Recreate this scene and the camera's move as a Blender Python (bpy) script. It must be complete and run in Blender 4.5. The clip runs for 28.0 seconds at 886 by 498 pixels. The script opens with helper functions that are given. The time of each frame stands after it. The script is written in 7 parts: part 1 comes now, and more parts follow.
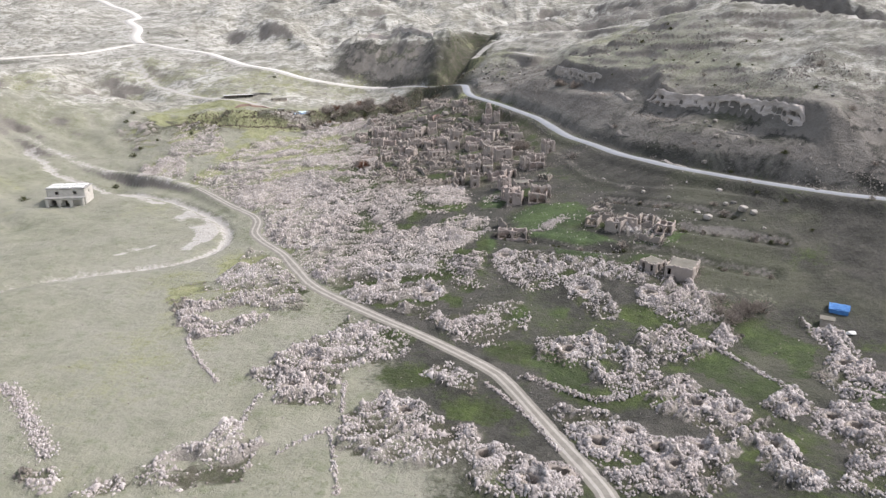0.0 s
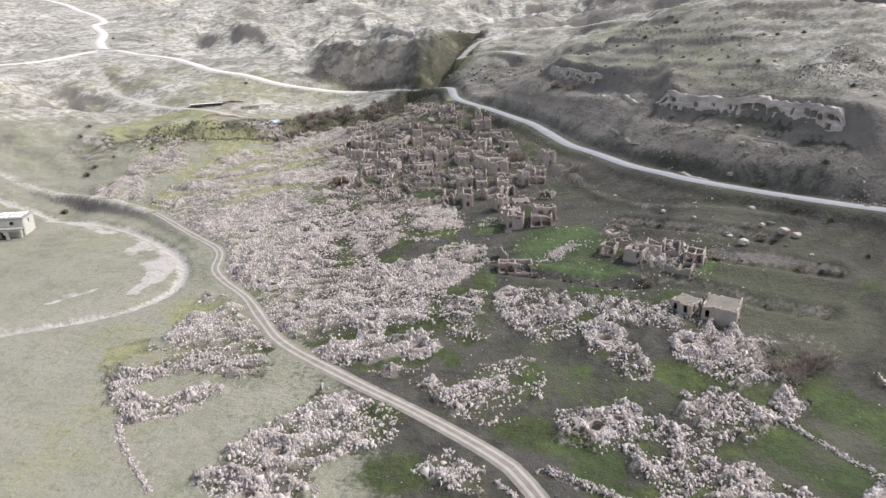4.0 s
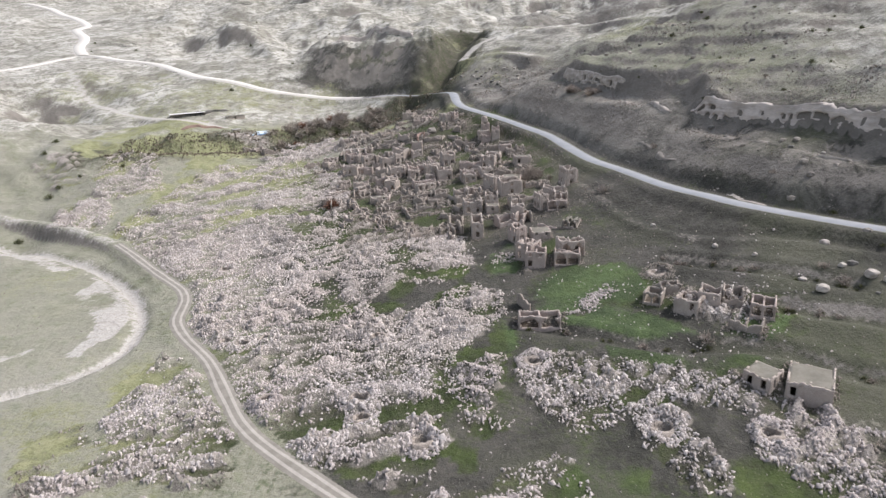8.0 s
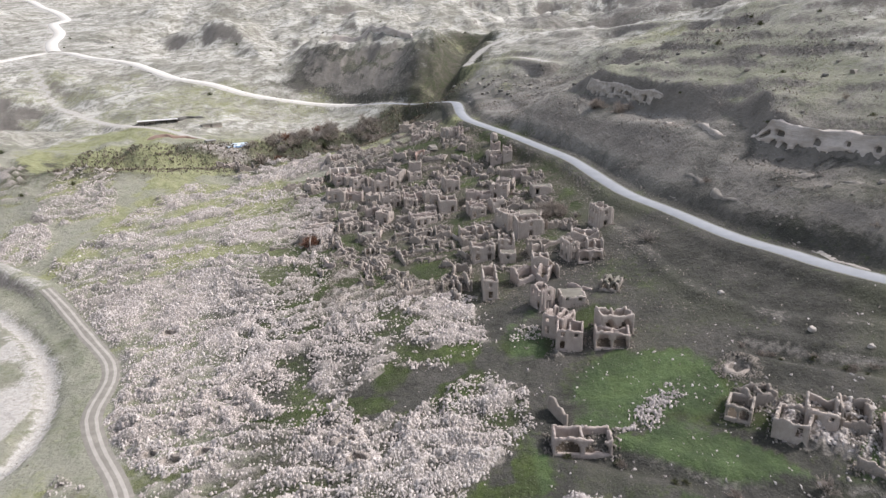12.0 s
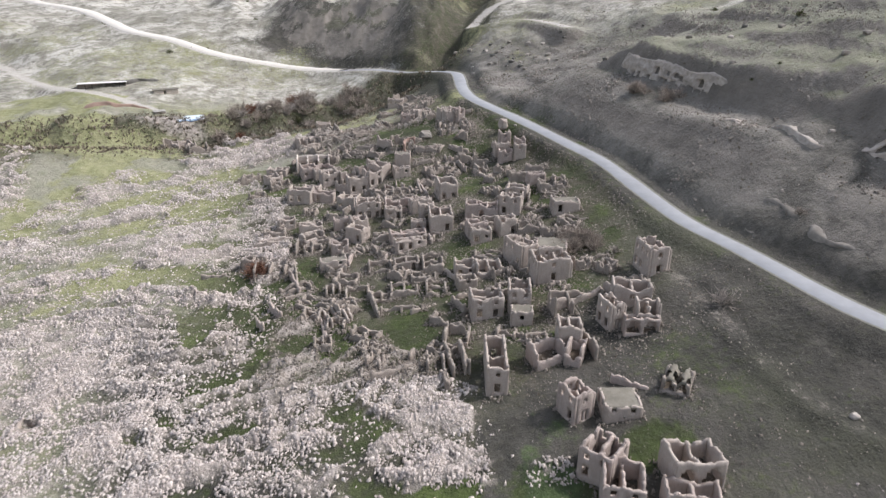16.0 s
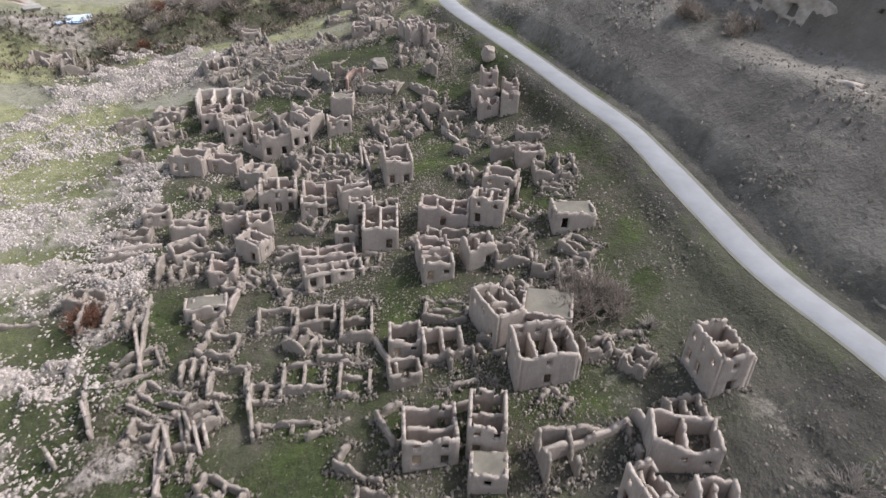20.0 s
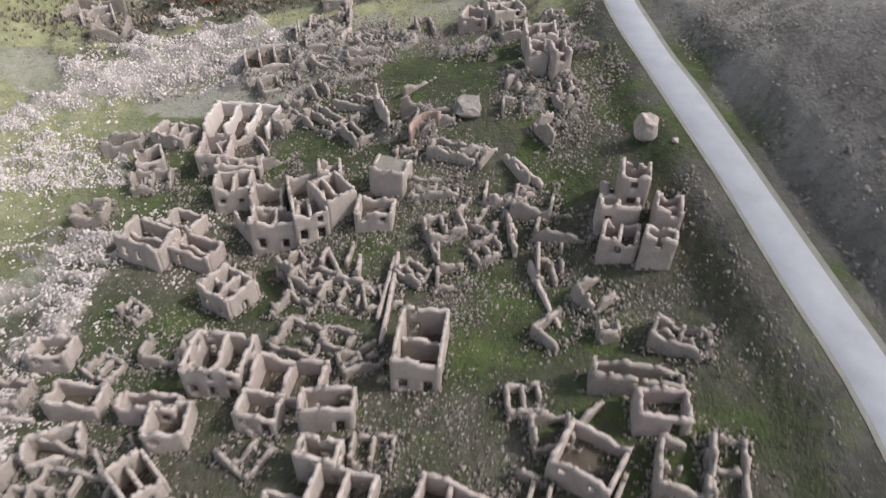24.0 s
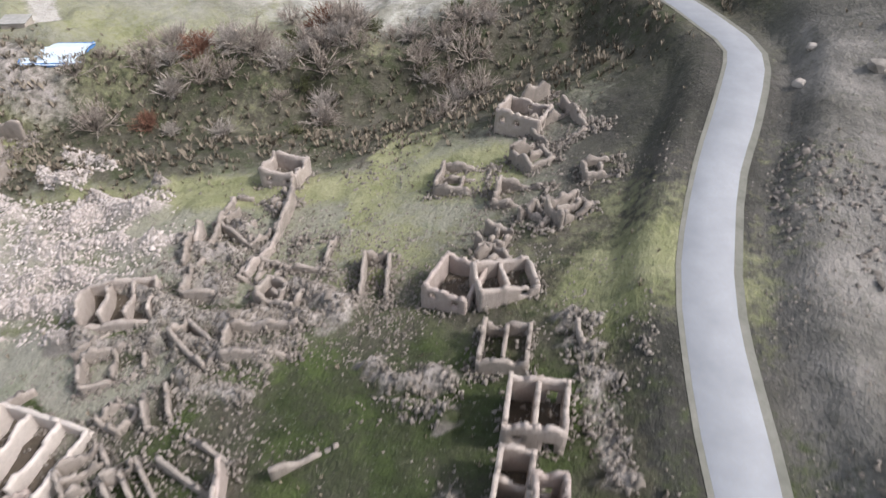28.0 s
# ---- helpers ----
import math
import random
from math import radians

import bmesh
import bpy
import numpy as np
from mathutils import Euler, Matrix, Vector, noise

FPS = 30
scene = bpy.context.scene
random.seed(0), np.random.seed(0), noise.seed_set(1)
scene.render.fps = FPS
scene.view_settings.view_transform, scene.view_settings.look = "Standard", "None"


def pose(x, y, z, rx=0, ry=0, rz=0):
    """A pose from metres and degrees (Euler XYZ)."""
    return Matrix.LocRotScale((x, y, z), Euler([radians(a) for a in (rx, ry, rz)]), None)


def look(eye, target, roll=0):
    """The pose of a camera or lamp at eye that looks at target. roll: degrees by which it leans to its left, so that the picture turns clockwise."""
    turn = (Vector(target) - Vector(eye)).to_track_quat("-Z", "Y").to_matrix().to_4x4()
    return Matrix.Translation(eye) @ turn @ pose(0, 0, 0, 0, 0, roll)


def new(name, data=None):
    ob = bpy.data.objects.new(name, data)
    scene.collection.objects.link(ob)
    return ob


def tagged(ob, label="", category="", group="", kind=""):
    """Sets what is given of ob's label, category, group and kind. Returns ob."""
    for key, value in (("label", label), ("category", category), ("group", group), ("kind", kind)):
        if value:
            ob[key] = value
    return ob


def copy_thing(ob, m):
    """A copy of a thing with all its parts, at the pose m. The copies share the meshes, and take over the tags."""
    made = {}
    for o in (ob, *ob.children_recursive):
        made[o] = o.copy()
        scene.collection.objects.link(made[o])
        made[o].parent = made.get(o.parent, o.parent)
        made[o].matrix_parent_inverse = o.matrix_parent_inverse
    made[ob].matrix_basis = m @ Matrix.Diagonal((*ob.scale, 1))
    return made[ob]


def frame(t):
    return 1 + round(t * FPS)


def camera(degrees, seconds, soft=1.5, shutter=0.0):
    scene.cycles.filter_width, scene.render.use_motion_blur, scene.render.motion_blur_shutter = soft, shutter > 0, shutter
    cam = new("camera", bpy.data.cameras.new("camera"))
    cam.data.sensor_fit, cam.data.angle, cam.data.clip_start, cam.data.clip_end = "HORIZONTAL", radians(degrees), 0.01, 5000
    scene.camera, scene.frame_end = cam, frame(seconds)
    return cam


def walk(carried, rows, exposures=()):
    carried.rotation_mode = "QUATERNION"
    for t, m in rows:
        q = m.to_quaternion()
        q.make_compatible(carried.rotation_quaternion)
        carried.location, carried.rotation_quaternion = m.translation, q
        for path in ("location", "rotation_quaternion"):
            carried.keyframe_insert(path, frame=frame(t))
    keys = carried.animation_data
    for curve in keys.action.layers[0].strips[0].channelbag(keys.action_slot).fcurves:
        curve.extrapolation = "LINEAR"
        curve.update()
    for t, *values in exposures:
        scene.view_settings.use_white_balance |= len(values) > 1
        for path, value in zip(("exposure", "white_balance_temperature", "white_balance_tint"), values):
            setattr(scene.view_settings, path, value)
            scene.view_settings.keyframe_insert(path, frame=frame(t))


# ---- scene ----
cam = camera(67.0, 28.0, soft=1.4, shutter=0.5)
METRES, EYE, TILT, LEAN, TURN = 400.0, 78.67, -18.8, 0.0, 0.0
ROWS = [
    (0.0, 0.0, 0.0, 0.0, 0.0, 0.0, -0.0),
    (0.5, -0.0003, 0.011, 0.0041, 0.07, -0.01, 0.08),
    (1.0, -0.0007, 0.0212, 0.0077, 0.14, -0.03, 0.17),
    (1.5, -0.001, 0.0327, 0.0116, 0.04, -0.03, 0.33),
    (2.0, -0.0012, 0.0434, 0.0151, -0.34, -0.04, 0.62),
    (2.5, -0.0016, 0.0549, 0.019, -0.66, -0.07, 0.94),
    (3.0, -0.0019, 0.0644, 0.0222, -0.86, -0.09, 1.2),
    (3.5, -0.0022, 0.0755, 0.0257, -1.03, -0.12, 1.4),
    (5.5, -0.0029, 0.1179, 0.0394, -1.03, -0.22, 1.86),
    (6.0, -0.003, 0.1296, 0.0432, -1.01, -0.22, 2.04),
    (6.5, -0.0032, 0.1408, 0.0469, -1.01, -0.21, 2.1),
    (7.0, -0.0032, 0.1535, 0.0512, -1.01, -0.22, 2.16),
    (7.5, -0.0032, 0.1656, 0.0554, -1.0, -0.21, 2.25),
    (8.0, -0.0034, 0.1792, 0.0601, -1.01, -0.2, 2.27),
    (8.5, -0.0035, 0.1919, 0.0644, -1.01, -0.2, 2.38),
    (9.0, -0.0037, 0.206, 0.0692, -1.02, -0.2, 2.36),
    (9.5, -0.004, 0.2192, 0.0739, -1.06, -0.21, 2.29),
    (10.0, -0.0042, 0.2342, 0.0788, -1.09, -0.18, 2.17),
    (10.5, -0.0044, 0.2481, 0.0836, -1.14, -0.19, 2.02),
    (11.0, -0.0044, 0.2637, 0.089, -1.16, -0.2, 1.86),
    (11.5, -0.0046, 0.278, 0.0942, -1.25, -0.24, 1.6),
    (12.0, -0.0045, 0.2942, 0.0998, -1.3, -0.24, 1.41),
    (12.5, -0.0043, 0.3096, 0.1049, -1.33, -0.22, 1.22),
    (14.5, -0.0016, 0.377, 0.1275, -1.46, -2.06, 0.45),
    (15.0, -0.0003, 0.3958, 0.1338, -1.49, -2.68, 0.22),
    (15.5, 0.0011, 0.4131, 0.1398, -1.52, -3.25, -0.03),
    (16.0, 0.0032, 0.4326, 0.1464, -1.51, -3.86, -0.31),
    (16.5, 0.0052, 0.4507, 0.1527, -1.54, -4.43, -0.58),
    (17.0, 0.0084, 0.471, 0.1596, -1.53, -5.3, -0.83),
    (17.5, 0.0111, 0.4898, 0.1658, -1.57, -6.57, -1.07),
    (18.0, 0.0147, 0.5109, 0.1729, -1.57, -8.17, -1.27),
    (18.5, 0.0184, 0.53, 0.1796, -1.57, -9.72, -1.31),
    (19.0, 0.0223, 0.5512, 0.187, -1.6, -11.42, -1.39),
    (19.5, 0.0265, 0.5711, 0.1934, -1.55, -12.92, -1.45),
    (20.0, 0.0309, 0.5928, 0.2012, -1.55, -14.65, -1.52),
    (20.5, 0.0347, 0.6126, 0.2079, -0.78, -16.1, -1.84),
    (22.5, 0.0495, 0.6993, 0.237, 9.5, -21.6, -4.57),
    (23.0, 0.0515, 0.7222, 0.2446, 10.21, -22.58, -4.8),
    (23.5, 0.0531, 0.743, 0.2516, 12.56, -23.41, -5.57),
    (24.0, 0.0545, 0.7665, 0.2593, 15.07, -24.15, -6.32),
    (24.5, 0.0546, 0.7894, 0.2673, 16.68, -24.82, -6.79),
    (25.0, 0.0542, 0.8103, 0.2746, 18.3, -25.39, -7.3),
    (25.5, 0.0531, 0.8336, 0.2828, 20.06, -26.14, -7.76),
    (26.0, 0.0514, 0.8548, 0.2902, 20.95, -26.37, -7.97),
    (26.5, 0.0488, 0.8775, 0.2979, 22.92, -26.51, -8.5),
    (27.0, 0.0458, 0.8985, 0.3051, 24.29, -26.59, -8.89),
    (27.5, 0.0418, 0.9212, 0.3129, 24.78, -26.57, -8.96),
    (28.0, 0.0376, 0.9415, 0.3201, 24.96, -26.58, -8.94),
]
walk(cam, [(t, pose(0, 0, EYE, TILT, LEAN, TURN) @ pose(METRES * x, METRES * y, METRES * z, 90 + pitch, roll, yaw)) for t, x, y, z, yaw, pitch, roll in ROWS],
     [(0.0, 0.24), (12.0, 0.2), (19.0, 0.17), (25.0, 0.12), (28.0, 0.24)])

# ---- light: a hazy sun to the right, and the sky ----
SUN_TURN, SUN_RISE = 80.0, 50.0
sky = bpy.data.worlds.new("sky")
scene.world = sky
sky.use_nodes = True
sky_nodes, sky_links = sky.node_tree.nodes, sky.node_tree.links
heaven = sky_nodes.new("ShaderNodeTexSky")
heaven.sky_type, heaven.sun_disc = "NISHITA", False
heaven.sun_elevation, heaven.sun_rotation = radians(SUN_RISE), radians(SUN_TURN)
heaven.air_density, heaven.dust_density = 1.0, 3.0
sky_nodes["Background"].inputs["Strength"].default_value = 0.2
veil = sky_nodes.new("ShaderNodeHueSaturation")
veil.inputs["Saturation"].default_value = 0.55
sky_links.new(heaven.outputs["Color"], veil.inputs["Color"])
sky_links.new(veil.outputs["Color"], sky_nodes["Background"].inputs["Color"])
sun = new("sun", bpy.data.lights.new("sun", "SUN"))
sun.data.energy, sun.data.angle, sun.data.color = 3.05, radians(5.0), (1.0, 0.955, 0.955)
sun.matrix_world = look((300, 300, 300), (300 - math.sin(radians(SUN_TURN)), 300 - math.cos(radians(SUN_TURN)), 300 - math.tan(radians(SUN_RISE))))

# ---- materials ----


class Surface:
    """A node material with short ways to add noise, mixes and relief."""

    def __init__(self, name, rough=0.9, metal=0.0):
        self.m = bpy.data.materials.new(name)
        self.m.use_nodes = True
        self.n, self.l = self.m.node_tree.nodes, self.m.node_tree.links
        self.p = self.n["Principled BSDF"]
        self.p.inputs["Roughness"].default_value, self.p.inputs["Metallic"].default_value = rough, metal
        self.p.inputs["Specular IOR Level"].default_value = 0.25
        self.place = self.n.new("ShaderNodeNewGeometry").outputs["Position"]

    def noise(self, size, detail=4.0, rough=0.6, stretch=None, warp=0.0):
        t = self.n.new("ShaderNodeTexNoise")
        t.inputs["Scale"].default_value, t.inputs["Detail"].default_value, t.inputs["Roughness"].default_value = 1.0 / size, detail, rough
        t.inputs["Distortion"].default_value = warp
        src = self.place
        if stretch:
            k = self.n.new("ShaderNodeMapping")
            k.inputs["Scale"].default_value = stretch
            self.l.new(src, k.inputs["Vector"])
            src = k.outputs["Vector"]
        self.l.new(src, t.inputs["Vector"])
        return t.outputs["Fac"]

    def cells(self, size, feature="F1", out="Distance", stretch=None):
        t = self.n.new("ShaderNodeTexVoronoi")
        t.feature = feature
        t.inputs["Scale"].default_value = 1.0 / size
        src = self.place
        if stretch:
            k = self.n.new("ShaderNodeMapping")
            k.inputs["Scale"].default_value = stretch
            self.l.new(src, k.inputs["Vector"])
            src = k.outputs["Vector"]
        self.l.new(src, t.inputs["Vector"])
        return t.outputs[out]

    def attr(self, name):
        a = self.n.new("ShaderNodeAttribute")
        a.attribute_name = name
        return a.outputs["Fac"]

    def rand(self):
        return self.n.new("ShaderNodeObjectInfo").outputs["Random"]

    def island(self):
        return self.n.new("ShaderNodeNewGeometry").outputs["Random Per Island"]

    def span(self, fac, lo, hi, a=0.0, b=1.0):
        r = self.n.new("ShaderNodeMapRange")
        r.inputs["From Min"].default_value, r.inputs["From Max"].default_value = lo, hi
        r.inputs["To Min"].default_value, r.inputs["To Max"].default_value = a, b
        self.l.new(fac, r.inputs["Value"])
        return r.outputs["Result"]

    def calc(self, op, a, b):
        r = self.n.new("ShaderNodeMath")
        r.operation = op
        for k, v in enumerate((a, b)):
            if isinstance(v, (int, float)):
                r.inputs[k].default_value = v
            else:
                self.l.new(v, r.inputs[k])
        return r.outputs[0]

    def mix(self, fac, a, b, how="MIX"):
        r = self.n.new("ShaderNodeMix")
        r.data_type, r.blend_type = "RGBA", how
        for key, v in (("Factor_Float", fac), ("A_Color", a), ("B_Color", b)):
            sock = next(s for s in r.inputs if s.identifier == key)
            if isinstance(v, (int, float)):
                sock.default_value = v
            elif isinstance(v, tuple):
                sock.default_value = (*v, 1.0)
            else:
                self.l.new(v, sock)
        return next(s for s in r.outputs if s.identifier == "Result_Color")

    def done(self, colour, relief=None, depth=0.05, strength=0.6):
        if isinstance(colour, tuple):
            self.p.inputs["Base Color"].default_value = (*colour, 1.0)
        else:
            self.l.new(colour, self.p.inputs["Base Color"])
        if relief is not None:
            b = self.n.new("ShaderNodeBump")
            b.inputs["Distance"].default_value, b.inputs["Strength"].default_value = depth, strength
            self.l.new(relief, b.inputs["Height"])
            self.l.new(b.outputs["Normal"], self.p.inputs["Normal"])
        return self.m


def make_ground():
    s = Surface("steppe_ground", 0.97)
    big, mid, fine, grit = s.noise(60, 5), s.noise(9, 5, 0.65), s.noise(1.3, 5, 0.7), s.noise(0.35, 3, 0.7)
    patch = s.noise(3.6, 5, 0.7)
    dry = s.mix(s.span(mid, 0.35, 0.65), (0.16, 0.163, 0.112), (0.265, 0.258, 0.20))
    dry = s.mix(s.span(big, 0.35, 0.65), dry, s.mix(s.span(patch, 0.3, 0.7), (0.205, 0.20, 0.16), (0.33, 0.315, 0.27)))
    dry = s.mix(s.span(patch, 0.5, 0.66, 0.0, 0.6), dry, (0.125, 0.142, 0.08))
    green = s.mix(s.span(fine, 0.3, 0.7), (0.024, 0.033, 0.012), (0.052, 0.067, 0.026))
    green = s.mix(s.span(patch, 0.45, 0.64, 0.0, 0.5), green, (0.062, 0.06, 0.04))
    green = s.mix(s.span(mid, 0.5, 0.68, 0.0, 0.6), green, (0.09, 0.122, 0.036))
    green = s.mix(s.calc("MULTIPLY", s.attr("lush"), s.span(patch, 0.25, 0.6, 0.35, 1.0)), green, s.mix(s.span(mid, 0.36, 0.6), (0.034, 0.05, 0.024), (0.076, 0.11, 0.046)))
    # yellower, lighter grass; the brighter light over it is put in colour
    sunlit_grass = s.mix(s.span(patch, 0.35, 0.65), (0.17, 0.178, 0.088), (0.27, 0.268, 0.158))
    green = s.mix(s.attr("sunny"), green, sunlit_grass)
    soil = s.mix(s.span(fine, 0.3, 0.7), (0.24, 0.212, 0.19), (0.38, 0.342, 0.315))
    earth = s.mix(s.span(fine, 0.3, 0.7), (0.045, 0.043, 0.03), (0.098, 0.091, 0.069))
    earth = s.mix(s.span(patch, 0.46, 0.62, 0.0, 0.75), earth, (0.046, 0.057, 0.025))
    earth = s.mix(s.span(mid, 0.52, 0.66, 0.0, 0.55), earth, (0.145, 0.13, 0.108))
    stone = s.mix(s.span(mid, 0.3, 0.7), (0.13, 0.118, 0.105), (0.22, 0.20, 0.18))
    bare = s.mix(s.span(fine, 0.3, 0.7), (0.06, 0.056, 0.049), (0.11, 0.102, 0.091))
    # dark grass and soil, with the right side's cloud shade put in
    slope = s.mix(s.span(mid, 0.35, 0.68), (0.03, 0.03, 0.025), (0.066, 0.063, 0.056))
    slope = s.mix(s.span(s.noise(24, 6, 0.7, None, 0.5), 0.47, 0.6, 0.0, 0.85), slope, bare)
    slope = s.mix(s.calc("MULTIPLY", s.attr("scar"), s.span(s.noise(17, 6, 0.7, None, 0.7), 0.44, 0.56)), slope, s.mix(s.span(fine, 0.3, 0.7), (0.15, 0.138, 0.122), (0.25, 0.228, 0.205)))
    slope = s.mix(s.span(patch, 0.5, 0.68, 0.0, 0.5), slope, (0.095, 0.088, 0.08))
    slope = s.mix(s.span(fine, 0.52, 0.68, 0.0, 0.6), slope, (0.058, 0.056, 0.04))
    slope = s.mix(s.span(big, 0.5, 0.62, 0.0, 0.55), slope, (0.092, 0.096, 0.062))
    bank = s.mix(s.span(s.noise(13, 6, 0.7, None, 0.6), 0.4, 0.62), (0.115, 0.109, 0.097), (0.265, 0.246, 0.224))
    bank = s.mix(s.span(fine, 0.5, 0.68, 0.0, 0.5), bank, (0.085, 0.084, 0.064))
    slope = s.mix(s.attr("upper"), slope, bank)
    pale = s.mix(s.span(fine, 0.3, 0.7), (0.34, 0.318, 0.292), (0.45, 0.425, 0.395))
    edge = s.span(mid, 0.25, 0.75, -0.25, 0.25)
    small = s.span(fine, 0.2, 0.8, -0.3, 0.3)

    def over(base, name, colour, lo=0.3, hi=0.7):
        f = s.calc("ADD", s.calc("ADD", s.attr(name), edge), small)
        return s.mix(s.span(f, lo, hi), base, colour)

    # far ground drawn paler: the haze over distance is put into its colour
    haze_tint = s.mix(s.span(s.noise(46, 7, 0.7, None, 0.6), 0.4, 0.6), (0.31, 0.297, 0.262), (0.52, 0.50, 0.458))
    haze_tint = s.mix(s.span(s.noise(15, 6, 0.7, (1, 1, 3), 0.8), 0.46, 0.58, 0.0, 0.7), haze_tint, (0.155, 0.15, 0.115))
    haze_tint = s.mix(s.span(s.noise(5, 5, 0.75), 0.48, 0.62, 0.0, 0.75), haze_tint, (0.12, 0.112, 0.093))
    c = over(dry, "far", haze_tint)
    c = over(c, "slope", slope)
    c = over(c, "earth", earth)
    c = over(c, "green", green)
    c = over(c, "rock", stone)
    c = over(c, "soil", soil)
    c = over(c, "gravel", pale, 0.35, 0.65)
    tufts = s.span(s.cells(0.9), 0.05, 0.28, 1.0, 0.0)
    c = s.mix(s.calc("MULTIPLY", tufts, s.span(mid, 0.45, 0.75, 0.0, 0.55)), c, (0.075, 0.07, 0.045))
    c = s.mix(s.span(grit, 0.62, 0.72, 0.0, 0.35), c, (0.46, 0.42, 0.38))
    return s.done(c, s.calc("ADD", s.calc("ADD", fine, s.calc("MULTIPLY", patch, 2.4)), s.calc("MULTIPLY", grit, 0.4)), 0.4, 0.9)


def make_road():
    s = Surface("worn_pale_road", 0.65)
    s.p.inputs["Specular IOR Level"].default_value = 0.35
    n, f = s.noise(3.5, 4), s.noise(0.25, 3)
    c = s.mix(s.span(n, 0.3, 0.7), (0.225, 0.236, 0.258), (0.29, 0.302, 0.328))
    c = s.mix(s.span(f, 0.4, 0.7, 0.0, 0.4), c, (0.26, 0.255, 0.25))
    return s.done(c, f, 0.01)


def make_dust(name, a, b):
    s = Surface(name, 0.95)
    n, f = s.noise(2.5, 5, 0.7), s.noise(0.4, 4, 0.7)
    c = s.mix(s.span(n, 0.3, 0.7), a, b)
    c = s.mix(s.span(f, 0.5, 0.75, 0.0, 0.4), c, tuple(v * 0.75 for v in a))
    return s.done(c, f, 0.06)


def make_rubble(name, a, b, tint):
    s = Surface(name, 0.92)
    i, n = s.island(), s.noise(0.35, 3)
    c = s.mix(i, a, b)
    c = s.mix(s.span(s.noise(25, 3), 0.4, 0.65, 0.0, 0.45), c, tint)
    c = s.mix(s.span(n, 0.4, 0.7, 0.0, 0.3), c, tuple(v * 0.75 for v in a))
    return s.done(c, n, 0.08)


def make_masonry(name, a, b, tone):
    s = Surface(name, 0.93)
    joints = s.cells(0.42, "DISTANCE_TO_EDGE", "Distance", (1, 1, 1.7))
    blocks = s.cells(0.42, "F1", "Color", (1, 1, 1.7))
    worn, fine = s.noise(2.2, 5, 0.65), s.noise(0.18, 4, 0.7)
    c = s.mix(s.span(worn, 0.3, 0.7), a, b)
    c = s.mix(s.span(blocks, 0.1, 0.9, 0.0, 0.45), c, tone)
    c = s.mix(s.span(joints, 0.0, 0.07, 0.3, 0.0), c, tuple(v * 0.55 for v in a))
    c = s.mix(s.span(s.rand(), 0.0, 1.0, 0.0, 0.3), c, tone)
    c = s.mix(s.span(s.noise(1.1, 4, 0.7, (1, 1, 0.25)), 0.5, 0.72, 0.0, 0.4), c, tuple(v * 0.55 for v in a))
    c = s.mix(s.span(s.noise(0.5, 5, 0.75), 0.45, 0.7, 0.0, 0.35), c, tuple(v * 0.66 for v in tone))
    return s.done(c, s.calc("ADD", s.span(joints, 0.0, 0.12), s.calc("MULTIPLY", fine, 0.8)), 0.045, 0.7)


def make_rock():
    s = Surface("tufa_rock", 0.95)
    beds, n, f = s.noise(2.5, 5, 0.65, (0.25, 0.25, 1.6)), s.noise(6, 5), s.noise(0.5, 4)
    c = s.mix(s.span(beds, 0.3, 0.7), (0.44, 0.385, 0.355), (0.62, 0.56, 0.52))
    c = s.mix(s.span(n, 0.4, 0.7, 0.0, 0.5), c, (0.17, 0.15, 0.125))
    return s.done(c, s.calc("ADD", beds, s.calc("MULTIPLY", f, 0.5)), 0.4, 0.8)


def make_plain(name, a, b, size=0.6, rough=0.8, depth=0.01, metal=0.0):
    s = Surface(name, rough, metal)
    n = s.noise(size, 4)
    return s.done(s.mix(s.span(n, 0.3, 0.7), a, b), n, depth)


def make_twig(name, a, b):
    s = Surface(name, 0.9)
    return s.done(s.mix(s.island(), a, b))


GROUND, ROAD = make_ground(), make_road()
TRACK = make_dust("dirt_track_soil", (0.17, 0.155, 0.135), (0.27, 0.25, 0.22))
RUT = make_dust("wheel_worn_soil", (0.30, 0.278, 0.25), (0.40, 0.372, 0.338))
# far road colour, lightened to hold the sheen seen at low angles
SHEEN_GRAVEL = make_dust("sheen_pale_road_gravel", (0.50, 0.475, 0.44), (0.60, 0.57, 0.53))
SHOULDER = make_dust("gravel_shoulder", (0.14, 0.14, 0.118), (0.21, 0.205, 0.18))
RUBBLE = make_rubble("pale_rubble_stone", (0.25, 0.222, 0.21), (0.56, 0.515, 0.50), (0.40, 0.34, 0.322))
RUBBLE_TAN = make_rubble("tan_rubble_stone", (0.105, 0.093, 0.078), (0.30, 0.267, 0.238), (0.20, 0.17, 0.148))
# lighter copy of the pale stone, with haze and sun put in its colour
RUBBLE_MID = make_rubble("haze_bright_rubble_stone", (0.31, 0.275, 0.254), (0.57, 0.522, 0.496), (0.45, 0.384, 0.354))
WALL = make_masonry("tan_stone_masonry", (0.345, 0.298, 0.265), (0.49, 0.43, 0.388), (0.395, 0.337, 0.302))
WALL_PINK = make_masonry("pinkish_stone_masonry", (0.35, 0.292, 0.264), (0.475, 0.408, 0.372), (0.385, 0.32, 0.29))
WALL_WORN = make_masonry("worn_grey_masonry", (0.25, 0.217, 0.19), (0.40, 0.353, 0.316), (0.31, 0.266, 0.234))
RED_WALL = make_masonry("reddish_plastered_masonry", (0.30, 0.21, 0.175), (0.40, 0.295, 0.255), (0.33, 0.235, 0.20))
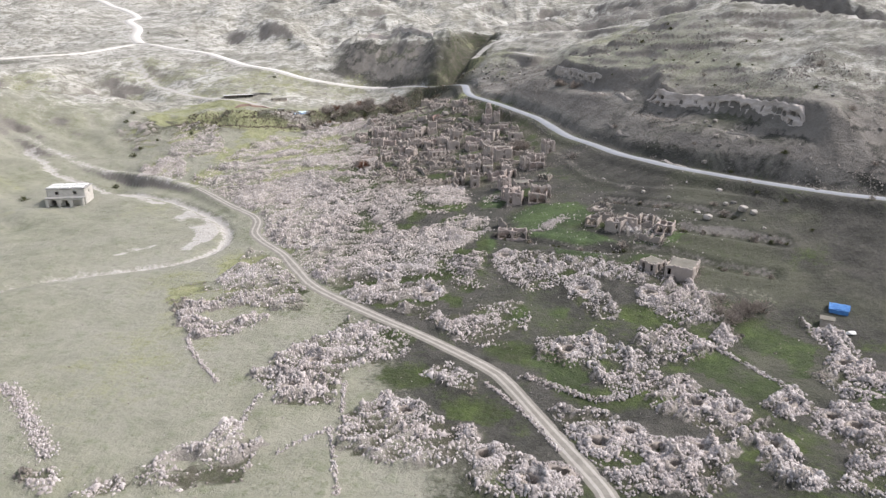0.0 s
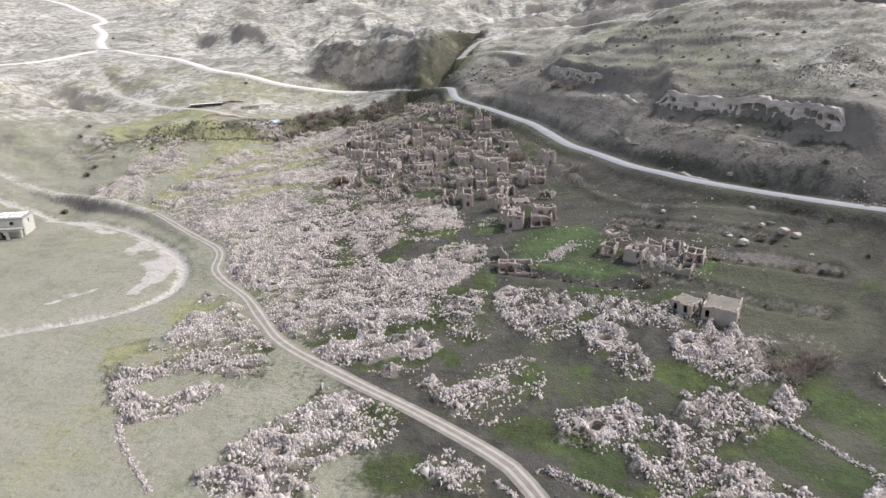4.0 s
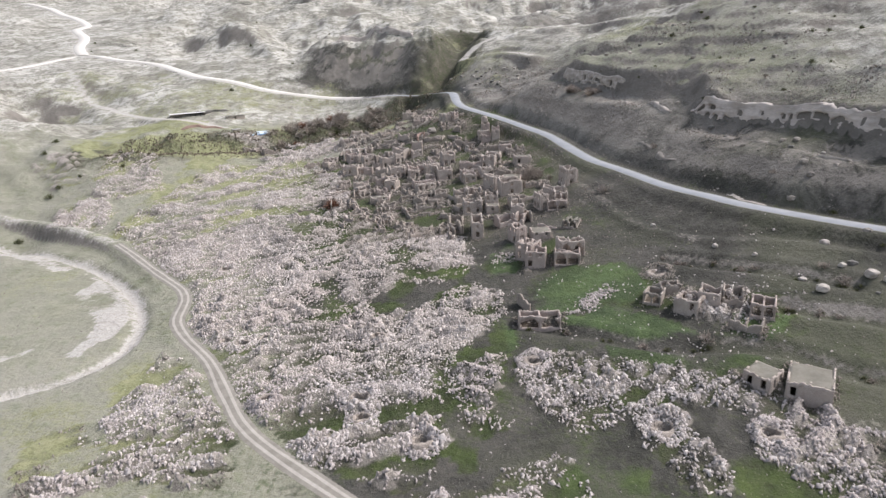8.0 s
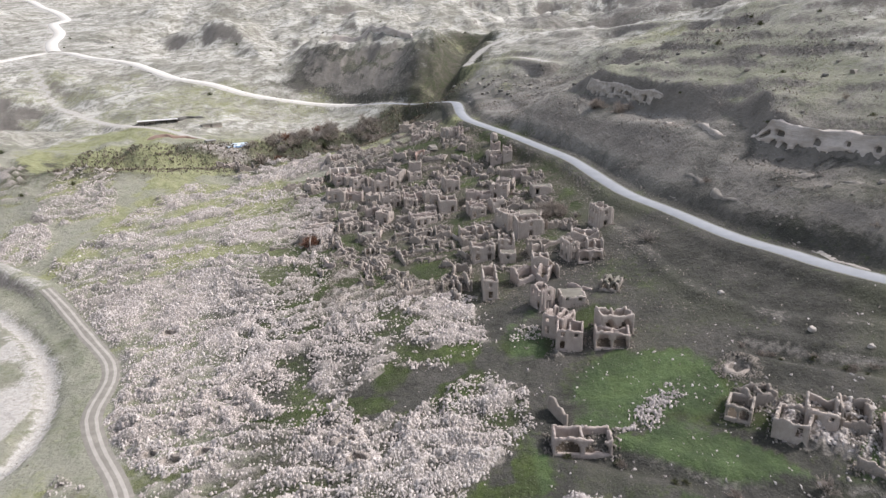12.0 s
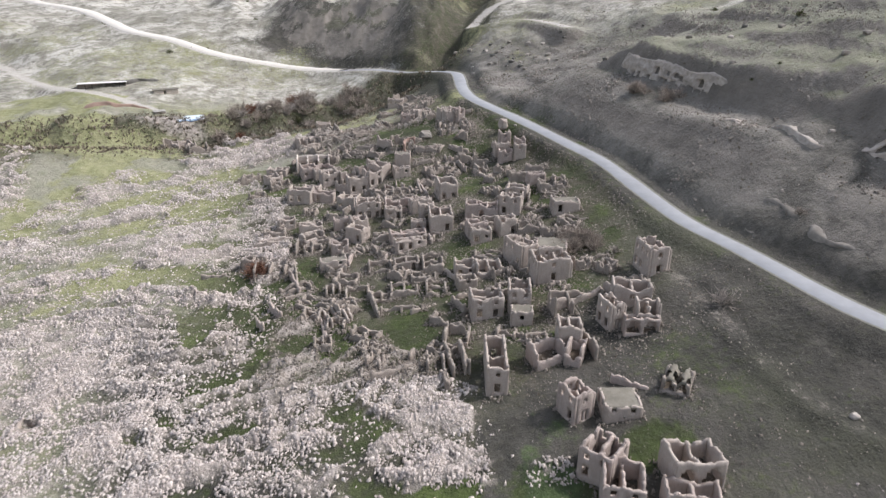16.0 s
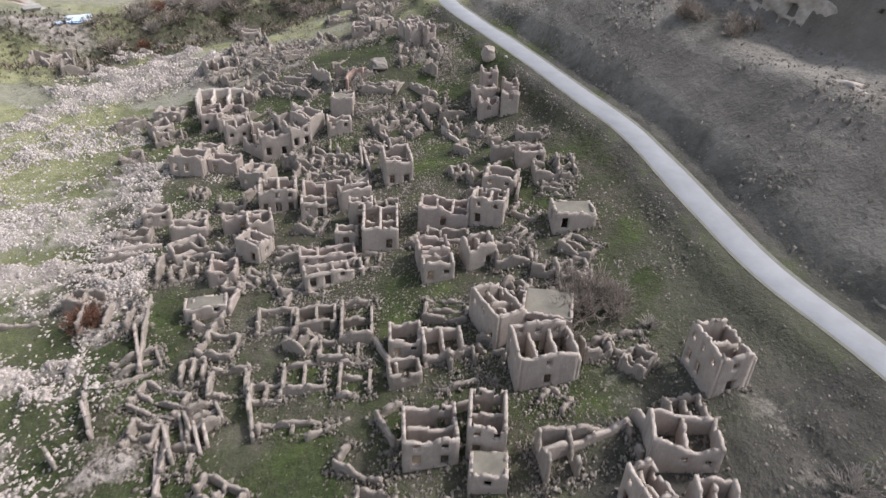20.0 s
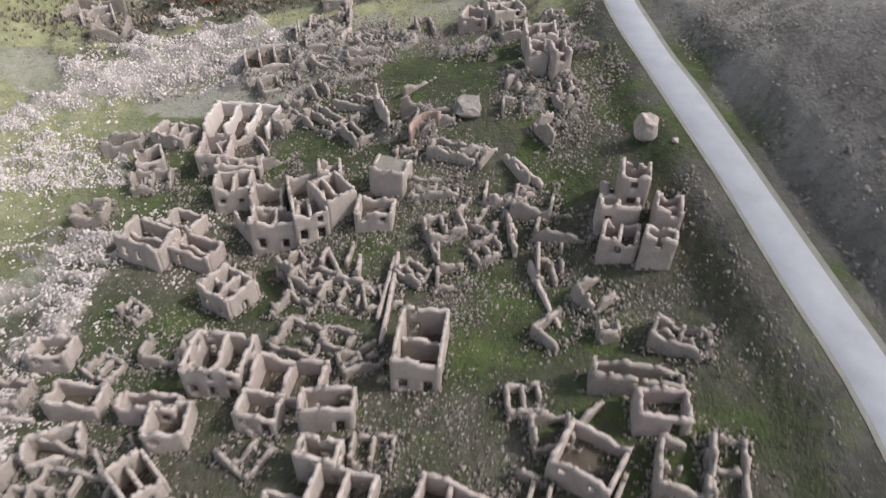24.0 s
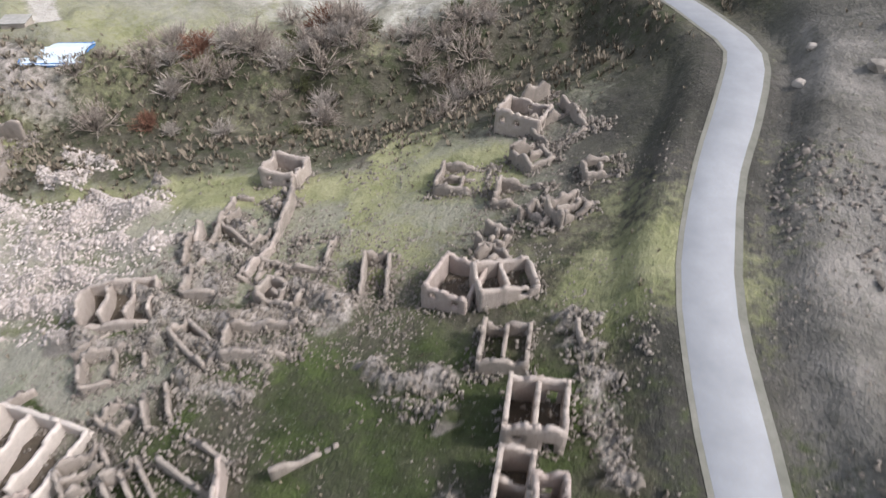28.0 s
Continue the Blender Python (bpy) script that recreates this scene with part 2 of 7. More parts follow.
# lighter copy of the masonry, sunlight put into its colour
WALL_SUNLIT = make_masonry("sunlit_stone_masonry", (0.50, 0.445, 0.405), (0.62, 0.56, 0.515), (0.54, 0.48, 0.44))
# earth brown, taken darker for the shade inside the rooms
SHADED_EARTH = make_dust("shaded_earth_floor", (0.055, 0.045, 0.034), (0.115, 0.094, 0.074))
EARTH = make_dust("earth_roof", (0.14, 0.13, 0.108), (0.22, 0.205, 0.175))
ROCK = make_rock()
GREY_TUFA = make_plain("grey_tufa", (0.27, 0.242, 0.216), (0.46, 0.415, 0.38), 1.3, 0.95, 0.3)
SLOPE_ROCK = make_plain("brown_grey_rock", (0.15, 0.135, 0.118), (0.29, 0.265, 0.24), 1.6, 0.95, 0.25)
DARK_ROCK = make_plain("grey_slope_rock", (0.10, 0.095, 0.09), (0.18, 0.17, 0.16), 2.0, 0.95, 0.2)
PALE_ROCK = make_plain("pale_rock", (0.33, 0.297, 0.265), (0.47, 0.428, 0.392), 0.8, 0.9, 0.1)
WHITE_WALL = make_plain("whitewashed_wall", (0.44, 0.415, 0.375), (0.56, 0.53, 0.485), 1.2, 0.85, 0.02)
CONCRETE = make_plain("weathered_concrete", (0.24, 0.232, 0.218), (0.34, 0.33, 0.31), 0.9, 0.85, 0.02)
DARK_WOOD = make_plain("dark_old_wood", (0.05, 0.04, 0.032), (0.09, 0.075, 0.06), 0.3, 0.8, 0.01)
BLUE_TARP = make_plain("blue_tarpaulin", (0.05, 0.16, 0.42), (0.10, 0.26, 0.55), 0.7, 0.5, 0.03)
PALE_BLUE_TARP = make_plain("faded_blue_sheet", (0.45, 0.56, 0.68), (0.62, 0.70, 0.76), 0.9, 0.5, 0.03)
WHITE_SHEET = make_plain("white_sheet_roof", (0.56, 0.55, 0.53), (0.70, 0.69, 0.67), 0.8, 0.6, 0.02)
MUD = make_plain("mud_brick", (0.34, 0.30, 0.26), (0.46, 0.41, 0.36), 0.5, 0.95, 0.05)
RED_SOIL = make_dust("red_soil_bank", (0.24, 0.165, 0.135), (0.32, 0.23, 0.195))
TWIG = make_twig("bare_brown_twigs", (0.20, 0.165, 0.14), (0.38, 0.33, 0.29))
TWIG_RED = make_twig("reddish_twigs", (0.13, 0.065, 0.045), (0.24, 0.13, 0.09))
TWIG_PALE = make_twig("pale_grey_twigs", (0.24, 0.21, 0.19), (0.42, 0.38, 0.345))
TWIG_GREEN = make_twig("dull_green_twigs", (0.05, 0.055, 0.025), (0.12, 0.125, 0.06))
SCREE = make_rubble("grey_scree", (0.10, 0.09, 0.08), (0.30, 0.27, 0.245), (0.17, 0.145, 0.125))
SCRUB = make_twig("dry_scrub", (0.11, 0.092, 0.07), (0.27, 0.23, 0.18))
# the ground's large forms: x, y, reach, height of each hill or hollow
HILLS = []


def hill(x, y, reach, rise):
    HILLS.append((x, y, reach, rise))


hill(267, 1333, 533, 42.0)
hill(-1067, 1600, 533, 30.5)
hill(800, 1600, 533, 36.8)
hill(1067, -267, 533, 42.8)
hill(-267, 1867, 533, 34.3)
hill(1067, 1067, 533, 41.5)
hill(-1067, 1333, 533, 28.8)
hill(1067, 533, 533, 50.5)
hill(800, 1867, 533, 33.9)
hill(-800, 1600, 533, 34.4)
hill(533, 1867, 533, 33.3)
hill(1067, 800, 533, 47.9)
hill(-800, 1867, 533, 33.2)
hill(-1067, 533, 533, 33.3)
hill(1067, 1867, 533, 31.2)
hill(267, 1867, 533, 32.9)
hill(-1067, 1867, 533, 30.4)
hill(667, 507, 293, 39.5)
hill(-893, 507, 293, 20.5)
hill(-200, -187, 293, -11.2)
hill(-893, -13, 293, 27.5)
hill(-1067, 333, 293, 30.1)
hill(840, -187, 293, 31.1)
hill(960, 1813, 160, 26.8)
hill(213, -213, 160, -18.9)
hill(-1067, 1813, 160, 25.3)
hill(0, 1813, 160, 18.3)
hill(427, 427, 160, 25.2)
hill(-107, 960, 160, 14.3)
hill(-320, 107, 160, -13.3)
hill(213, 853, 160, 14.8)
hill(-87, 380, 93, -22.0)
hill(33, 140, 93, -17.6)
hill(213, 440, 93, 20.0)
hill(-27, 680, 93, 7.6)
hill(-43, 528, 56, -26.1)
hill(144, 155, 56, -15.7)
hill(256, 267, 56, 11.3)
hill(-267, 528, 56, -17.5)
hill(69, 341, 56, -6.7)
hill(-117, 229, 56, -6.4)
hill(32, 565, 56, 13.3)
hill(-192, 341, 56, -4.3)
hill(-5, 267, 56, -2.7)
hill(14, 387, 11, -3.6)
hill(-5, 382, 8, -1.3)
hill(33, 378, 6, -1.6)
hill(0, 418, 13, 2.4)
hill(-35, 430, 14, 2.6)
hill(-62, 462, 20, 3.6)
hill(-135, 438, 28, 4.0)
hill(-77, 337, 22, 3.5)
hill(-47, 293, 14, 2.2)
hill(-112, 283, 16, -2.4)
hill(56, 297, 7, 1.8)
hill(-12, 266, 12, 1.5)
hill(-21, 380, 7, -3.0)


def broad(x, y):
    """The smooth height of the land at arrays x, y."""
    z = np.zeros_like(x, dtype=float)
    for hx, hy, reach, rise in HILLS:
        z += rise * np.exp(-((x - hx) ** 2 + (y - hy) ** 2) / (2 * reach * reach))
    return z


def lattice(ix, iy, seed):
    h = (ix.astype(np.int64) * 374761393 + iy.astype(np.int64) * 668265263 + seed * 974634777) & 0xFFFFFFFF
    h = ((h ^ (h >> 13)) * 1274126177) & 0xFFFFFFFF
    return ((h ^ (h >> 16)) & 0xFFFF) / 65535.0


def grain(x, y, size, seed):
    """Smooth noise of about -1 to 1."""
    u, v = x / size, y / size
    ix, iy = np.floor(u), np.floor(v)
    fu, fv = u - ix, v - iy
    fu, fv = fu * fu * (3 - 2 * fu), fv * fv * (3 - 2 * fv)
    a, b = lattice(ix, iy, seed), lattice(ix + 1, iy, seed)
    c, d = lattice(ix, iy + 1, seed), lattice(ix + 1, iy + 1, seed)
    return 2 * ((a * (1 - fu) + b * fu) * (1 - fv) + (c * (1 - fu) + d * fu) * fv) - 1


def rugged(x, y, size, seed, octaves=4, keep=0.5):
    z, k = 0.0, 1.0
    for o in range(octaves):
        z = z + k * grain(x + 31.7 * o, y - 17.3 * o, size / 2 ** o, seed + o)
        k *= keep
    return z


def curve(*points, step=4.0):
    """A smooth line through the points, as an array of x, y."""
    p = np.array([points[0], *points, points[-1]], dtype=float)
    out = []
    for i in range(1, len(p) - 2):
        n = max(2, int(np.hypot(*(p[i + 1] - p[i])) / step))
        for t in np.arange(n) / n:
            out.append(0.5 * (2 * p[i] + (p[i + 1] - p[i - 1]) * t + (2 * p[i - 1] - 5 * p[i] + 4 * p[i + 1] - p[i + 2]) * t * t
                              + (3 * p[i] - p[i - 1] - 3 * p[i + 1] + p[i + 2]) * t ** 3))
    return np.array(out + [p[-2]])


def near_line(x, y, line, reach):
    """Distance of each place to a line (reach where it is further), and the index along it."""
    best, along = np.full(x.shape, reach, dtype=float), np.zeros(x.shape)
    lo, hi = line.min(0) - reach, line.max(0) + reach
    sel = np.nonzero((x > lo[0]) & (x < hi[0]) & (y > lo[1]) & (y < hi[1]))[0]
    px, py, b, a = x[sel], y[sel], best[sel], along[sel]
    for i in range(len(line) - 1):
        d = line[i + 1] - line[i]
        t = np.clip(((px - line[i][0]) * d[0] + (py - line[i][1]) * d[1]) / (d @ d + 1e-9), 0, 1)
        r = np.hypot(px - line[i][0] - t * d[0], py - line[i][1] - t * d[1])
        k = r < b
        b[k], a[k] = r[k], (i + t)[k]
    best[sel], along[sel] = b, a
    return best, along


def inside(x, y, poly):
    hit = np.zeros(x.shape, dtype=bool)
    q = np.array(poly, dtype=float)
    for (ax, ay), (bx, by) in zip(q, np.roll(q, -1, axis=0)):
        cross = (ay > y) != (by > y)
        hit ^= cross & (x < (bx - ax) * (y - ay) / (by - ay + 1e-12) + ax)
    return hit


MAIN_ROAD = curve((-420, 560), (-349, 627), (-329, 656), (-305, 707), (-260, 675), (-216, 644), (-171, 595), (-143, 580), (-113, 565), (-75, 560), (-49, 553), (-16, 529),
                  (1.3, 512), (9.3, 501), (14.7, 493), (16, 480), (16.3, 467), (17.5, 455.6), (19.5, 445.3), (25.3, 428.7), (31.3, 414.7), (38.4, 398.5),
                  (45.3, 382), (51.7, 366.7), (57.2, 344), (61.3, 326.7), (67.2, 311.3), (76, 285.3), (84.5, 270.7), (90, 261), (107.3, 242), (129, 223.7), (144.8, 212.4), (190, 184), (260, 150))
BRANCH_ROAD = curve((-305, 707), (-332, 757), (-356, 822), (-395, 889), (-406, 940), (-480, 1038), (-534, 1108), (-600, 1170))
UPPER_ROAD = curve((64, 492), (49, 524), (25, 547), (60, 580), (100, 560), (124, 522), (152, 440), (166, 400), (191, 357), (207, 329), (240, 280))
LOW_TRACK = curve((-307, 666), (-262, 600), (-234, 566), (-176, 510), (-135, 491), (-112, 478))
FIELD_TRACK = curve((30, 90), (29, 100), (22.7, 117.6), (15.2, 137.2), (10.4, 144.8), (-3.6, 158.7), (-20, 173), (-38.9, 191.2), (-48, 206.4), (-56.5, 222.5), (-66.5, 236),
                    (-72.4, 246), (-74, 253), (-75.2, 261.2), (-79, 270), (-88, 281.5), (-106.8, 304.2), (-122, 321))
PLAIN_TRACK = curve((-122, 321), (-141.5, 336), (-175, 360), (-204, 376), (-250, 398))
GRASS_LANE = curve((-122, 321), (-136, 346), (-133.6, 363), (-130.7, 378), (-127, 389), (-118, 400), (-102, 410))
SIDE_TRACK = curve((50, 315), (56, 287), (57.5, 276), (60.6, 264.6), (66.2, 256.8), (72, 250), (80.5, 246), (92, 241), (110, 226))
STREAM = curve((-190, 130), (-150, 176), (-126, 200), (-109, 209.7), (-99.7, 214.6), (-90.5, 220), (-84.5, 228.1), (-82, 237), (-84, 249.1), (-90, 263.2), (-101.6, 281), (-118.4, 299), (-132, 309),
               (-150, 322), (-178, 340), (-210, 358), (-240, 386))
BARS = (((-117, 294), (-105, 282), (-92, 262), (-87.5, 251), (-88, 242), (-91, 235), (-94, 229), (-97, 233), (-95, 239), (-96, 248), (-105, 262), (-116, 277)),
        ((-119, 222), (-114, 231), (-108, 237), (-104, 243), (-107, 233), (-113, 225)),
        ((-178, 336), (-160, 328), (-146, 318), (-134, 306), (-128, 300), (-134, 298), (-150, 312), (-172, 326)))
TERRACES = (curve((20, 224), (34, 216), (49.5, 207.5), (65.6, 205), (75, 200), (82.5, 193.5), (98.2, 185)), curve((78, 217), (85.4, 212.2), (95.8, 207.3), (107.4, 199.8)),
            curve((62, 243), (72, 236), (84, 229), (98, 218)))
GULLY = curve((-170, 436), (-135, 440), (-104, 450), (-80, 461), (-60, 474), (-42, 484), (-26, 497), (-8, 512), (8, 530), (20, 560), (30, 610))

PLOTS = []


def rubble_plot(*corners):
    PLOTS.append(corners)


rubble_plot((-87, 192), (-78, 199), (-66, 189), (-56, 178), (-49, 169), (-60, 159), (-67, 159), (-77, 173))
rubble_plot((-76, 214), (-63, 223), (-41, 187), (-46, 176), (-60, 180), (-73, 198))
rubble_plot((-46, 142), (-33, 159), (-29, 170), (-8, 162), (-8, 152), (-25, 142), (-24, 128), (-35, 128))
rubble_plot((-22, 125), (-12, 133), (1, 124), (8, 116), (2, 107), (-7, 107), (-21, 114))
rubble_plot((3, 105), (12, 116), (24, 103), (24, 98), (5, 99))
rubble_plot((-58, 106), (-49, 113), (-43, 120), (-36, 112), (-36, 103), (-46, 98), (-54, 100))
rubble_plot((-66, 97), (-61, 103), (-56, 101), (-56, 98))
rubble_plot((-78, 102), (-73, 105), (-70, 102), (-70, 97), (-75, 99))
rubble_plot((-7, 171), (7, 172), (16, 164), (16, 156), (8, 153), (1, 162))
rubble_plot((7, 172), (21, 180), (25, 170), (22, 161), (14, 161))
rubble_plot((-5, 143), (1, 148), (8, 140), (8, 133), (1, 135))
rubble_plot((23, 157), (41, 160), (53, 144), (47, 134), (38, 132), (34, 144), (23, 147))
rubble_plot((23, 128), (32, 128), (42, 115), (58, 111), (52, 100), (46, 97), (32, 98), (26, 114))
rubble_plot((46, 136), (56, 140), (65, 127), (70, 118), (62, 112), (52, 117), (45, 127))
rubble_plot((51, 162), (60, 162), (68, 151), (61, 143), (52, 146))
rubble_plot((68, 156), (75, 160), (76, 155), (68, 148))
rubble_plot((96, 163), (103, 154), (103, 139), (96, 127), (88, 128), (85, 138), (95, 144))
rubble_plot((68, 126), (80, 134), (81, 126), (72, 119))
rubble_plot((61, 112), (69, 114), (67, 98), (64, 96), (59, 97))
rubble_plot((76, 118), (87, 126), (92, 121), (76, 95), (69, 96), (78, 109))
rubble_plot((56, 183), (67, 188), (74, 170), (74, 164), (64, 162), (56, 172))
rubble_plot((-76, 213), (-68, 225), (-54, 210), (-42, 192), (-40, 175), (-53, 179), (-65, 189))
rubble_plot((-65, 236), (-77, 267), (-131, 341), (-117, 392), (-104, 415), (-70, 418), (-41, 366), (-27, 323), (9, 282), (11, 258), (2, 249), (-12, 253), (-20, 241), (-11, 237), (12, 247), (17, 240), (17, 228), (5, 216), (-1, 196), (1, 182), (-7, 172), (-16, 176), (-26, 182), (-44, 202))
rubble_plot((2, 207), (13, 212), (12, 197), (8, 191), (16, 188), (6, 186), (2, 195))
rubble_plot((15, 211), (28, 211), (39, 204), (59, 197), (69, 190), (77, 173), (69, 170), (63, 175), (60, 184), (45, 192), (42, 189), (29, 185), (23, 187), (17, 197))
rubble_plot((35, 187), (44, 189), (47, 179), (50, 171), (46, 166), (40, 169), (35, 179))
rubble_plot((57, 181), (63, 183), (64, 178), (59, 174))
rubble_plot((-201, 416), (-184, 428), (-173, 410), (-184, 400))
rubble_plot((-162, 411), (-144, 430), (-125, 384), (-141, 377))
rubble_plot((-161, 347), (-149, 380), (-137, 355), (-151, 345))
rubble_plot((54, 231), (65, 227), (85, 219), (79, 211), (66, 213), (56, 221))
rubble_plot((17, 261), (24, 263), (23, 255), (22, 253), (28, 250), (22, 249), (16, 254))
rubble_plot((-79, 445), (-79, 454), (-73, 456), (-68, 452), (-70, 446))
rubble_plot((-10, 431), (-8, 434), (-1, 434), (0, 431), (1, 426), (-4, 426))
rubble_plot((-83, 440), (-71, 443), (-58, 452), (-51, 447), (-55, 437), (-58, 430), (-63, 425))
rubble_plot((7, 443), (10, 445), (15, 435), (18, 427), (15, 426), (11, 434))
rubble_plot((-35, 430), (-26, 436), (-18, 447), (-14, 442), (-17, 433), (-20, 423), (-28, 420))
rubble_plot((-98, 433), (-76, 441), (-52, 440), (-37, 446), (-30, 434), (-37, 423), (-52, 422), (-63, 417), (-77, 413))
rubble_plot((5, 420), (17, 418), (20, 408), (14, 407))
rubble_plot((-17, 413), (-9, 415), (-1, 406), (-7, 404))
rubble_plot((-199, 422), (-185, 425), (-167, 404), (-172, 397), (-185, 396))
rubble_plot((-166, 401), (-165, 432), (-145, 431), (-133, 392), (-140, 375), (-156, 384))
rubble_plot((-172, 373), (-158, 378), (-138, 362), (-137, 345), (-155, 342))
rubble_plot((-75, 214), (-71, 227), (-60, 222), (-53, 209), (-73, 211))
rubble_plot((-72, 366), (-66, 380), (-60, 396), (-47, 410), (-30, 394), (-40, 375), (-38, 354), (-31, 335), (-29, 322), (-21, 310), (-21, 302), (-39, 303))

COURTS = []


def courtyard(*corners):
    COURTS.append(corners)


courtyard((-70.8, 173.8), (-58.7, 180.4), (-52.3, 175.4), (-63.0, 166.8))
courtyard((-78.1, 186.1), (-71.3, 191.6), (-66.2, 187.9), (-73.0, 179.6))
courtyard((33.5, 170.1), (43.6, 165.1), (33.9, 163.9), (30.7, 167.0))
courtyard((28.5, 153.7), (35.1, 155.3), (36.4, 150.7), (30.0, 149.4))
courtyard((37.4, 147.8), (43.5, 146.4), (43.9, 142.3), (37.7, 142.7))
courtyard((-51.9, 107.3), (-48.0, 109.9), (-45.7, 107.9), (-49.4, 104.9))
courtyard((-11.4, 124.1), (-6.0, 126.9), (-2.9, 122.8), (-8.1, 119.6))

MEADOWS, PITS = [], []


def green_patch(*corners):
    MEADOWS.append(corners)


def sunken_room(x, y, reach):
    PITS.append((x, y, 0.75 * reach))


green_patch((26, 243), (34, 250), (53, 246), (55, 236), (51, 228), (38, 224), (25, 227))
green_patch((32, 222), (50, 222), (60, 210), (72, 202), (68, 195), (49, 199), (34, 216))
green_patch((65, 220), (79, 213), (73, 204), (62, 208))
green_patch((14, 259), (19, 275), (27, 269), (21, 249), (15, 251))
green_patch((-1, 241), (7, 253), (10, 260), (10, 247), (3, 232))
green_patch((-27, 236), (-13, 246), (-8, 242), (-17, 234))
green_patch((10, 215), (13, 228), (18, 227), (17, 211), (9, 204))
green_patch((-203, 454), (-186, 499), (-138, 500), (-125, 455), (-144, 432), (-177, 419))
green_patch((-121, 435), (-100, 437), (-110, 386), (-121, 345), (-127, 329), (-137, 329), (-132, 356))
green_patch((-36, 304), (-32, 326), (-24, 317), (-28, 293))
green_patch((-75, 408), (-64, 421), (-53, 384), (-56, 352))
green_patch((76, 156), (86, 161), (93, 150), (85, 135), (75, 146))
green_patch((22, 147), (28, 155), (34, 144), (32, 132), (24, 135))
green_patch((58, 146), (67, 148), (80, 133), (75, 126), (65, 131))
green_patch((-16, 148), (-12, 154), (-4, 148), (-4, 135), (-12, 138))
green_patch((-2, 135), (6, 142), (15, 128), (11, 120), (2, 124))
green_patch((91, 132), (99, 132), (94, 123), (91, 125))
green_patch((-4, 193), (3, 217), (16, 215), (15, 191), (3, 174))
green_patch((30, 221), (43, 224), (61, 206), (56, 198), (40, 204))
green_patch((15, 170), (29, 182), (35, 175), (27, 164))
green_patch((-22, 162), (-8, 162), (-4, 153), (-12, 148))
green_patch((-58, 396), (-56, 400), (-48, 398), (-43, 388), (-44, 383))
green_patch((-33, 400), (-25, 406), (-21, 404), (-24, 400), (-26, 396))
green_patch((-19, 426), (-15, 428), (1, 427), (5, 418), (-2, 414), (-13, 418))
green_patch((-36, 477), (-27, 481), (-12, 448), (-15, 440), (-26, 453))
green_patch((-11, 403), (-13, 420), (-7, 419), (-6, 407), (-6, 401))
green_patch((10, 407), (14, 414), (19, 408), (22, 400), (19, 396), (14, 398))
green_patch((-30, 413), (-25, 422), (-16, 412), (-22, 407))
green_patch((-11, 392), (-4, 390), (2, 385), (-5, 383))
green_patch((16, 420), (20, 419), (29, 407), (34, 399), (32, 398), (26, 404))
green_patch((8, 384), (15, 387), (21, 375), (14, 372))
green_patch((-10, 373), (-1, 376), (2, 368), (-4, 366))
green_patch((39, 330), (47, 331), (48, 321), (40, 319))
green_patch((-4, 331), (8, 334), (12, 324), (2, 317))
green_patch((-74, 412), (-36, 417), (-31, 397), (-52, 394))
green_patch((-87, 396), (-74, 406), (-68, 382), (-73, 368))
green_patch((-12, 308), (-4, 313), (2, 306), (-6, 296))
green_patch((22, 294), (27, 291), (26, 283), (20, 284))
green_patch((15, 294), (22, 302), (23, 284), (16, 278))
sunken_room(57.4, 237.1, 2.2)
sunken_room(-38.3, 201.9, 1.5)
sunken_room(-16.9, 194.1, 1.6)
sunken_room(-50.1, 229.8, 1.8)
sunken_room(-15.2, 225.1, 1.9)
sunken_room(59.9, 179.4, 2.1)
sunken_room(41.3, 183.1, 2.2)
sunken_room(-54.8, 232.1, 1.5)
sunken_room(-44.2, 231.2, 1.6)
sunken_room(-17.7, 229.9, 1.8)
sunken_room(-68.0, 280.7, 1.9)
sunken_room(20.5, 207.6, 2.1)
sunken_room(96.4, 142.6, 2.2)
sunken_room(75.1, 126.7, 1.5)
sunken_room(64.9, 110.6, 1.6)
sunken_room(64.9, 100.8, 1.8)
sunken_room(81.6, 120.7, 1.9)
sunken_room(83.8, 116.1, 2.1)
sunken_room(42.3, 111.7, 2.2)
sunken_room(38.2, 117.5, 1.5)
sunken_room(50.2, 110.6, 1.6)
sunken_room(8.2, 110.4, 1.8)
sunken_room(15.9, 101.8, 1.9)
sunken_room(21.5, 104.4, 2.1)
sunken_room(31.5, 151.7, 2.2)
sunken_room(36.8, 153.9, 1.5)
sunken_room(-34.5, 135.0, 1.6)
sunken_room(-8.0, 126.1, 1.8)
sunken_room(-4.6, 184.7, 1.9)
sunken_room(-17.6, 199.3, 2.1)
sunken_room(31.1, 113.7, 2.2)
sunken_room(43.4, 105.1, 1.5)
sunken_room(-31.3, 147.6, 1.6)
sunken_room(61.3, 124.6, 1.8)
sunken_room(54.9, 127.1, 1.9)


def grass_strips(x, y):
    """0 to 1: grassy lanes and gaps that run through the fallen stone."""
    turn = radians(10) + 0.3 * grain(x, y, 60, 5)
    u, v = x * np.cos(turn) + y * np.sin(turn), -x * np.sin(turn) + y * np.cos(turn)
    k = rugged(u * 0.45, v + 3 * grain(x, y, 20, 45), 7.5, 46, 4) + 0.45 * grain(x, y, 34, 47)
    return np.clip(2.6 * (k - 0.3 + 0.22 * np.clip((y - 265) / 50, 0, 1)), 0, 1) * np.clip((y - 150) / 40, 0, 1)


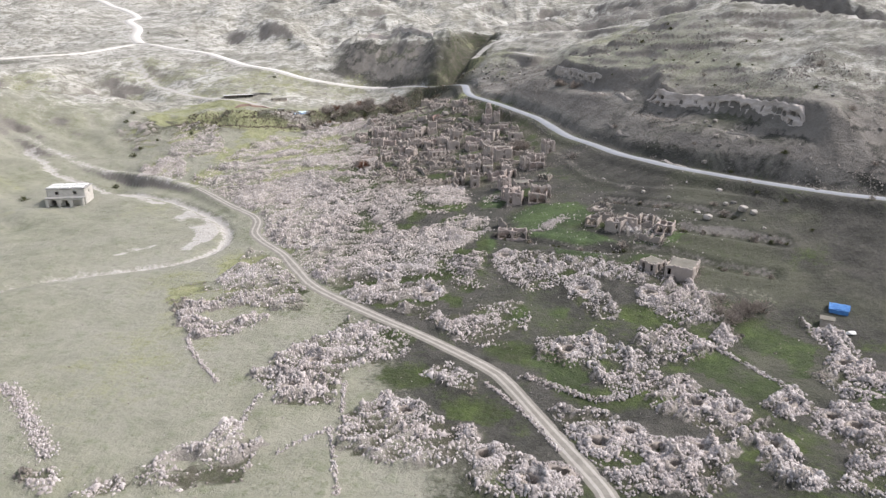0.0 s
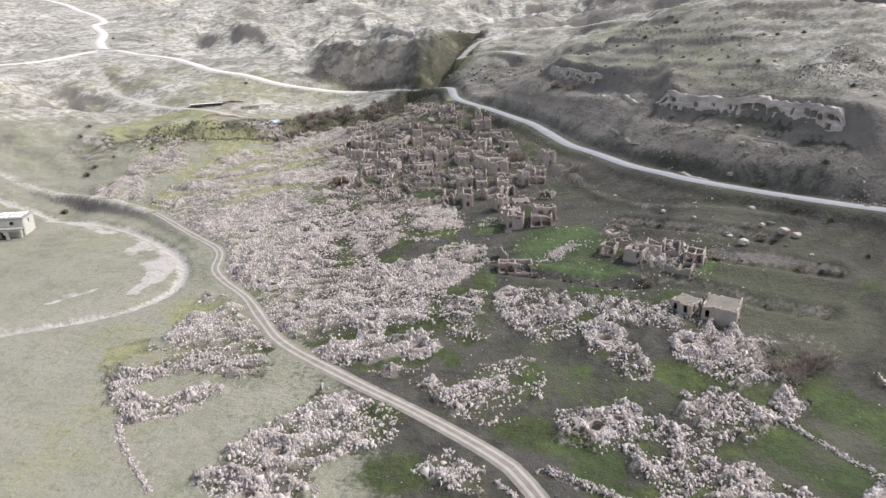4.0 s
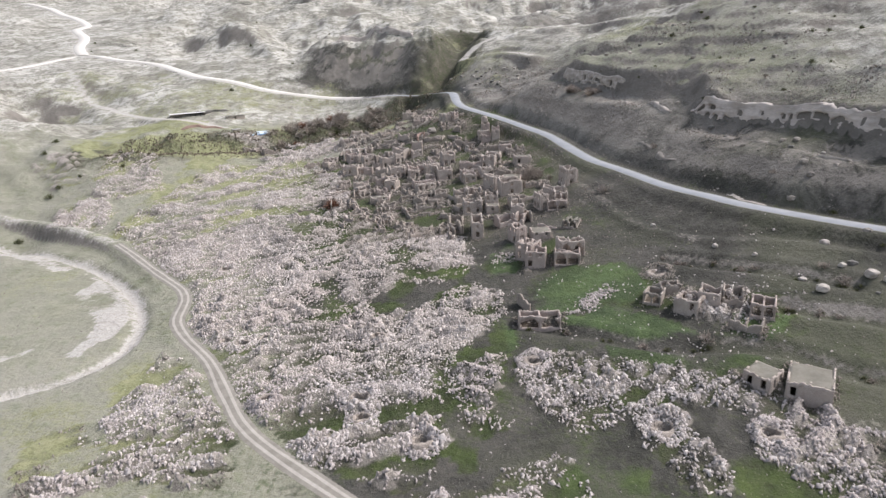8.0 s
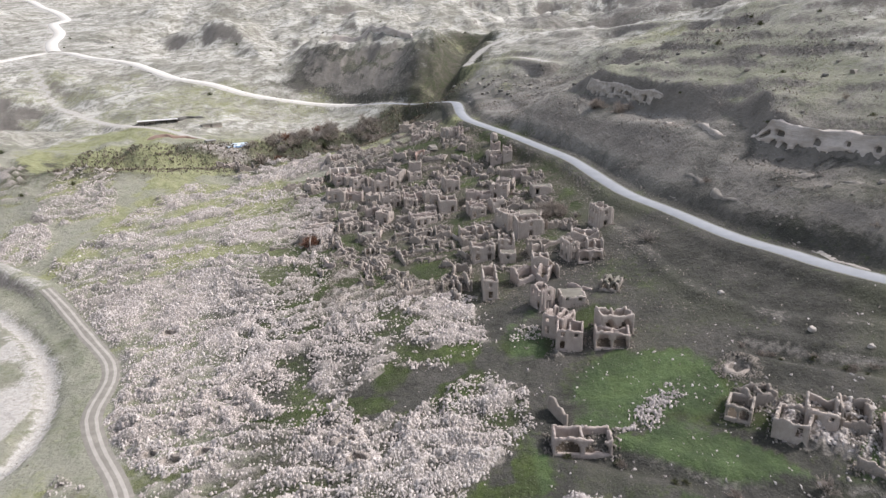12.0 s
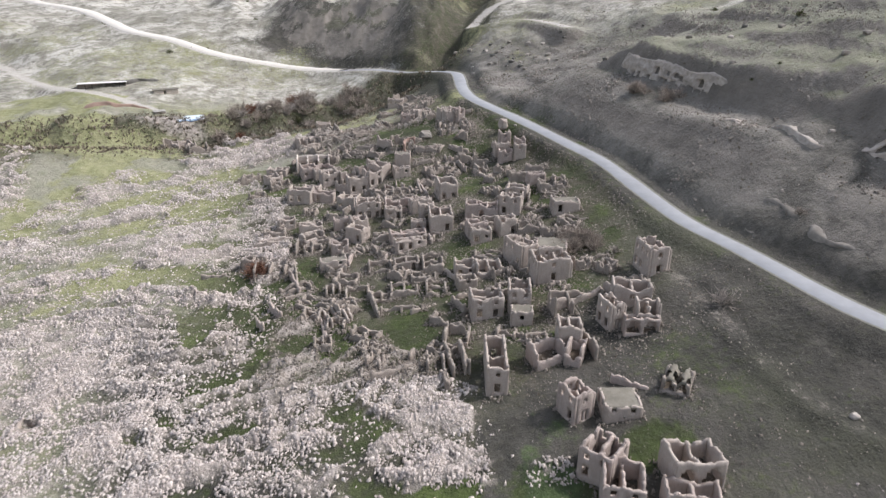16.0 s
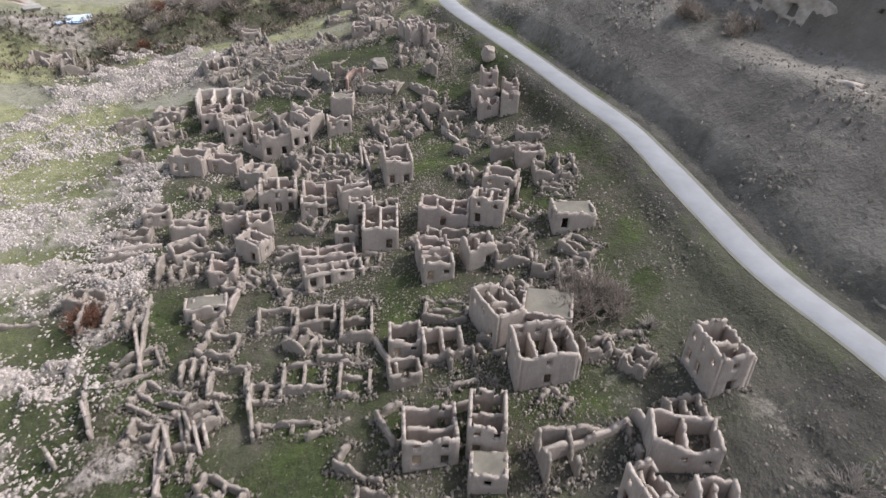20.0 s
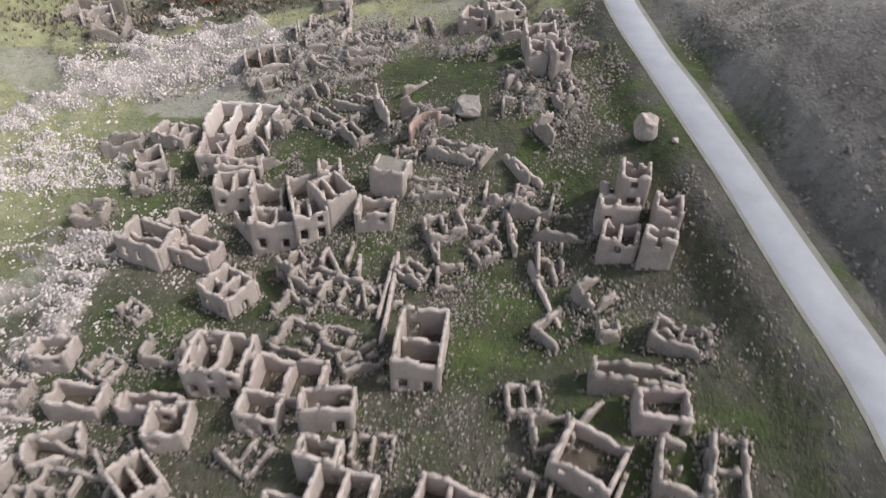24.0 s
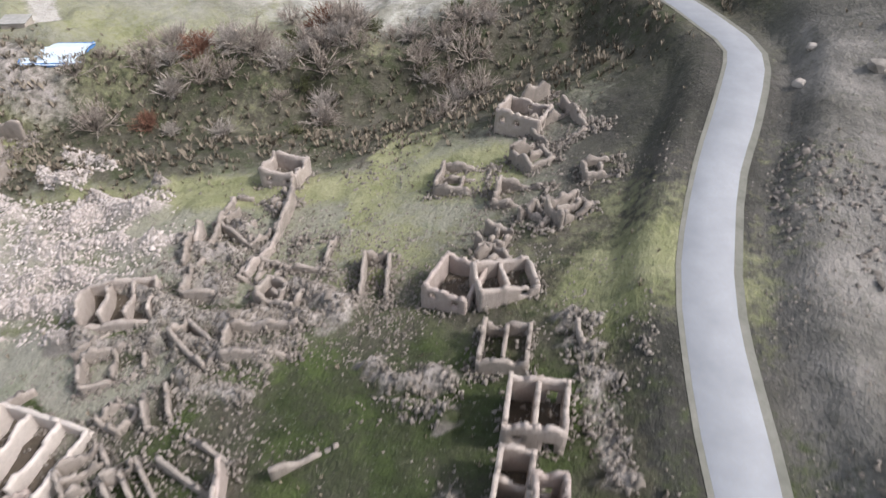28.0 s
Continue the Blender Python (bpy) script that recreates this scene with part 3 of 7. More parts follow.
def rubble_cover(x, y):
    """0 to 1: how much of the ground is covered by fallen stone, and the height of its heaps."""
    wx, wy = x + 1.6 * grain(x, y, 5, 11), y + 1.6 * grain(x, y, 5, 12)
    cover = np.zeros(x.shape)
    for q in PLOTS:
        c = np.array(q, dtype=float)
        lo, hi = c.min(0) - 3, c.max(0) + 3
        sel = np.nonzero((x > lo[0]) & (x < hi[0]) & (y > lo[1]) & (y < hi[1]))[0]
        cover[sel[inside(wx[sel], wy[sel], q)]] = 1.0
    for q in COURTS:
        cover[inside(0.7 * x + 0.3 * wx, 0.7 * y + 0.3 * wy, q)] = 0.0
    turn = radians(10) + 0.3 * grain(x, y, 60, 5)
    u, v = wx * np.cos(turn) + wy * np.sin(turn), -wx * np.sin(turn) + wy * np.cos(turn)
    v = v + 1.2 * grain(x, y, 6, 20) + 2.8 * grain(x, y, 16, 22) + 5.5 * grain(x, y, 38, 24)
    mix = np.clip(0.14 + 0.9 * grain(x, y, 23, 83), 0, 0.7)
    a, b = 7.4, 5.0
    row = np.floor(v / b)
    u = u + 1.5 * grain(x, y, 13, 21) + 7.4 * lattice(row, row * 0, 8)
    du, dv = np.abs((u / a) % 1 - 0.5) * a, np.abs((v / b) % 1 - 0.5) * b
    strength = np.clip(0.62 + 0.6 * grain(u, row * 9.0, 8, 33), 0.05, 1.1)
    ridge = np.exp(-((b / 2 - dv) / 0.95) ** 2) * strength + np.exp(-((a / 2 - du) / 0.85) ** 2) * (0.4 + 0.4 * grain(x, y, 8, 31))
    loose = np.clip(0.45 + 0.75 * rugged(x, y, 6.5, 85, 4), 0, 1.1)
    ridge = np.clip(ridge * (1 - 0.7 * mix) + loose * 0.8 * mix, 0, 1.15)
    ridge = ridge * (1 - 0.85 * grass_strips(x, y))
    front = np.clip((262 - y) / 45, 0, 1)
    lift = 0.0 + (2.5 + 0.2 * front) * ridge - 0.4 * front + 0.35 * rugged(x, y, 2.2, 41, 2)
    return cover, cover * lift, ridge


def road_x(y):
    """Where the road below the hillside runs at y."""
    k = MAIN_ROAD[::-1]
    k = k[(k[:, 1] > 150) & (k[:, 0] > 10)]
    return np.interp(y, k[:, 1], k[:, 0])


def raw_land(x, y):
    """The height of the ground without tracks and fallen stone."""
    z = broad(x, y)
    # the rise above the road, and the step in it that the cliffs stand in
    wide = np.clip((y - 215) / 30, 0, 1) * np.clip((440 - y) / 30, 0, 1)
    k = np.clip((x - road_x(y) - 4) / 21, 0, 1)
    z = z + 9.0 * wide * k * k * (3 - 2 * k) * np.clip((230 - x) / 90, 0, 1)
    brow = np.interp(y, (250, 281, 300, 320, 345, 375, 398, 420), (135.5, 119.5, 110, 99, 96, 83, 72, 63))
    k = np.clip((x - brow) / (3.5 + 9 * np.exp(-((y - 345) / 14) ** 2)), 0, 1)
    z = z + 7.0 * k * np.clip((y - 232) / 20, 0, 1) * np.clip((432 - y) / 22, 0, 1) * np.clip((230 - x) / 90, 0, 1)
    core = np.exp(-((x + 10) / 190) ** 4 - ((y - 270) / 330) ** 4)
    far = 1 - core
    for line in (MAIN_ROAD, BRANCH_ROAD):
        far = far * np.clip(near_line(x, y, line, 90)[0] / 90, 0.12, 1)
    z = z + far * (12.0 * rugged(x, y, 150, 3, 5) - 16.0 * np.abs(rugged(x + 0.3 * y, y, 120, 9, 5, 0.55)) + 4.0 + 2.0 * rugged(x, y, 40, 29, 4))
    side = np.clip((x - road_x(y) - 7) / 25, 0, 1) * np.clip((y - 170) / 60, 0, 1)
    z = z + side * (2.6 * rugged(x, y, 34, 14, 5) - 3.4 * np.abs(rugged(x * 0.9 + y * 0.5, y * 0.4 - x * 0.1, 26, 17, 4)))
    step = z / 4.6 + 0.25 * rugged(x, y, 30, 19, 3)
    bed = step - np.floor(step)
    z = z + side * 1.2 * (np.clip((bed - 0.5) / 0.25, 0, 1) - bed) * np.clip(0.6 + rugged(x, y, 45, 23, 2), 0, 1)
    z = z + 0.25 * rugged(x, y, 12, 6, 4)
    for line in TERRACES:
        d, _ = near_line(x, y, line, 12)
        z = z - 1.3 * np.exp(-(d / 2.2) ** 2) + 0.5 * np.exp(-((d - 4) / 2) ** 2)
    # the gorge behind the bend of the road, with its steep flank
    d, a = near_line(x, y, GULLY, 60)
    deep = np.clip((y - 508) / 30, 0, 1)
    z = z - deep * 9.0 * np.exp(-(d / 13) ** 2)
    flank = (x + 75) * 0.514 + (y - 570) * 0.857
    k = np.clip(flank / 30, 0, 1) * np.clip((x + 110) / 35, 0, 1) * np.clip((16 - x) / 12, 0, 1) * np.clip((110 - flank) / 50, 0, 1)
    z = z + (8.0 + 2.0 * rugged(x, y, 22, 27, 4)) * k * k * (3 - 2 * k) - 4.0 * k * np.abs(rugged(x, y, 17, 37, 4, 0.6))
    d, _ = near_line(x, y, GULLY, 45)
    z = z - 3.5 * np.exp(-(d / 9) ** 2) + np.where(d < 40, 1.2 * np.exp(-((d - 20) / 12) ** 2) * rugged(x, y, 8, 61, 3), 0)
    # the steep far bank of the gully
    gx, gy = np.interp(x, GULLY[:60, 0], GULLY[:60, 1]), y
    north = (y - gx) * 0.85
    rise = np.clip((north - 3) / 11, 0, 1)
    fall = np.clip((north - 22) / 45, 0, 1)
    win = np.clip((12 - x) / 16, 0, 1) * np.clip((x + 175) / 40, 0, 1)
    z = z + win * (5.5 * rise * rise * (3 - 2 * rise) * (1 - fall) + (rise > 0) * (1 - fall) * 1.4 * rugged(x, y, 9, 63, 4))
    for px, py, reach in PITS:
        d = np.hypot(x - px, y - py)
        z = z - 2.2 * np.exp(-(d / reach) ** 4) + 0.7 * np.exp(-((d - reach - 1.3) / 0.9) ** 2)
    d, _ = near_line(x, y, STREAM, 30)
    z = z - 1.1 * np.clip((2.4 - d) / 1.0, 0, 1) - 0.5 * np.exp(-(d / 7.0) ** 2)
    return z


def land(x, y):
    """The height of the ground at arrays x, y."""
    z = raw_land(x, y) + rubble_cover(x, y)[1]
    for line, half, blend in ((MAIN_ROAD, 5.2, 4.0), (BRANCH_ROAD, 4.0, 8.0), (UPPER_ROAD, 3.0, 6.0), (FIELD_TRACK, 1.8, 3.5), (PLAIN_TRACK, 1.5, 4.0), (SIDE_TRACK, 1.5, 2.5), (LOW_TRACK, 2.5, 4.0)):
        d, a = near_line(x, y, line, half + blend)
        k = np.clip((half + blend - d) / blend, 0, 1)
        k = k * k * (3 - 2 * k)
        z = z * (1 - k) + k * np.interp(a, np.arange(len(line)), line_heights(line))
    return z


HEIGHTS = {}


def line_heights(line):
    key = id(line)
    if key not in HEIGHTS:
        x, y = line[:, 0], line[:, 1]
        near = np.clip((545 - y) / 25, 0, 1) * np.clip((x + 200) / 60, 0, 1)
        z = raw_land(x, y) * (1 - near) + broad(x, y) * near
        for _ in range(9):
            z = np.convolve(np.r_[z[:1], z, z[-1:]], (0.25, 0.5, 0.25), "valid")
        HEIGHTS[key] = z
    return HEIGHTS[key]


def shell(name, verts, faces, material, smooth=False):
    """A mesh from arrays of corners and of four-sided (or three-sided) faces."""
    verts, faces = np.asarray(verts, dtype=np.float32), np.asarray(faces, dtype=np.int32)
    me = bpy.data.meshes.new(name)
    k = faces.shape[1]
    me.vertices.add(len(verts)), me.loops.add(faces.size), me.polygons.add(len(faces))
    me.vertices.foreach_set("co", verts.ravel())
    me.loops.foreach_set("vertex_index", faces.ravel())
    me.polygons.foreach_set("loop_start", np.arange(0, faces.size, k, dtype=np.int32))
    me.polygons.foreach_set("loop_total", np.full(len(faces), k, dtype=np.int32))
    if smooth:
        me.polygons.foreach_set("use_smooth", np.ones(len(faces), dtype=bool))
    me.update(calc_edges=True)
    me.materials.append(material)
    return me


def spread(points):
    out = [points[0][0]]
    for (a, step_a), (b, step_b) in zip(points[:-1], points[1:]):
        p = a
        while p < b - 0.4 * step_b:
            p += step_a + (step_b - step_a) * min(1.0, (p - a) / (b - a))
            out.append(min(p, b))
    return np.unique(np.array(out))


SHEET = []


def lie(x, y):
    """The height of the finished ground sheet at arrays x, y."""
    xs, ys, z = SHEET
    i = np.clip(np.searchsorted(xs, x) - 1, 0, len(xs) - 2)
    j = np.clip(np.searchsorted(ys, y) - 1, 0, len(ys) - 2)
    u, v = (x - xs[i]) / (xs[i + 1] - xs[i]), (y - ys[j]) / (ys[j + 1] - ys[j])
    return (z[j, i] * (1 - u) + z[j, i + 1] * u) * (1 - v) + (z[j + 1, i] * (1 - u) + z[j + 1, i + 1] * u) * v


def ground_at(x, y):
    return float(lie(np.array([float(x)]), np.array([float(y)]))[0])


def build_ground():
    xs = spread([(-3200, 260), (-1200, 60), (-420, 9), (-190, 3.0), (-110, 1.25), (90, 1.25), (170, 2.6), (330, 9), (1200, 60), (3200, 260)])
    ys = spread([(-2600, 260), (-700, 90), (-100, 25), (60, 3), (95, 1.25), (470, 1.25), (560, 2.6), (800, 7), (1400, 25), (2600, 120), (4200, 260)])
    gx, gy = np.meshgrid(xs, ys)
    x, y = gx.ravel(), gy.ravel()
    z = land(x, y)
    r = np.hypot(x, y - 300)
    z = np.where(r > 1300, z + 0.13 * (r - 1300), z)
    nx, ny = len(xs), len(ys)
    SHEET.extend((xs, ys, z.reshape(ny, nx)))
    i = np.arange(nx * ny).reshape(ny, nx)
    faces = np.stack([i[:-1, :-1], i[:-1, 1:], i[1:, 1:], i[1:, :-1]], -1).reshape(-1, 4)
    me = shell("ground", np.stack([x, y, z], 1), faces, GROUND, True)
    cover, _, ridge = rubble_cover(x, y)

    def keep(name, values):
        a = me.attributes.new(name, "FLOAT", "POINT")
        a.data.foreach_set("value", np.clip(values, 0, 1).astype(np.float32))

    def blot(cx, cy, rx, ry, turn=0.0):
        c, s = math.cos(radians(turn)), math.sin(radians(turn))
        u, v = (x - cx) * c + (y - cy) * s, -(x - cx) * s + (y - cy) * c
        return np.clip(1.6 - 1.6 * np.sqrt((u / rx) ** 2 + (v / ry) ** 2), 0, 1)

    green = 0.12 * np.ones(x.shape) + 0.34 * rugged(x, y, 40, 71, 4)
    for b in ((40, 236, 22, 15, -15), (60, 224, 28, 7, -20), (-120, 440, 45, 22, 15), (-50, 452, 40, 7, 25), (-15, 468, 14, 10, 30), (-10, 250, 9, 5, 70), (-30, 240, 16, 4, 10),
              (58, 168, 14, 9, -20), (66, 148, 13, 6, -20), (40, 190, 10, 6, 0), (-100, 410, 20, 10, 0), (12, 372, 9, 10, 0), (10, 330, 5, 9, -10), (-27, 330, 6, 14, 10), (-3, 300, 12, 9, 0),
              (5, 430, 15, 10, 0), (20, 150, 16, 7, -30), (-8, 140, 10, 7, 0), (34, 130, 12, 6, -20), (-60, 345, 40, 6, 30), (-70, 330, 30, 5, 30), (20, 256, 10, 7, 0), (36, 262, 8, 8, 0), (46, 130, 16, 6, -25)):
        green = np.maximum(green, blot(*b) * 1.05)
    village = blot(6, 370, 60, 115, -8)
    xr = road_x(y)
    lower = np.clip((x + 0.3 * y - 15) / 25, 0, 1) * np.clip((330 - y) / 30, 0, 1) * np.clip((xr + 12 - x) / 20, 0, 1)
    green = np.maximum(green, (0.36 + 0.5 * rugged(x, y, 11, 77, 4)) * np.clip(village * 2, 0, 1))
    green = np.maximum(green, (0.2 + 0.5 * rugged(x, y, 16, 78, 4)) * lower * np.clip((235 - y) / 60, 0.35, 1))
    wx, wy = x + 2.5 * rugged(x, y, 7, 95, 3), y + 2.5 * rugged(x, y, 7, 97, 3)
    lush = np.zeros(x.shape)
    for q in MEADOWS:
        lo, hi = np.min(q, 0) - 6, np.max(q, 0) + 6
        sel = np.nonzero((x > lo[0]) & (x < hi[0]) & (y > lo[1]) & (y < hi[1]))[0]
        lush[sel[inside(wx[sel], wy[sel], q)]] = 1.0
    green = np.maximum(green, lush * (0.66 + 0.5 * rugged(x, y, 9, 99, 3)))
    green = np.maximum(green, 0.42 * blot(-150, 545, 120, 60, 20) + 0.1 * rugged(x, y, 30, 67, 3))
    verge, _ = near_line(x, y, MAIN_ROAD, 12)
    path, _ = near_line(x, y, SIDE_TRACK, 12)
    green = np.maximum(green, 0.3 * np.clip(1.5 - verge / 8, 0, 1) * (y < 470))
    green = green * (1 - 0.75 * np.clip((x - xr - 5) / 4, 0, 1) * np.clip((y - 300) / 30, 0, 1) * np.clip((470 - y) / 20, 0, 1))
    for line in TERRACES:
        d, _ = near_line(x, y, line, 12)
        green = green * np.clip((d - 1.2) / 2.5, 0, 1)
    keep("green", (green + 0.2 * cover * np.clip(0.9 - 1.3 * ridge, 0, 1) + (0.44 + 0.16 * (x > -25)) * cover * grass_strips(x, y)) * (1 - cover * np.clip(0.15 + ridge, 0, 1) * (1 - 0.6 * lush)) * (y < 620))
    keep("lush", lush * (x > 15) * (y < 285) * np.clip((y - 190) / 20, 0.35, 1))
    # left and far grass that takes the painted sunlit colour
    keep("sunny", np.maximum(np.clip((-42 - x) / 30, 0, 1), np.clip((y - 436) / 14, 0, 1)))
    # how far the painted haze colour takes over, by distance
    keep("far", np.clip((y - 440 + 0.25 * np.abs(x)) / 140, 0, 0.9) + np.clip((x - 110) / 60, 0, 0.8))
    dg, _ = near_line(x, y, GULLY, 60)
    ds, _ = near_line(x, y, STREAM, 30)
    # hillside and lower right ground dimmed in colour for cloud shade
    slope_shade = np.clip((x - xr + 30) / 18, 0, 1) * np.clip((y - 150) / 50, 0, 1) * np.clip((640 - y) / 90, 0, 1) * np.clip((66 - z) / 26, 0.3, 1)
    slope_shade = slope_shade + 0.95 * lower
    keep("earth", np.clip(1.5 - dg / 20, 0, 0.9) + 0.9 * np.clip(village * 2, 0, 1) * (x < xr - 7) + 0.75 * cover * np.clip(1 - ridge, 0, 1) * np.clip((260 - y) / 50, 0.6, 1))
    # gorge face darkened in colour for the shade that lies on it
    face = (x + 75) * 0.514 + (y - 570) * 0.857
    slope_shade = np.maximum(slope_shade, 0.75 * np.clip((face + 4) / 8, 0, 1) * np.clip((52 - face) / 10, 0, 1) * np.clip((x + 100) / 15, 0, 1) * np.clip((22 - x) / 8, 0, 1))
    keep("slope", slope_shade + np.clip(-0.1 + 0.75 * rugged(x, y, 95, 91, 5), 0, 0.7) * np.clip((y - 500) / 60, 0, 1))
    keep("upper", np.clip((x - xr - 3) / 6, 0, 1) * np.clip((y - 300) / 60, 0, 0.85))
    keep("scar", np.clip((x - xr - 6) / 6, 0, 1))
    zx, zy = np.gradient(z.reshape(ny, nx), ys, xs)
    steep = np.hypot(zx, zy).ravel()
    keep("rock", np.clip((steep - 0.55) * 2.2, 0, 1) * np.clip(dg / 30 - 0.6, 0, 1) * np.clip((verge - 9) / 3, 0, 1) * (np.hypot(x, y - 300) < 900))
    # more pale soil past y 205, standing in for the main field's haze brightness
    keep("soil", 0.85 * cover * np.clip(0.05 + 0.8 * ridge + np.clip((y - 205) / 40, 0, 1) * (0.14 + 0.4 * ridge), 0, 1) * (1 - 0.75 * lush) * (1 - 0.9 * grass_strips(x, y)) + 0.35 * np.exp(-((x - 78) / 22) ** 2 - ((y - 178) / 9) ** 2) + 0.55 * blot(-105, 462, 22, 9) + 0.27 * np.clip(1.5 - path / 2.6, 0, 1))
    far_road = np.zeros(x.shape)
    for line, half, most in ((MAIN_ROAD[MAIN_ROAD[:, 1] > 535], 3.6, 1), (BRANCH_ROAD, 5.0, 1), (UPPER_ROAD, 2.2, 0.8), (LOW_TRACK, 2.2, 0.8)):
        d, _ = near_line(x, y, line, 14)
        far_road = np.maximum(far_road, most * np.clip(1.5 - 0.75 * d / half, 0, 1))
    bar = np.zeros(x.shape)
    sx, sy = x + 1.5 * rugged(x, y, 5, 43, 3), y + 1.5 * rugged(x, y, 5, 44, 3)
    for q in BARS:
        bar = np.maximum(bar, inside(sx, sy, q) * np.clip(0.62 + 0.55 * rugged(x * 0.6 + y * 0.5, y * 0.25 - x * 0.3, 7, 45, 3), 0.1, 0.8))
    for line, half, most in ((PLAIN_TRACK, 2.6, 0.5), (GRASS_LANE, 2.5, 0.22)):
        d, _ = near_line(x, y, line, 14)
        far_road = np.maximum(far_road, most * np.clip(1.5 - 0.75 * d / half, 0, 1))
    keep("gravel", np.maximum(far_road, np.maximum(np.clip(1.0 - ds / 2.4, 0, 0.45) * np.clip(0.3 + (y - 195) / 40, 0.3, 1) + np.clip(0.55 - ds / 14, 0, 0.3), bar)))
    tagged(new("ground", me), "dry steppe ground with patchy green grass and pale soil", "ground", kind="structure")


build_ground()


def ribbon(name, line, offsets, lift, material, label, category):
    """A strip along a line: offsets across it from its left to its right, each with its own lift."""
    z = line_heights(line)
    t = np.gradient(line, axis=0)
    t /= np.linalg.norm(t, axis=1)[:, None] + 1e-9
    side = np.stack([t[:, 1], -t[:, 0]], 1)
    rows = []
    wob = 0.18 * grain(np.arange(len(line)) * 1.0, np.zeros(len(line)), 2.2, 5)
    for o, up in zip(offsets, lift):
        xy = line + side * (o + wob * np.sign(o))[:, None]
        rows.append(np.c_[xy, z + up])
    v = np.concatenate(rows)
    n = len(line)
    f = [(a * n + i, a * n + i + 1, (a + 1) * n + i + 1, (a + 1) * n + i) for a in range(len(offsets) - 1) for i in range(n - 1)]
    me = shell(name, v, [q[::-1] for q in f], material, True)
    return tagged(new(name, me), label, category, kind="structure")


# far part of the main road, whitened in colour for its sheen
FAR_ROAD = MAIN_ROAD[MAIN_ROAD[:, 1] > 548]
HEIGHTS[id(FAR_ROAD)] = line_heights(MAIN_ROAD)[MAIN_ROAD[:, 1] > 548]
ribbon("pale_far_road", FAR_ROAD, (-4.6, -3.8, 0, 3.8, 4.6), (-0.4, 0.6, 0.75, 0.6, -0.4), SHEEN_GRAVEL, "far stretch of the road on the plain, sheen painted in as pale colour", "road")
ribbon("pale_far_road", BRANCH_ROAD, (-5.4, -4.4, 0, 4.4, 5.4), (-0.4, 0.7, 0.9, 0.7, -0.4), SHEEN_GRAVEL, "pale gravel road climbing between the far hills", "road")
ribbon("road", MAIN_ROAD, (-2.6, -2.4, 0, 2.4, 2.6), (0.0, 0.14, 0.2, 0.14, 0.0), ROAD, "pale worn asphalt country road winding below the hillside", "road")
ribbon("road_shoulder", MAIN_ROAD, (-3.3, -2.2, 2.2, 3.0), (0.06, 0.1, 0.1, 0.06), SHOULDER, "strip of gravel along the edges of the road", "road shoulder")
ribbon("dirt_track", FIELD_TRACK, (-2.1, -1.4, -0.45, 0, 0.45, 1.4, 2.1), (0.02, 0.1, 0.12, 0.16, 0.12, 0.1, 0.02), TRACK, "pale dirt track with two wheel ruts through the ruins", "track")
ribbon("wheel_rut", FIELD_TRACK, (-1.25, -0.9, -0.55), (0.13, 0.15, 0.16), RUT, "bare wheel rut in the dirt track", "track")
ribbon("wheel_rut", FIELD_TRACK, (0.55, 0.9, 1.25), (0.16, 0.15, 0.13), RUT, "bare wheel rut in the dirt track", "track")


# ---- ruined houses ----


def part(name, mesh, material, parent, label=""):
    ob = new(name, mesh)
    if material and not mesh.materials:
        mesh.materials.append(material)
    ob.parent = parent
    return tagged(ob, label)


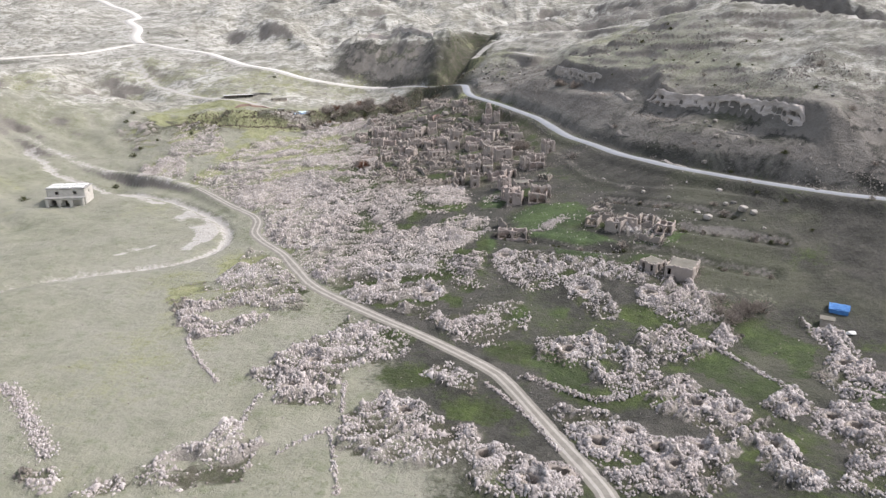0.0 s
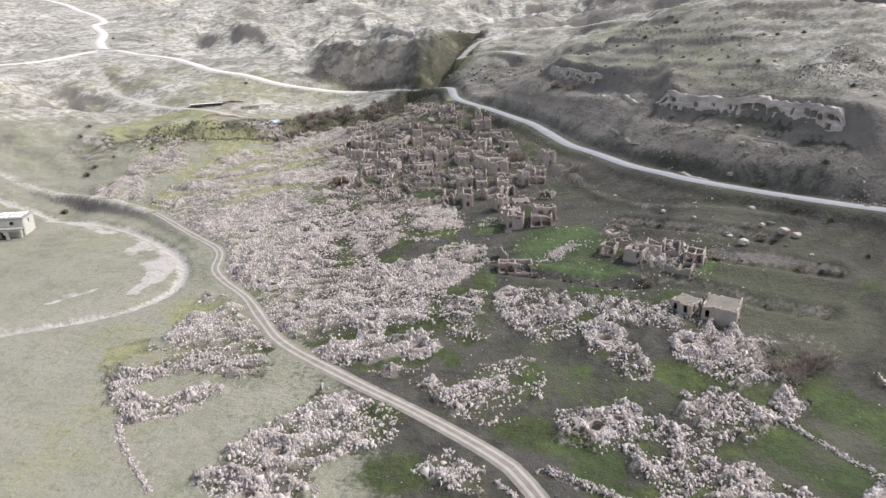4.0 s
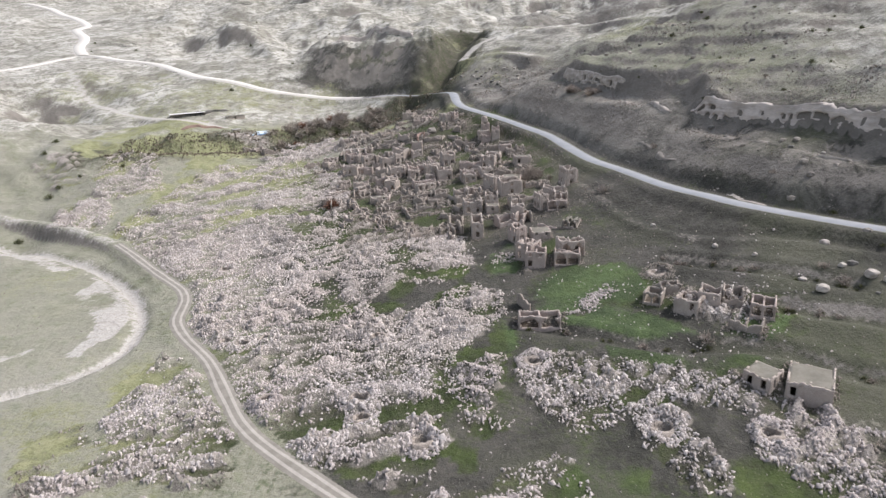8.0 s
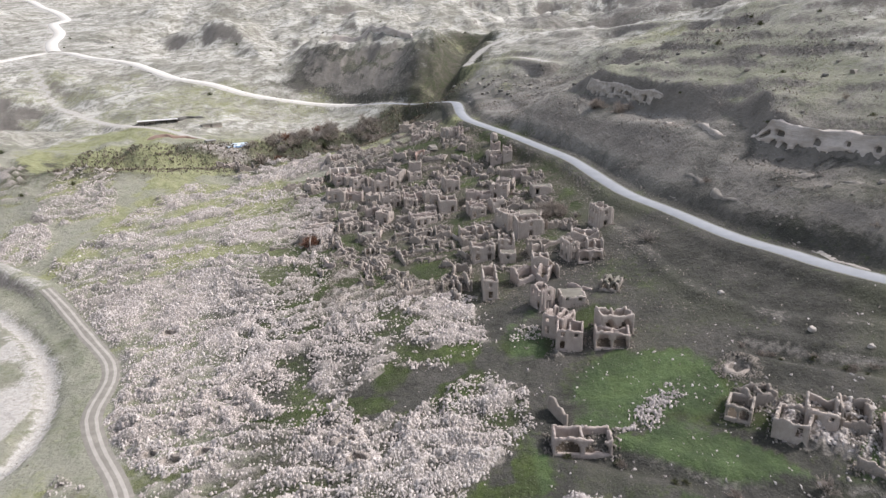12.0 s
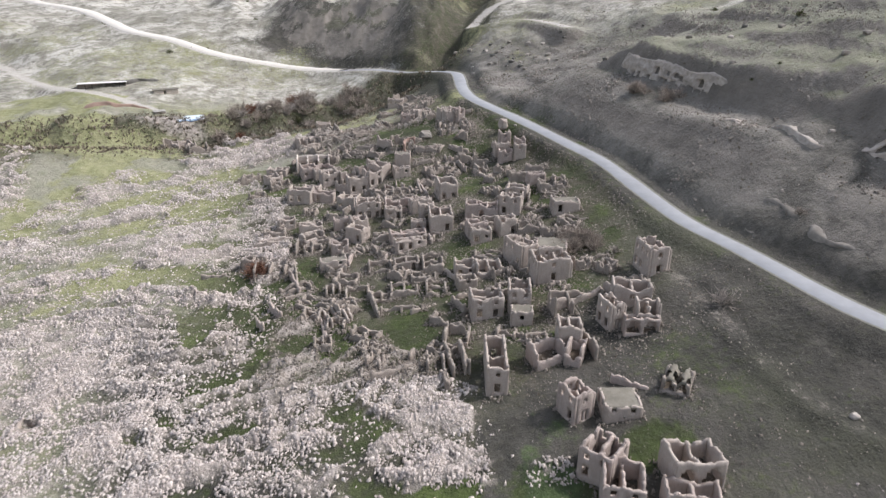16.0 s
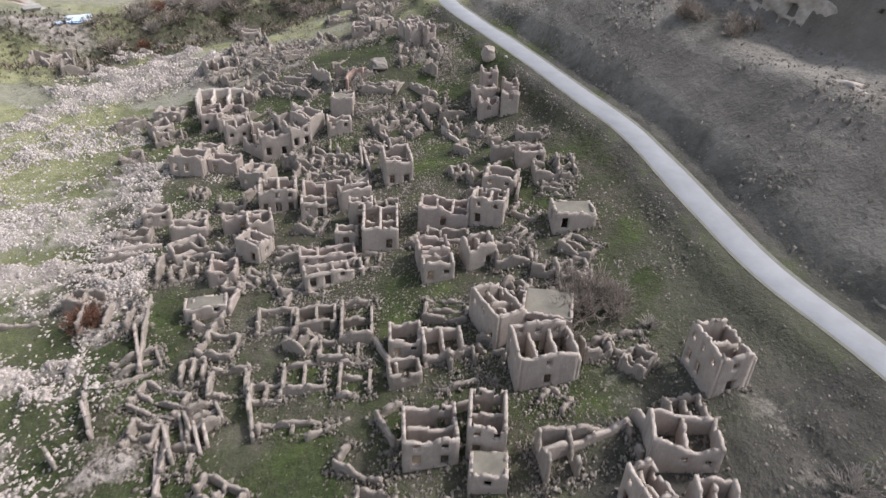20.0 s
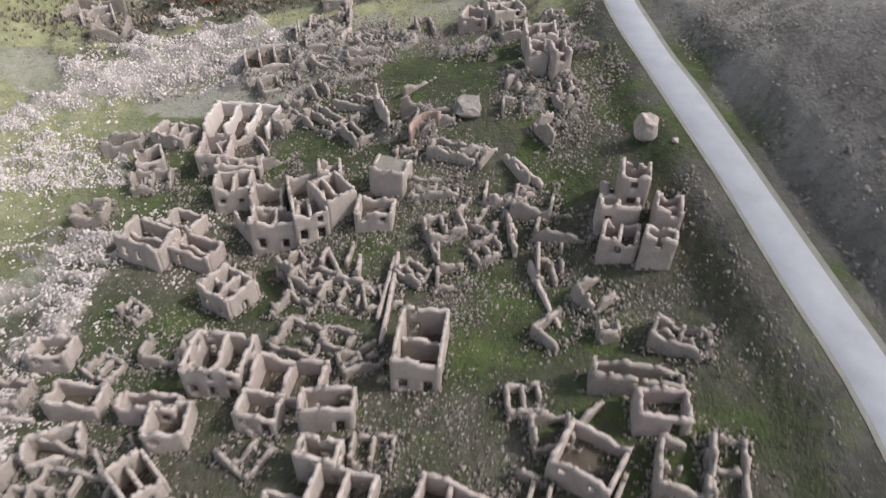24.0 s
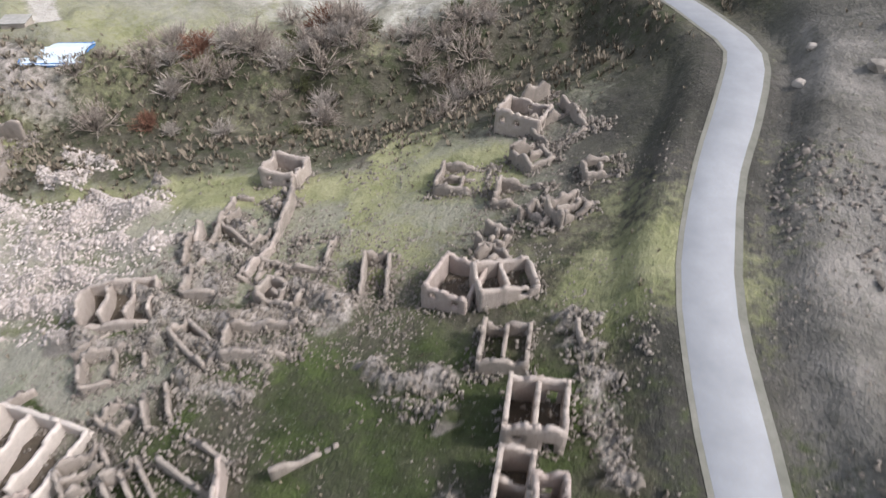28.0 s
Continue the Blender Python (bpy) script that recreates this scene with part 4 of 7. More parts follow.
def wall_mesh(name, length, height, thick, profile, holes, material, rng, ragged=True):
    """A standing wall along x from 0 to length, with a broken top and openings through it.
    profile(u) gives the height left at u from 0 to 1; holes: (x0, x1, z0, z1, arched)."""
    nc, nr = max(3, int(length / 0.5)), max(3, int(height / 0.5))
    cuts = {0.0, length}
    for x0, x1, *_ in holes:
        cuts |= {x0, x1}
    xs = sorted(cuts)
    cols = [xs[0]]
    for a, b in zip(xs[:-1], xs[1:]):
        n = max(1, round((b - a) / 0.48))
        cols += [a + (b - a) * k / n for k in range(1, n + 1)]
    zs = {0.0, height}
    for _, _, z0, z1, *_ in holes:
        zs |= {z0, z1}
    zz = sorted(z for z in zs if z <= height)
    rows = [zz[0] - 1.5]
    rows.append(zz[0])
    for a, b in zip(zz[:-1], zz[1:]):
        n = max(1, round((b - a) / 0.48))
        rows += [a + (b - a) * k / n for k in range(1, n + 1)]
    C, R = len(cols) - 1, len(rows) - 1
    solid = np.zeros((C + 2, R + 2), dtype=bool)
    for c in range(C):
        xm = (cols[c] + cols[c + 1]) / 2
        top = height * profile(xm / length)
        for r in range(R):
            zm = (rows[r] + rows[r + 1]) / 2
            ok = zm < top
            for x0, x1, z0, z1, arched in holes:
                if x0 < xm < x1 and z0 < zm < z1:
                    if not arched or (zm - z0) < (z1 - z0) * math.sqrt(max(0.0, 1 - (2 * (xm - x0) / (x1 - x0) - 1) ** 2)) + 0.2:
                        ok = False
            solid[c + 1, r + 1] = ok
    verts, index, faces = [], {}, []
    jit = {}
    jag = [rng.choice((0.0, 0.0, -0.05, -0.13, 0.06, -0.2)) for _ in range(C + 1)]

    def vert(c, r, s):
        key = (c, r, s)
        if key not in index:
            z = rows[r]
            above = not (solid[c, r + 1:].any() or solid[c + 1, r + 1:].any())
            if (c, r) not in jit:
                lift = 0.0
                if above and r > 1:
                    lift = min(0.4, max(-0.4, height * profile(cols[c] / length) - z)) + (jag[c] if height < 7.5 and ragged else rng.uniform(-0.03, 0.03))
                jit[(c, r)] = (rng.uniform(-0.05, 0.05), lift)
            jx, jz = jit[(c, r)]
            batter = 0.06 * max(0.0, (height - z)) / max(height, 1)
            index[key] = len(verts)
            verts.append((cols[c] + (jx if 0 < c < C else 0), (thick + batter if s else -batter) + rng.uniform(-0.025, 0.025), z + jz))
        return index[key]

    for c in range(C):
        for r in range(R):
            if not solid[c + 1, r + 1]:
                continue
            faces.append((vert(c, r, 0), vert(c + 1, r, 0), vert(c + 1, r + 1, 0), vert(c, r + 1, 0)))
            faces.append((vert(c + 1, r, 1), vert(c, r, 1), vert(c, r + 1, 1), vert(c + 1, r + 1, 1)))
            if not solid[c, r + 1]:
                faces.append((vert(c, r, 1), vert(c, r, 0), vert(c, r + 1, 0), vert(c, r + 1, 1)))
            if not solid[c + 2, r + 1]:
                faces.append((vert(c + 1, r, 0), vert(c + 1, r, 1), vert(c + 1, r + 1, 1), vert(c + 1, r + 1, 0)))
            if not solid[c + 1, r + 2]:
                faces.append((vert(c, r + 1, 0), vert(c + 1, r + 1, 0), vert(c + 1, r + 1, 1), vert(c, r + 1, 1)))
            if r > 0 and not solid[c + 1, r]:
                faces.append((vert(c, r, 1), vert(c + 1, r, 1), vert(c + 1, r, 0), vert(c, r, 0)))
    return shell(name, verts, faces, material)


WEDGE = np.array([(-0.55, -0.4, -0.5), (0.6, -0.35, -0.5), (0.0, 0.6, -0.5), (-0.4, -0.3, 0.5), (0.42, -0.22, 0.42), (0.02, 0.4, 0.5)])
WEDGE_SIDES = np.array([(0, 1, 4), (0, 4, 3), (1, 2, 5), (1, 5, 4), (2, 0, 3), (2, 3, 5), (3, 4, 5)])


def stones_mesh(name, places, sizes, material, seed, squat=0.8):
    """Many rough broken stones in one mesh, their undersides buried and left open."""
    g = np.random.default_rng(seed)
    n = len(places)
    s = np.asarray(sizes)[:, None] * g.uniform(0.6, 1.5, (n, 3)) * np.array((1.3, 1.0, squat))
    v = WEDGE[None] * s[:, None, :] * g.uniform(0.65, 1.25, (n, 6, 3))
    ang = g.uniform(0, 2 * np.pi, n)
    tip = g.uniform(-0.5, 0.5, (n, 2))
    c, q = np.cos(ang)[:, None], np.sin(ang)[:, None]
    z = v[:, :, 2] + tip[:, :1] * v[:, :, 0] + tip[:, 1:] * v[:, :, 1]
    x = v[:, :, 0] * c - v[:, :, 1] * q
    y = v[:, :, 0] * q + v[:, :, 1] * c
    v = np.stack([x, y, z], -1) + np.asarray(places)[:, None, :]
    f = WEDGE_SIDES[None] + 6 * np.arange(n)[:, None, None]
    return shell(name, v.reshape(-1, 3), f.reshape(-1, 3), material)


HOUSES = []
LOOKS = {"": "roofless ruined stone house with broken wall tops", "win": "roofless two-storey stone house ruin with window openings", "tall": "tall roofless stone house ruin with dark inner rooms",
         "low": "low broken stone walls of a fallen house", "roof": "half-fallen stone house under a flat earth roof", "arch": "ruined stone house with arched vault openings",
         "piers": "row of open stone bays with standing cross walls", "vault": "broken stone vaults with dark arched openings under fallen rubble",
         "hut": "small flat-roofed stone house with dark doorways"}


def ruin(x, y, turn, wide, deep, high, nx, ny, kind):
    """A roofless house about (x, y), its front turned by turn degrees: nx by ny rooms."""
    seed = len(HOUSES) + 7
    rng = random.Random(seed)
    c, s = math.cos(radians(turn)), math.sin(radians(turn))
    gx = np.array([x + c * u * wide / 2 - s * v * deep / 2 for u in (-1, 0, 1) for v in (-1, 0, 1)])
    gy = np.array([y + s * u * wide / 2 + c * v * deep / 2 for u in (-1, 0, 1) for v in (-1, 0, 1)])
    g = lie(gx, gy)
    base = float(g.mean())
    low = float(g.min())
    HOUSES.append((x, y, turn, wide, deep, base, high))
    house = tagged(new("ruined_house"), LOOKS[kind], "ruined house", "ruined stone houses of the village")
    house.matrix_world = pose(x, y, low - 0.1, 0, 0, turn)
    tall = high + base - low + 0.1
    mat = rng.choice((WALL, WALL, WALL_PINK)) if kind not in ("piers",) else WALL_SUNLIT
    if kind in ("low", "vault") or (high < 3 and rng.random() < 0.5):
        mat = WALL_WORN
    t = 0.42 if high > 3 else 0.4
    broken = {"low": 0.42, "": 0.22, "piers": 0.15, "arch": 0.15, "vault": 0.5, "win": 0.12}.get(kind, 0.12)
    ph = [rng.uniform(0, 6.28) for _ in range(8)]

    def profile(k, drop=0.0):
        def f(u):
            z = 1.0 - drop - broken * (0.5 + 0.5 * math.sin(2.3 * u * math.pi + ph[k])) * (0.5 + 0.5 * math.sin(5.1 * u + ph[k + 1]))
            z -= broken * 0.3 * abs(math.sin(7.7 * u + ph[k] * 3)) + 0.03 * abs(math.sin(17.0 * u + ph[k + 1] * 5))
            return max(0.12, z)
        return f

    def doors(length, front):
        holes = []
        up = tall - high
        if kind in ("win", "hut", "tall", "roof") or (front and kind == ""):
            n = max(1, int(length / 2.3))
            for k in range(n):
                m = length * (k + 0.5) / n
                if high > 4.6:
                    if rng.random() < 0.85:
                        holes.append((m - 0.4, m + 0.4, up + high * 0.58, up + high * 0.58 + 1.0, False))
                    if rng.random() < 0.6:
                        holes.append((m - 0.5, m + 0.5, up + 0.1, up + 1.9, False))
                elif rng.random() < 0.6:
                    if rng.random() < 0.4 or kind == "hut":
                        holes.append((m - 0.5, m + 0.5, up + 0.1, up + 2.0, False))
                    else:
                        holes.append((m - 0.4, m + 0.4, up + 1.2, up + 2.1, False))
        if kind in ("arch", "vault") and front:
            n = 2
            for k in range(n):
                m = length * (k + 0.5) / n
                r = length / 4.7
                holes.append((m - r, m + r, up, up + high * 0.72, True))
        return [h for h in holes if h[0] > 0.12 and h[1] < length - 0.12]

    gaps = kind == "low"

    def put(name, length, px, py, ang, k, front=False, drop=0.0, holes=None, label="", mt=None):
        if gaps and rng.random() < 0.12:
            return None
        me = wall_mesh(name, length, tall, t, profile(k, drop), doors(length, front) if holes is None else holes, mt or mat, rng)
        ob = part(name, me, None, house, label)
        ob.matrix_local = pose(px, py, 0, 0, 0, ang)
        return ob

    w, d = wide / 2, deep / 2
    fallen = rng.random() < 0.35 and kind in ("", "low")
    if kind != "piers":
        put("front_wall", wide, -w, -d, 0, 0, True, 0.35 if fallen else 0.0)
    put("back_wall", wide, -w, d - t, 0, 1, False, 0.1)
    put("side_wall", deep - 2 * t - 0.01, -w + t, -d + t + 0.005, 90, 2)
    put("side_wall", deep - 2 * t - 0.01, w, -d + t + 0.005, 90, 3)
    for i in range(1, nx):
        put("cross_wall", deep - 2 * t - 0.02, -w + t / 2 + wide * i / nx, -d + t + 0.01, 90, 3 + i % 3, False, 0.12, [])
    for i in range(1, ny):
        for j in range(nx):
            L = wide / nx - t - 0.02
            if L > 0.8:
                put("partition", L, -w + wide * j / nx + t + 0.01 - (t / 2 if j else 0), -d + deep * i / ny - t / 2, 0, 2 + (i + j) % 4, False, 0.2, [])
    if kind in ("roof", "hut"):
        n = 12
        u, v = np.meshgrid(np.linspace(-w + t * 0.4, w - t * 0.4, n), np.linspace(-d + t * 0.4, d - t * 0.4, n))
        zt = tall * 0.86 + 0.25 * rugged(u + x, v + y, 2.5, 3, 3)
        zb = np.full(u.shape, tall * 0.86 - 0.4)
        vv = np.concatenate([np.stack([u.ravel(), v.ravel(), q.ravel()], 1) for q in (zt, zb)])
        ii = np.arange(n * n).reshape(n, n)
        ff = [(ii[a, b], ii[a, b + 1], ii[a + 1, b + 1], ii[a + 1, b]) for a in range(n - 1) for b in range(n - 1)]
        ff += [tuple(k + n * n for k in q[::-1]) for q in ff]
        rim = list(ii[0, :]) + list(ii[1:, -1]) + list(ii[-1, -2::-1]) + list(ii[-2:0:-1, 0])
        ff += [(rim[k], rim[k - 1], rim[k - 1] + n * n, rim[k] + n * n) for k in range(len(rim))]
        part("roof", shell("roof", vv, ff, EARTH, True), None, house, "flat roof of packed earth")
    # added floor sheet of earth; its dark colour also holds the room's shade
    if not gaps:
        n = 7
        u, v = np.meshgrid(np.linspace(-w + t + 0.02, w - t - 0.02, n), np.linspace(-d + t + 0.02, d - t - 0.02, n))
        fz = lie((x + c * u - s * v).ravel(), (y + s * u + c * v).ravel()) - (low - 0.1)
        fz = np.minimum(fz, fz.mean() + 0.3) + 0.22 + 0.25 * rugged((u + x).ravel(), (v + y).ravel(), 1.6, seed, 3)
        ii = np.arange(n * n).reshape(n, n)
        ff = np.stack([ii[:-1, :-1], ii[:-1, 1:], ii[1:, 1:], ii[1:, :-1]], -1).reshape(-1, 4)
        part("floor", shell("floor", np.c_[u.ravel(), v.ravel(), fz], ff, SHADED_EARTH, True), None, house, "earth and debris floor, coloured dark like the shade between walls")
    if kind == "vault":
        for j in range(2):
            span = wide / 2
            x0 = -w + j * span
            na, nl = 11, 9
            vv = []
            for lift in (0.0, 0.45):
                for b in range(nl):
                    for a in range(na):
                        th = math.pi * a / (na - 1)
                        yy = -d + t + 0.02 + (deep - t - 0.04) * b / (nl - 1)
                        vv.append((x0 + span / 2 - (span / 2 - 0.5 + lift) * math.cos(th), yy,
                                   tall - high + high * 0.2 + (high * 0.52 + lift) * math.sin(th) + 0.1 * math.sin(3 * a + 2 * b + seed) * lift))
            q = na * nl
            keep = [(a, b) for a in range(na - 1) for b in range(nl - 1) if not (math.sin(a * 1.3 + seed) + math.sin(b * 1.1 + j * 2 + seed) > 0.25)]
            ff = [(b * na + a, (b + 1) * na + a, (b + 1) * na + a + 1, b * na + a + 1) for a, b in keep]
            ff += [tuple(k + q for k in f[::-1]) for f in ff]
            ff += [(a, a + 1, a + 1 + q, a + q) for a in range(na - 1)]
            part("vault", shell("vault", vv, ff, EARTH), None, house, "broken stone vault covered with earth")
    g2 = np.random.default_rng(seed)
    n = int(wide * deep * (11 if gaps else 6))
    out = 1.35 if gaps else 1.3
    pu, pv = g2.uniform(-w * out, w * out, n), g2.uniform(-d * out, d * out, n)
    if gaps:
        side = np.where(g2.uniform(0, 1, n) < 0.5, np.sign(pu) * w, pu)
        pv = np.where((side == pu) & (g2.uniform(0, 1, n) < 0.8), np.sign(pv) * d + g2.normal(0, 0.6, n), pv)
        pu = np.where(side == pu, pu, side + g2.normal(0, 0.6, n))
    gz = lie(x + c * pu - s * pv, y + s * pu + c * pv) - (low - 0.1)
    heap = part("rubble", stones_mesh("rubble", np.stack([pu, pv, gz + 0.06 + g2.exponential(0.22 if gaps else 0.12, n)], 1), g2.uniform(0.14, 0.42, n), RUBBLE_TAN, seed), None, house, "heap of fallen wall stones")
    tagged(heap, kind="stuff")
    return house


ruin(49.0, 310.9, -82, 6.9, 4.8, 6.3, 2, 1, "win")
ruin(28.5, 315.7, -85, 6.8, 8.1, 5.6, 1, 3, "win")
ruin(23.4, 324.4, -65, 7.5, 5.0, 5.6, 2, 2, "win")
ruin(30.3, 324.4, -12, 7.1, 6.4, 3.6, 1, 1, "roof")
ruin(13.8, 305.3, 3, 6.6, 6.1, 4.8, 1, 2, "win")
ruin(20.7, 306.2, -5, 4.6, 6.9, 5.2, 1, 2, "win")
ruin(20.5, 300.1, -5, 4.4, 3.8, 3.2, 1, 1, "roof")
ruin(41.9, 300.5, -11, 7.5, 5.3, 4.4, 2, 1, "")
ruin(36.5, 294.2, -74, 4.8, 3.3, 5.6, 1, 2, "win")
ruin(42.8, 292.7, -7, 4.3, 3.9, 4.8, 2, 1, "")
ruin(41.1, 290.5, -4, 6.3, 2.9, 3.4, 2, 1, "arch")
ruin(27.9, 290.5, -4, 4.3, 4.9, 4.8, 2, 1, "win")
ruin(23.2, 286.0, 17, 6.0, 4.8, 3.8, 1, 1, "")
ruin(28.2, 285.4, -24, 3.0, 5.1, 3.6, 1, 1, "")
ruin(13.8, 283.9, -2, 3.7, 11.9, 5.4, 1, 2, "tall")
ruin(32.0, 301.4, 7, 11.2, 5.5, 3.6, 3, 1, "low")
ruin(7.5, 296.1, -11, 4.8, 5.0, 3.0, 1, 1, "low")
ruin(25.4, 271.5, -65, 4.6, 3.9, 5.6, 1, 2, "win")
ruin(32.3, 271.0, -2, 5.9, 5.8, 2.6, 1, 1, "roof")
ruin(27.0, 259.4, -39, 5.0, 6.2, 5.2, 2, 1, "win")
ruin(28.3, 254.0, -13, 5.6, 7.1, 5.0, 2, 1, "")
ruin(38.3, 256.0, 2, 7.0, 5.9, 5.0, 2, 1, "arch")
ruin(36.5, 250.8, -9, 7.1, 4.0, 4.0, 2, 1, "arch")
ruin(42.7, 274.5, -29, 4.4, 5.3, 2.4, 1, 1, "vault")
ruin(10.3, 322.4, 4, 4.6, 4.7, 3.6, 1, 1, "")
ruin(15.5, 320.9, 7, 5.6, 4.3, 3.4, 2, 1, "")
ruin(10.4, 316.7, 11, 4.4, 3.6, 2.6, 1, 1, "")
ruin(-3.2, 329.1, 7, 6.0, 4.2, 2.6, 2, 1, "")
ruin(3.0, 327.9, 4, 4.8, 8.3, 2.6, 1, 2, "low")
ruin(-9.6, 330.0, 6, 5.5, 4.5, 2.2, 1, 1, "low")
ruin(-20.7, 332.9, 16, 4.6, 6.8, 2.4, 1, 2, "low")
ruin(-13.9, 318.1, 4, 5.4, 4.9, 2.2, 1, 1, "low")
ruin(-3.7, 309.6, -1, 9.2, 2.0, 1.6, 2, 1, "low")
ruin(-41.4, 336.4, -1, 5.5, 3.4, 3.0, 2, 1, "low")
ruin(-36.4, 333.0, 3, 7.6, 7.0, 2.6, 2, 1, "low")
ruin(-26.0, 345.3, 3, 12.9, 6.4, 2.4, 3, 1, "low")
ruin(35.7, 317.0, 5, 3.6, 3.2, 2.4, 1, 1, "low")
ruin(6.1, 303.5, -24, 6.6, 4.1, 1.8, 2, 1, "low")
ruin(-3.4, 318.1, 5, 6.1, 5.1, 1.6, 2, 1, "low")
ruin(3.7, 317.0, 1, 4.5, 5.9, 1.8, 1, 2, "low")
ruin(37.2, 345.5, 2, 6.8, 5.1, 3.2, 1, 1, "hut")
ruin(16.3, 351.2, -6, 8.7, 5.5, 4.0, 3, 2, "")
ruin(23.9, 349.8, -17, 5.7, 5.0, 5.4, 2, 1, "win")
ruin(5.3, 349.1, 3, 6.1, 8.7, 4.6, 2, 2, "win")
ruin(1.5, 354.3, 4, 4.3, 2.9, 5.0, 1, 1, "win")
ruin(-0.5, 348.7, 2, 3.9, 3.2, 3.4, 1, 1, "")
ruin(14.2, 340.7, 8, 5.1, 4.6, 4.2, 1, 2, "")
ruin(15.0, 336.8, 6, 5.0, 3.4, 3.8, 1, 1, "")
ruin(21.4, 339.5, 15, 4.7, 4.3, 4.6, 2, 1, "")
ruin(16.7, 344.8, -4, 7.1, 2.0, 3.2, 3, 1, "low")
ruin(7.3, 369.0, 9, 5.4, 8.4, 5.4, 1, 2, "win")
ruin(-6.1, 362.7, 7, 8.2, 4.9, 3.8, 2, 1, "")
ruin(-7.6, 358.6, 8, 4.7, 3.7, 3.4, 1, 1, "")
ruin(-0.2, 360.1, 16, 5.9, 3.5, 4.2, 1, 1, "win")
ruin(-15.0, 363.3, 9, 7.0, 6.3, 5.2, 2, 1, "win")
ruin(-20.6, 356.8, 11, 6.9, 2.6, 3.6, 1, 1, "")
ruin(-37.9, 361.2, 16, 4.9, 3.7, 3.2, 1, 1, "")
ruin(-30.2, 356.0, 12, 6.4, 3.6, 3.4, 1, 1, "")
ruin(-29.0, 350.3, 36, 6.0, 3.5, 3.2, 1, 1, "")
ruin(-17.0, 355.1, 18, 4.6, 4.5, 3.8, 1, 1, "")
ruin(-16.5, 348.4, -28, 5.0, 4.2, 4.2, 1, 2, "win")
ruin(-20.7, 342.8, 8, 4.5, 4.5, 3.0, 1, 1, "")
ruin(-3.3, 343.7, 11, 9.3, 3.5, 3.2, 3, 1, "")
ruin(-1.8, 339.4, 19, 9.6, 3.3, 3.0, 4, 1, "")
ruin(-21.3, 334.2, 13, 6.5, 3.6, 2.4, 1, 1, "roof")
ruin(-27.9, 344.1, 13, 4.8, 3.6, 2.2, 1, 1, "low")
ruin(30.0, 368.7, 5, 8.9, 2.6, 2.8, 1, 1, "")
ruin(32.5, 365.1, 7, 4.9, 3.9, 3.2, 1, 1, "")
ruin(34.7, 359.6, 0, 4.5, 5.2, 2.4, 2, 2, "low")
ruin(38.4, 360.0, 2, 3.1, 6.5, 2.2, 1, 2, "low")
ruin(26.7, 359.0, -17, 6.0, 5.4, 3.4, 1, 1, "")
ruin(-6.5, 391.4, 11, 5.3, 4.2, 3.2, 1, 1, "")
ruin(-24.5, 365.0, 14, 4.9, 4.2, 2.6, 1, 1, "low")
ruin(-39.9, 354.8, 7, 5.8, 3.4, 2.4, 1, 1, "low")
ruin(22.9, 361.7, 20, 4.0, 3.6, 2.4, 1, 1, "low")
ruin(-21.7, 375.8, -19, 5.7, 5.4, 4.6, 2, 2, "win")
ruin(-37.0, 380.7, -7, 7.2, 5.2, 4.2, 1, 2, "")
ruin(-30.1, 381.7, -4, 6.4, 4.1, 3.4, 1, 2, "")
ruin(-34.4, 385.7, -5, 5.1, 3.9, 2.8, 1, 1, "")
ruin(-20.3, 387.4, 17, 6.7, 4.5, 5.2, 2, 1, "win")
ruin(-15.7, 389.4, 31, 4.9, 5.2, 5.0, 2, 1, "win")
ruin(-13.8, 393.0, 54, 4.7, 6.2, 4.6, 2, 1, "win")
ruin(-30.1, 393.3, 20, 5.5, 5.3, 4.6, 2, 1, "")
ruin(-23.9, 392.3, 17, 4.9, 4.0, 4.2, 1, 1, "")
ruin(-19.0, 394.1, 29, 4.4, 4.4, 4.2, 1, 1, "")
ruin(-16.0, 397.5, 24, 3.5, 3.5, 4.2, 1, 1, "")
ruin(-6.2, 397.3, -1, 5.1, 4.1, 4.4, 1, 1, "roof")
ruin(-38.1, 401.7, 19, 5.0, 7.0, 4.2, 1, 1, "win")
ruin(-34.2, 403.1, 47, 7.0, 7.0, 2.6, 1, 1, "")
ruin(-37.8, 410.2, 9, 11.2, 8.4, 3.6, 3, 1, "piers")
ruin(-49.5, 399.0, 40, 4.5, 5.3, 3.4, 1, 1, "")
ruin(-58.6, 403.6, 27, 7.0, 4.0, 3.0, 1, 1, "low")
ruin(-46.4, 394.7, 23, 6.3, 3.6, 2.8, 2, 1, "low")
ruin(-52.0, 386.4, 23, 5.0, 4.6, 3.0, 1, 1, "low")
ruin(26.7, 395.2, 3, 3.6, 4.1, 5.6, 1, 1, "tall")
ruin(25.5, 392.0, 9, 4.9, 3.0, 4.2, 2, 1, "")
ruin(31.1, 391.2, 2, 3.2, 4.1, 3.6, 1, 2, "")
ruin(30.6, 386.1, -3, 3.7, 2.8, 4.8, 1, 1, "win")
ruin(26.3, 387.9, -1, 4.4, 4.3, 3.6, 2, 1, "")
ruin(26.8, 375.1, 15, 2.3, 2.0, 2.4, 1, 1, "low")
ruin(18.7, 385.9, 10, 3.3, 5.7, 2.2, 1, 2, "low")
ruin(3.7, 390.6, 33, 5.3, 4.2, 2.4, 2, 1, "low")
ruin(6.8, 382.7, 16, 3.6, 3.8, 2.0, 1, 1, "low")
ruin(-41.1, 459.8, 12, 5.8, 5.2, 3.6, 1, 1, "")
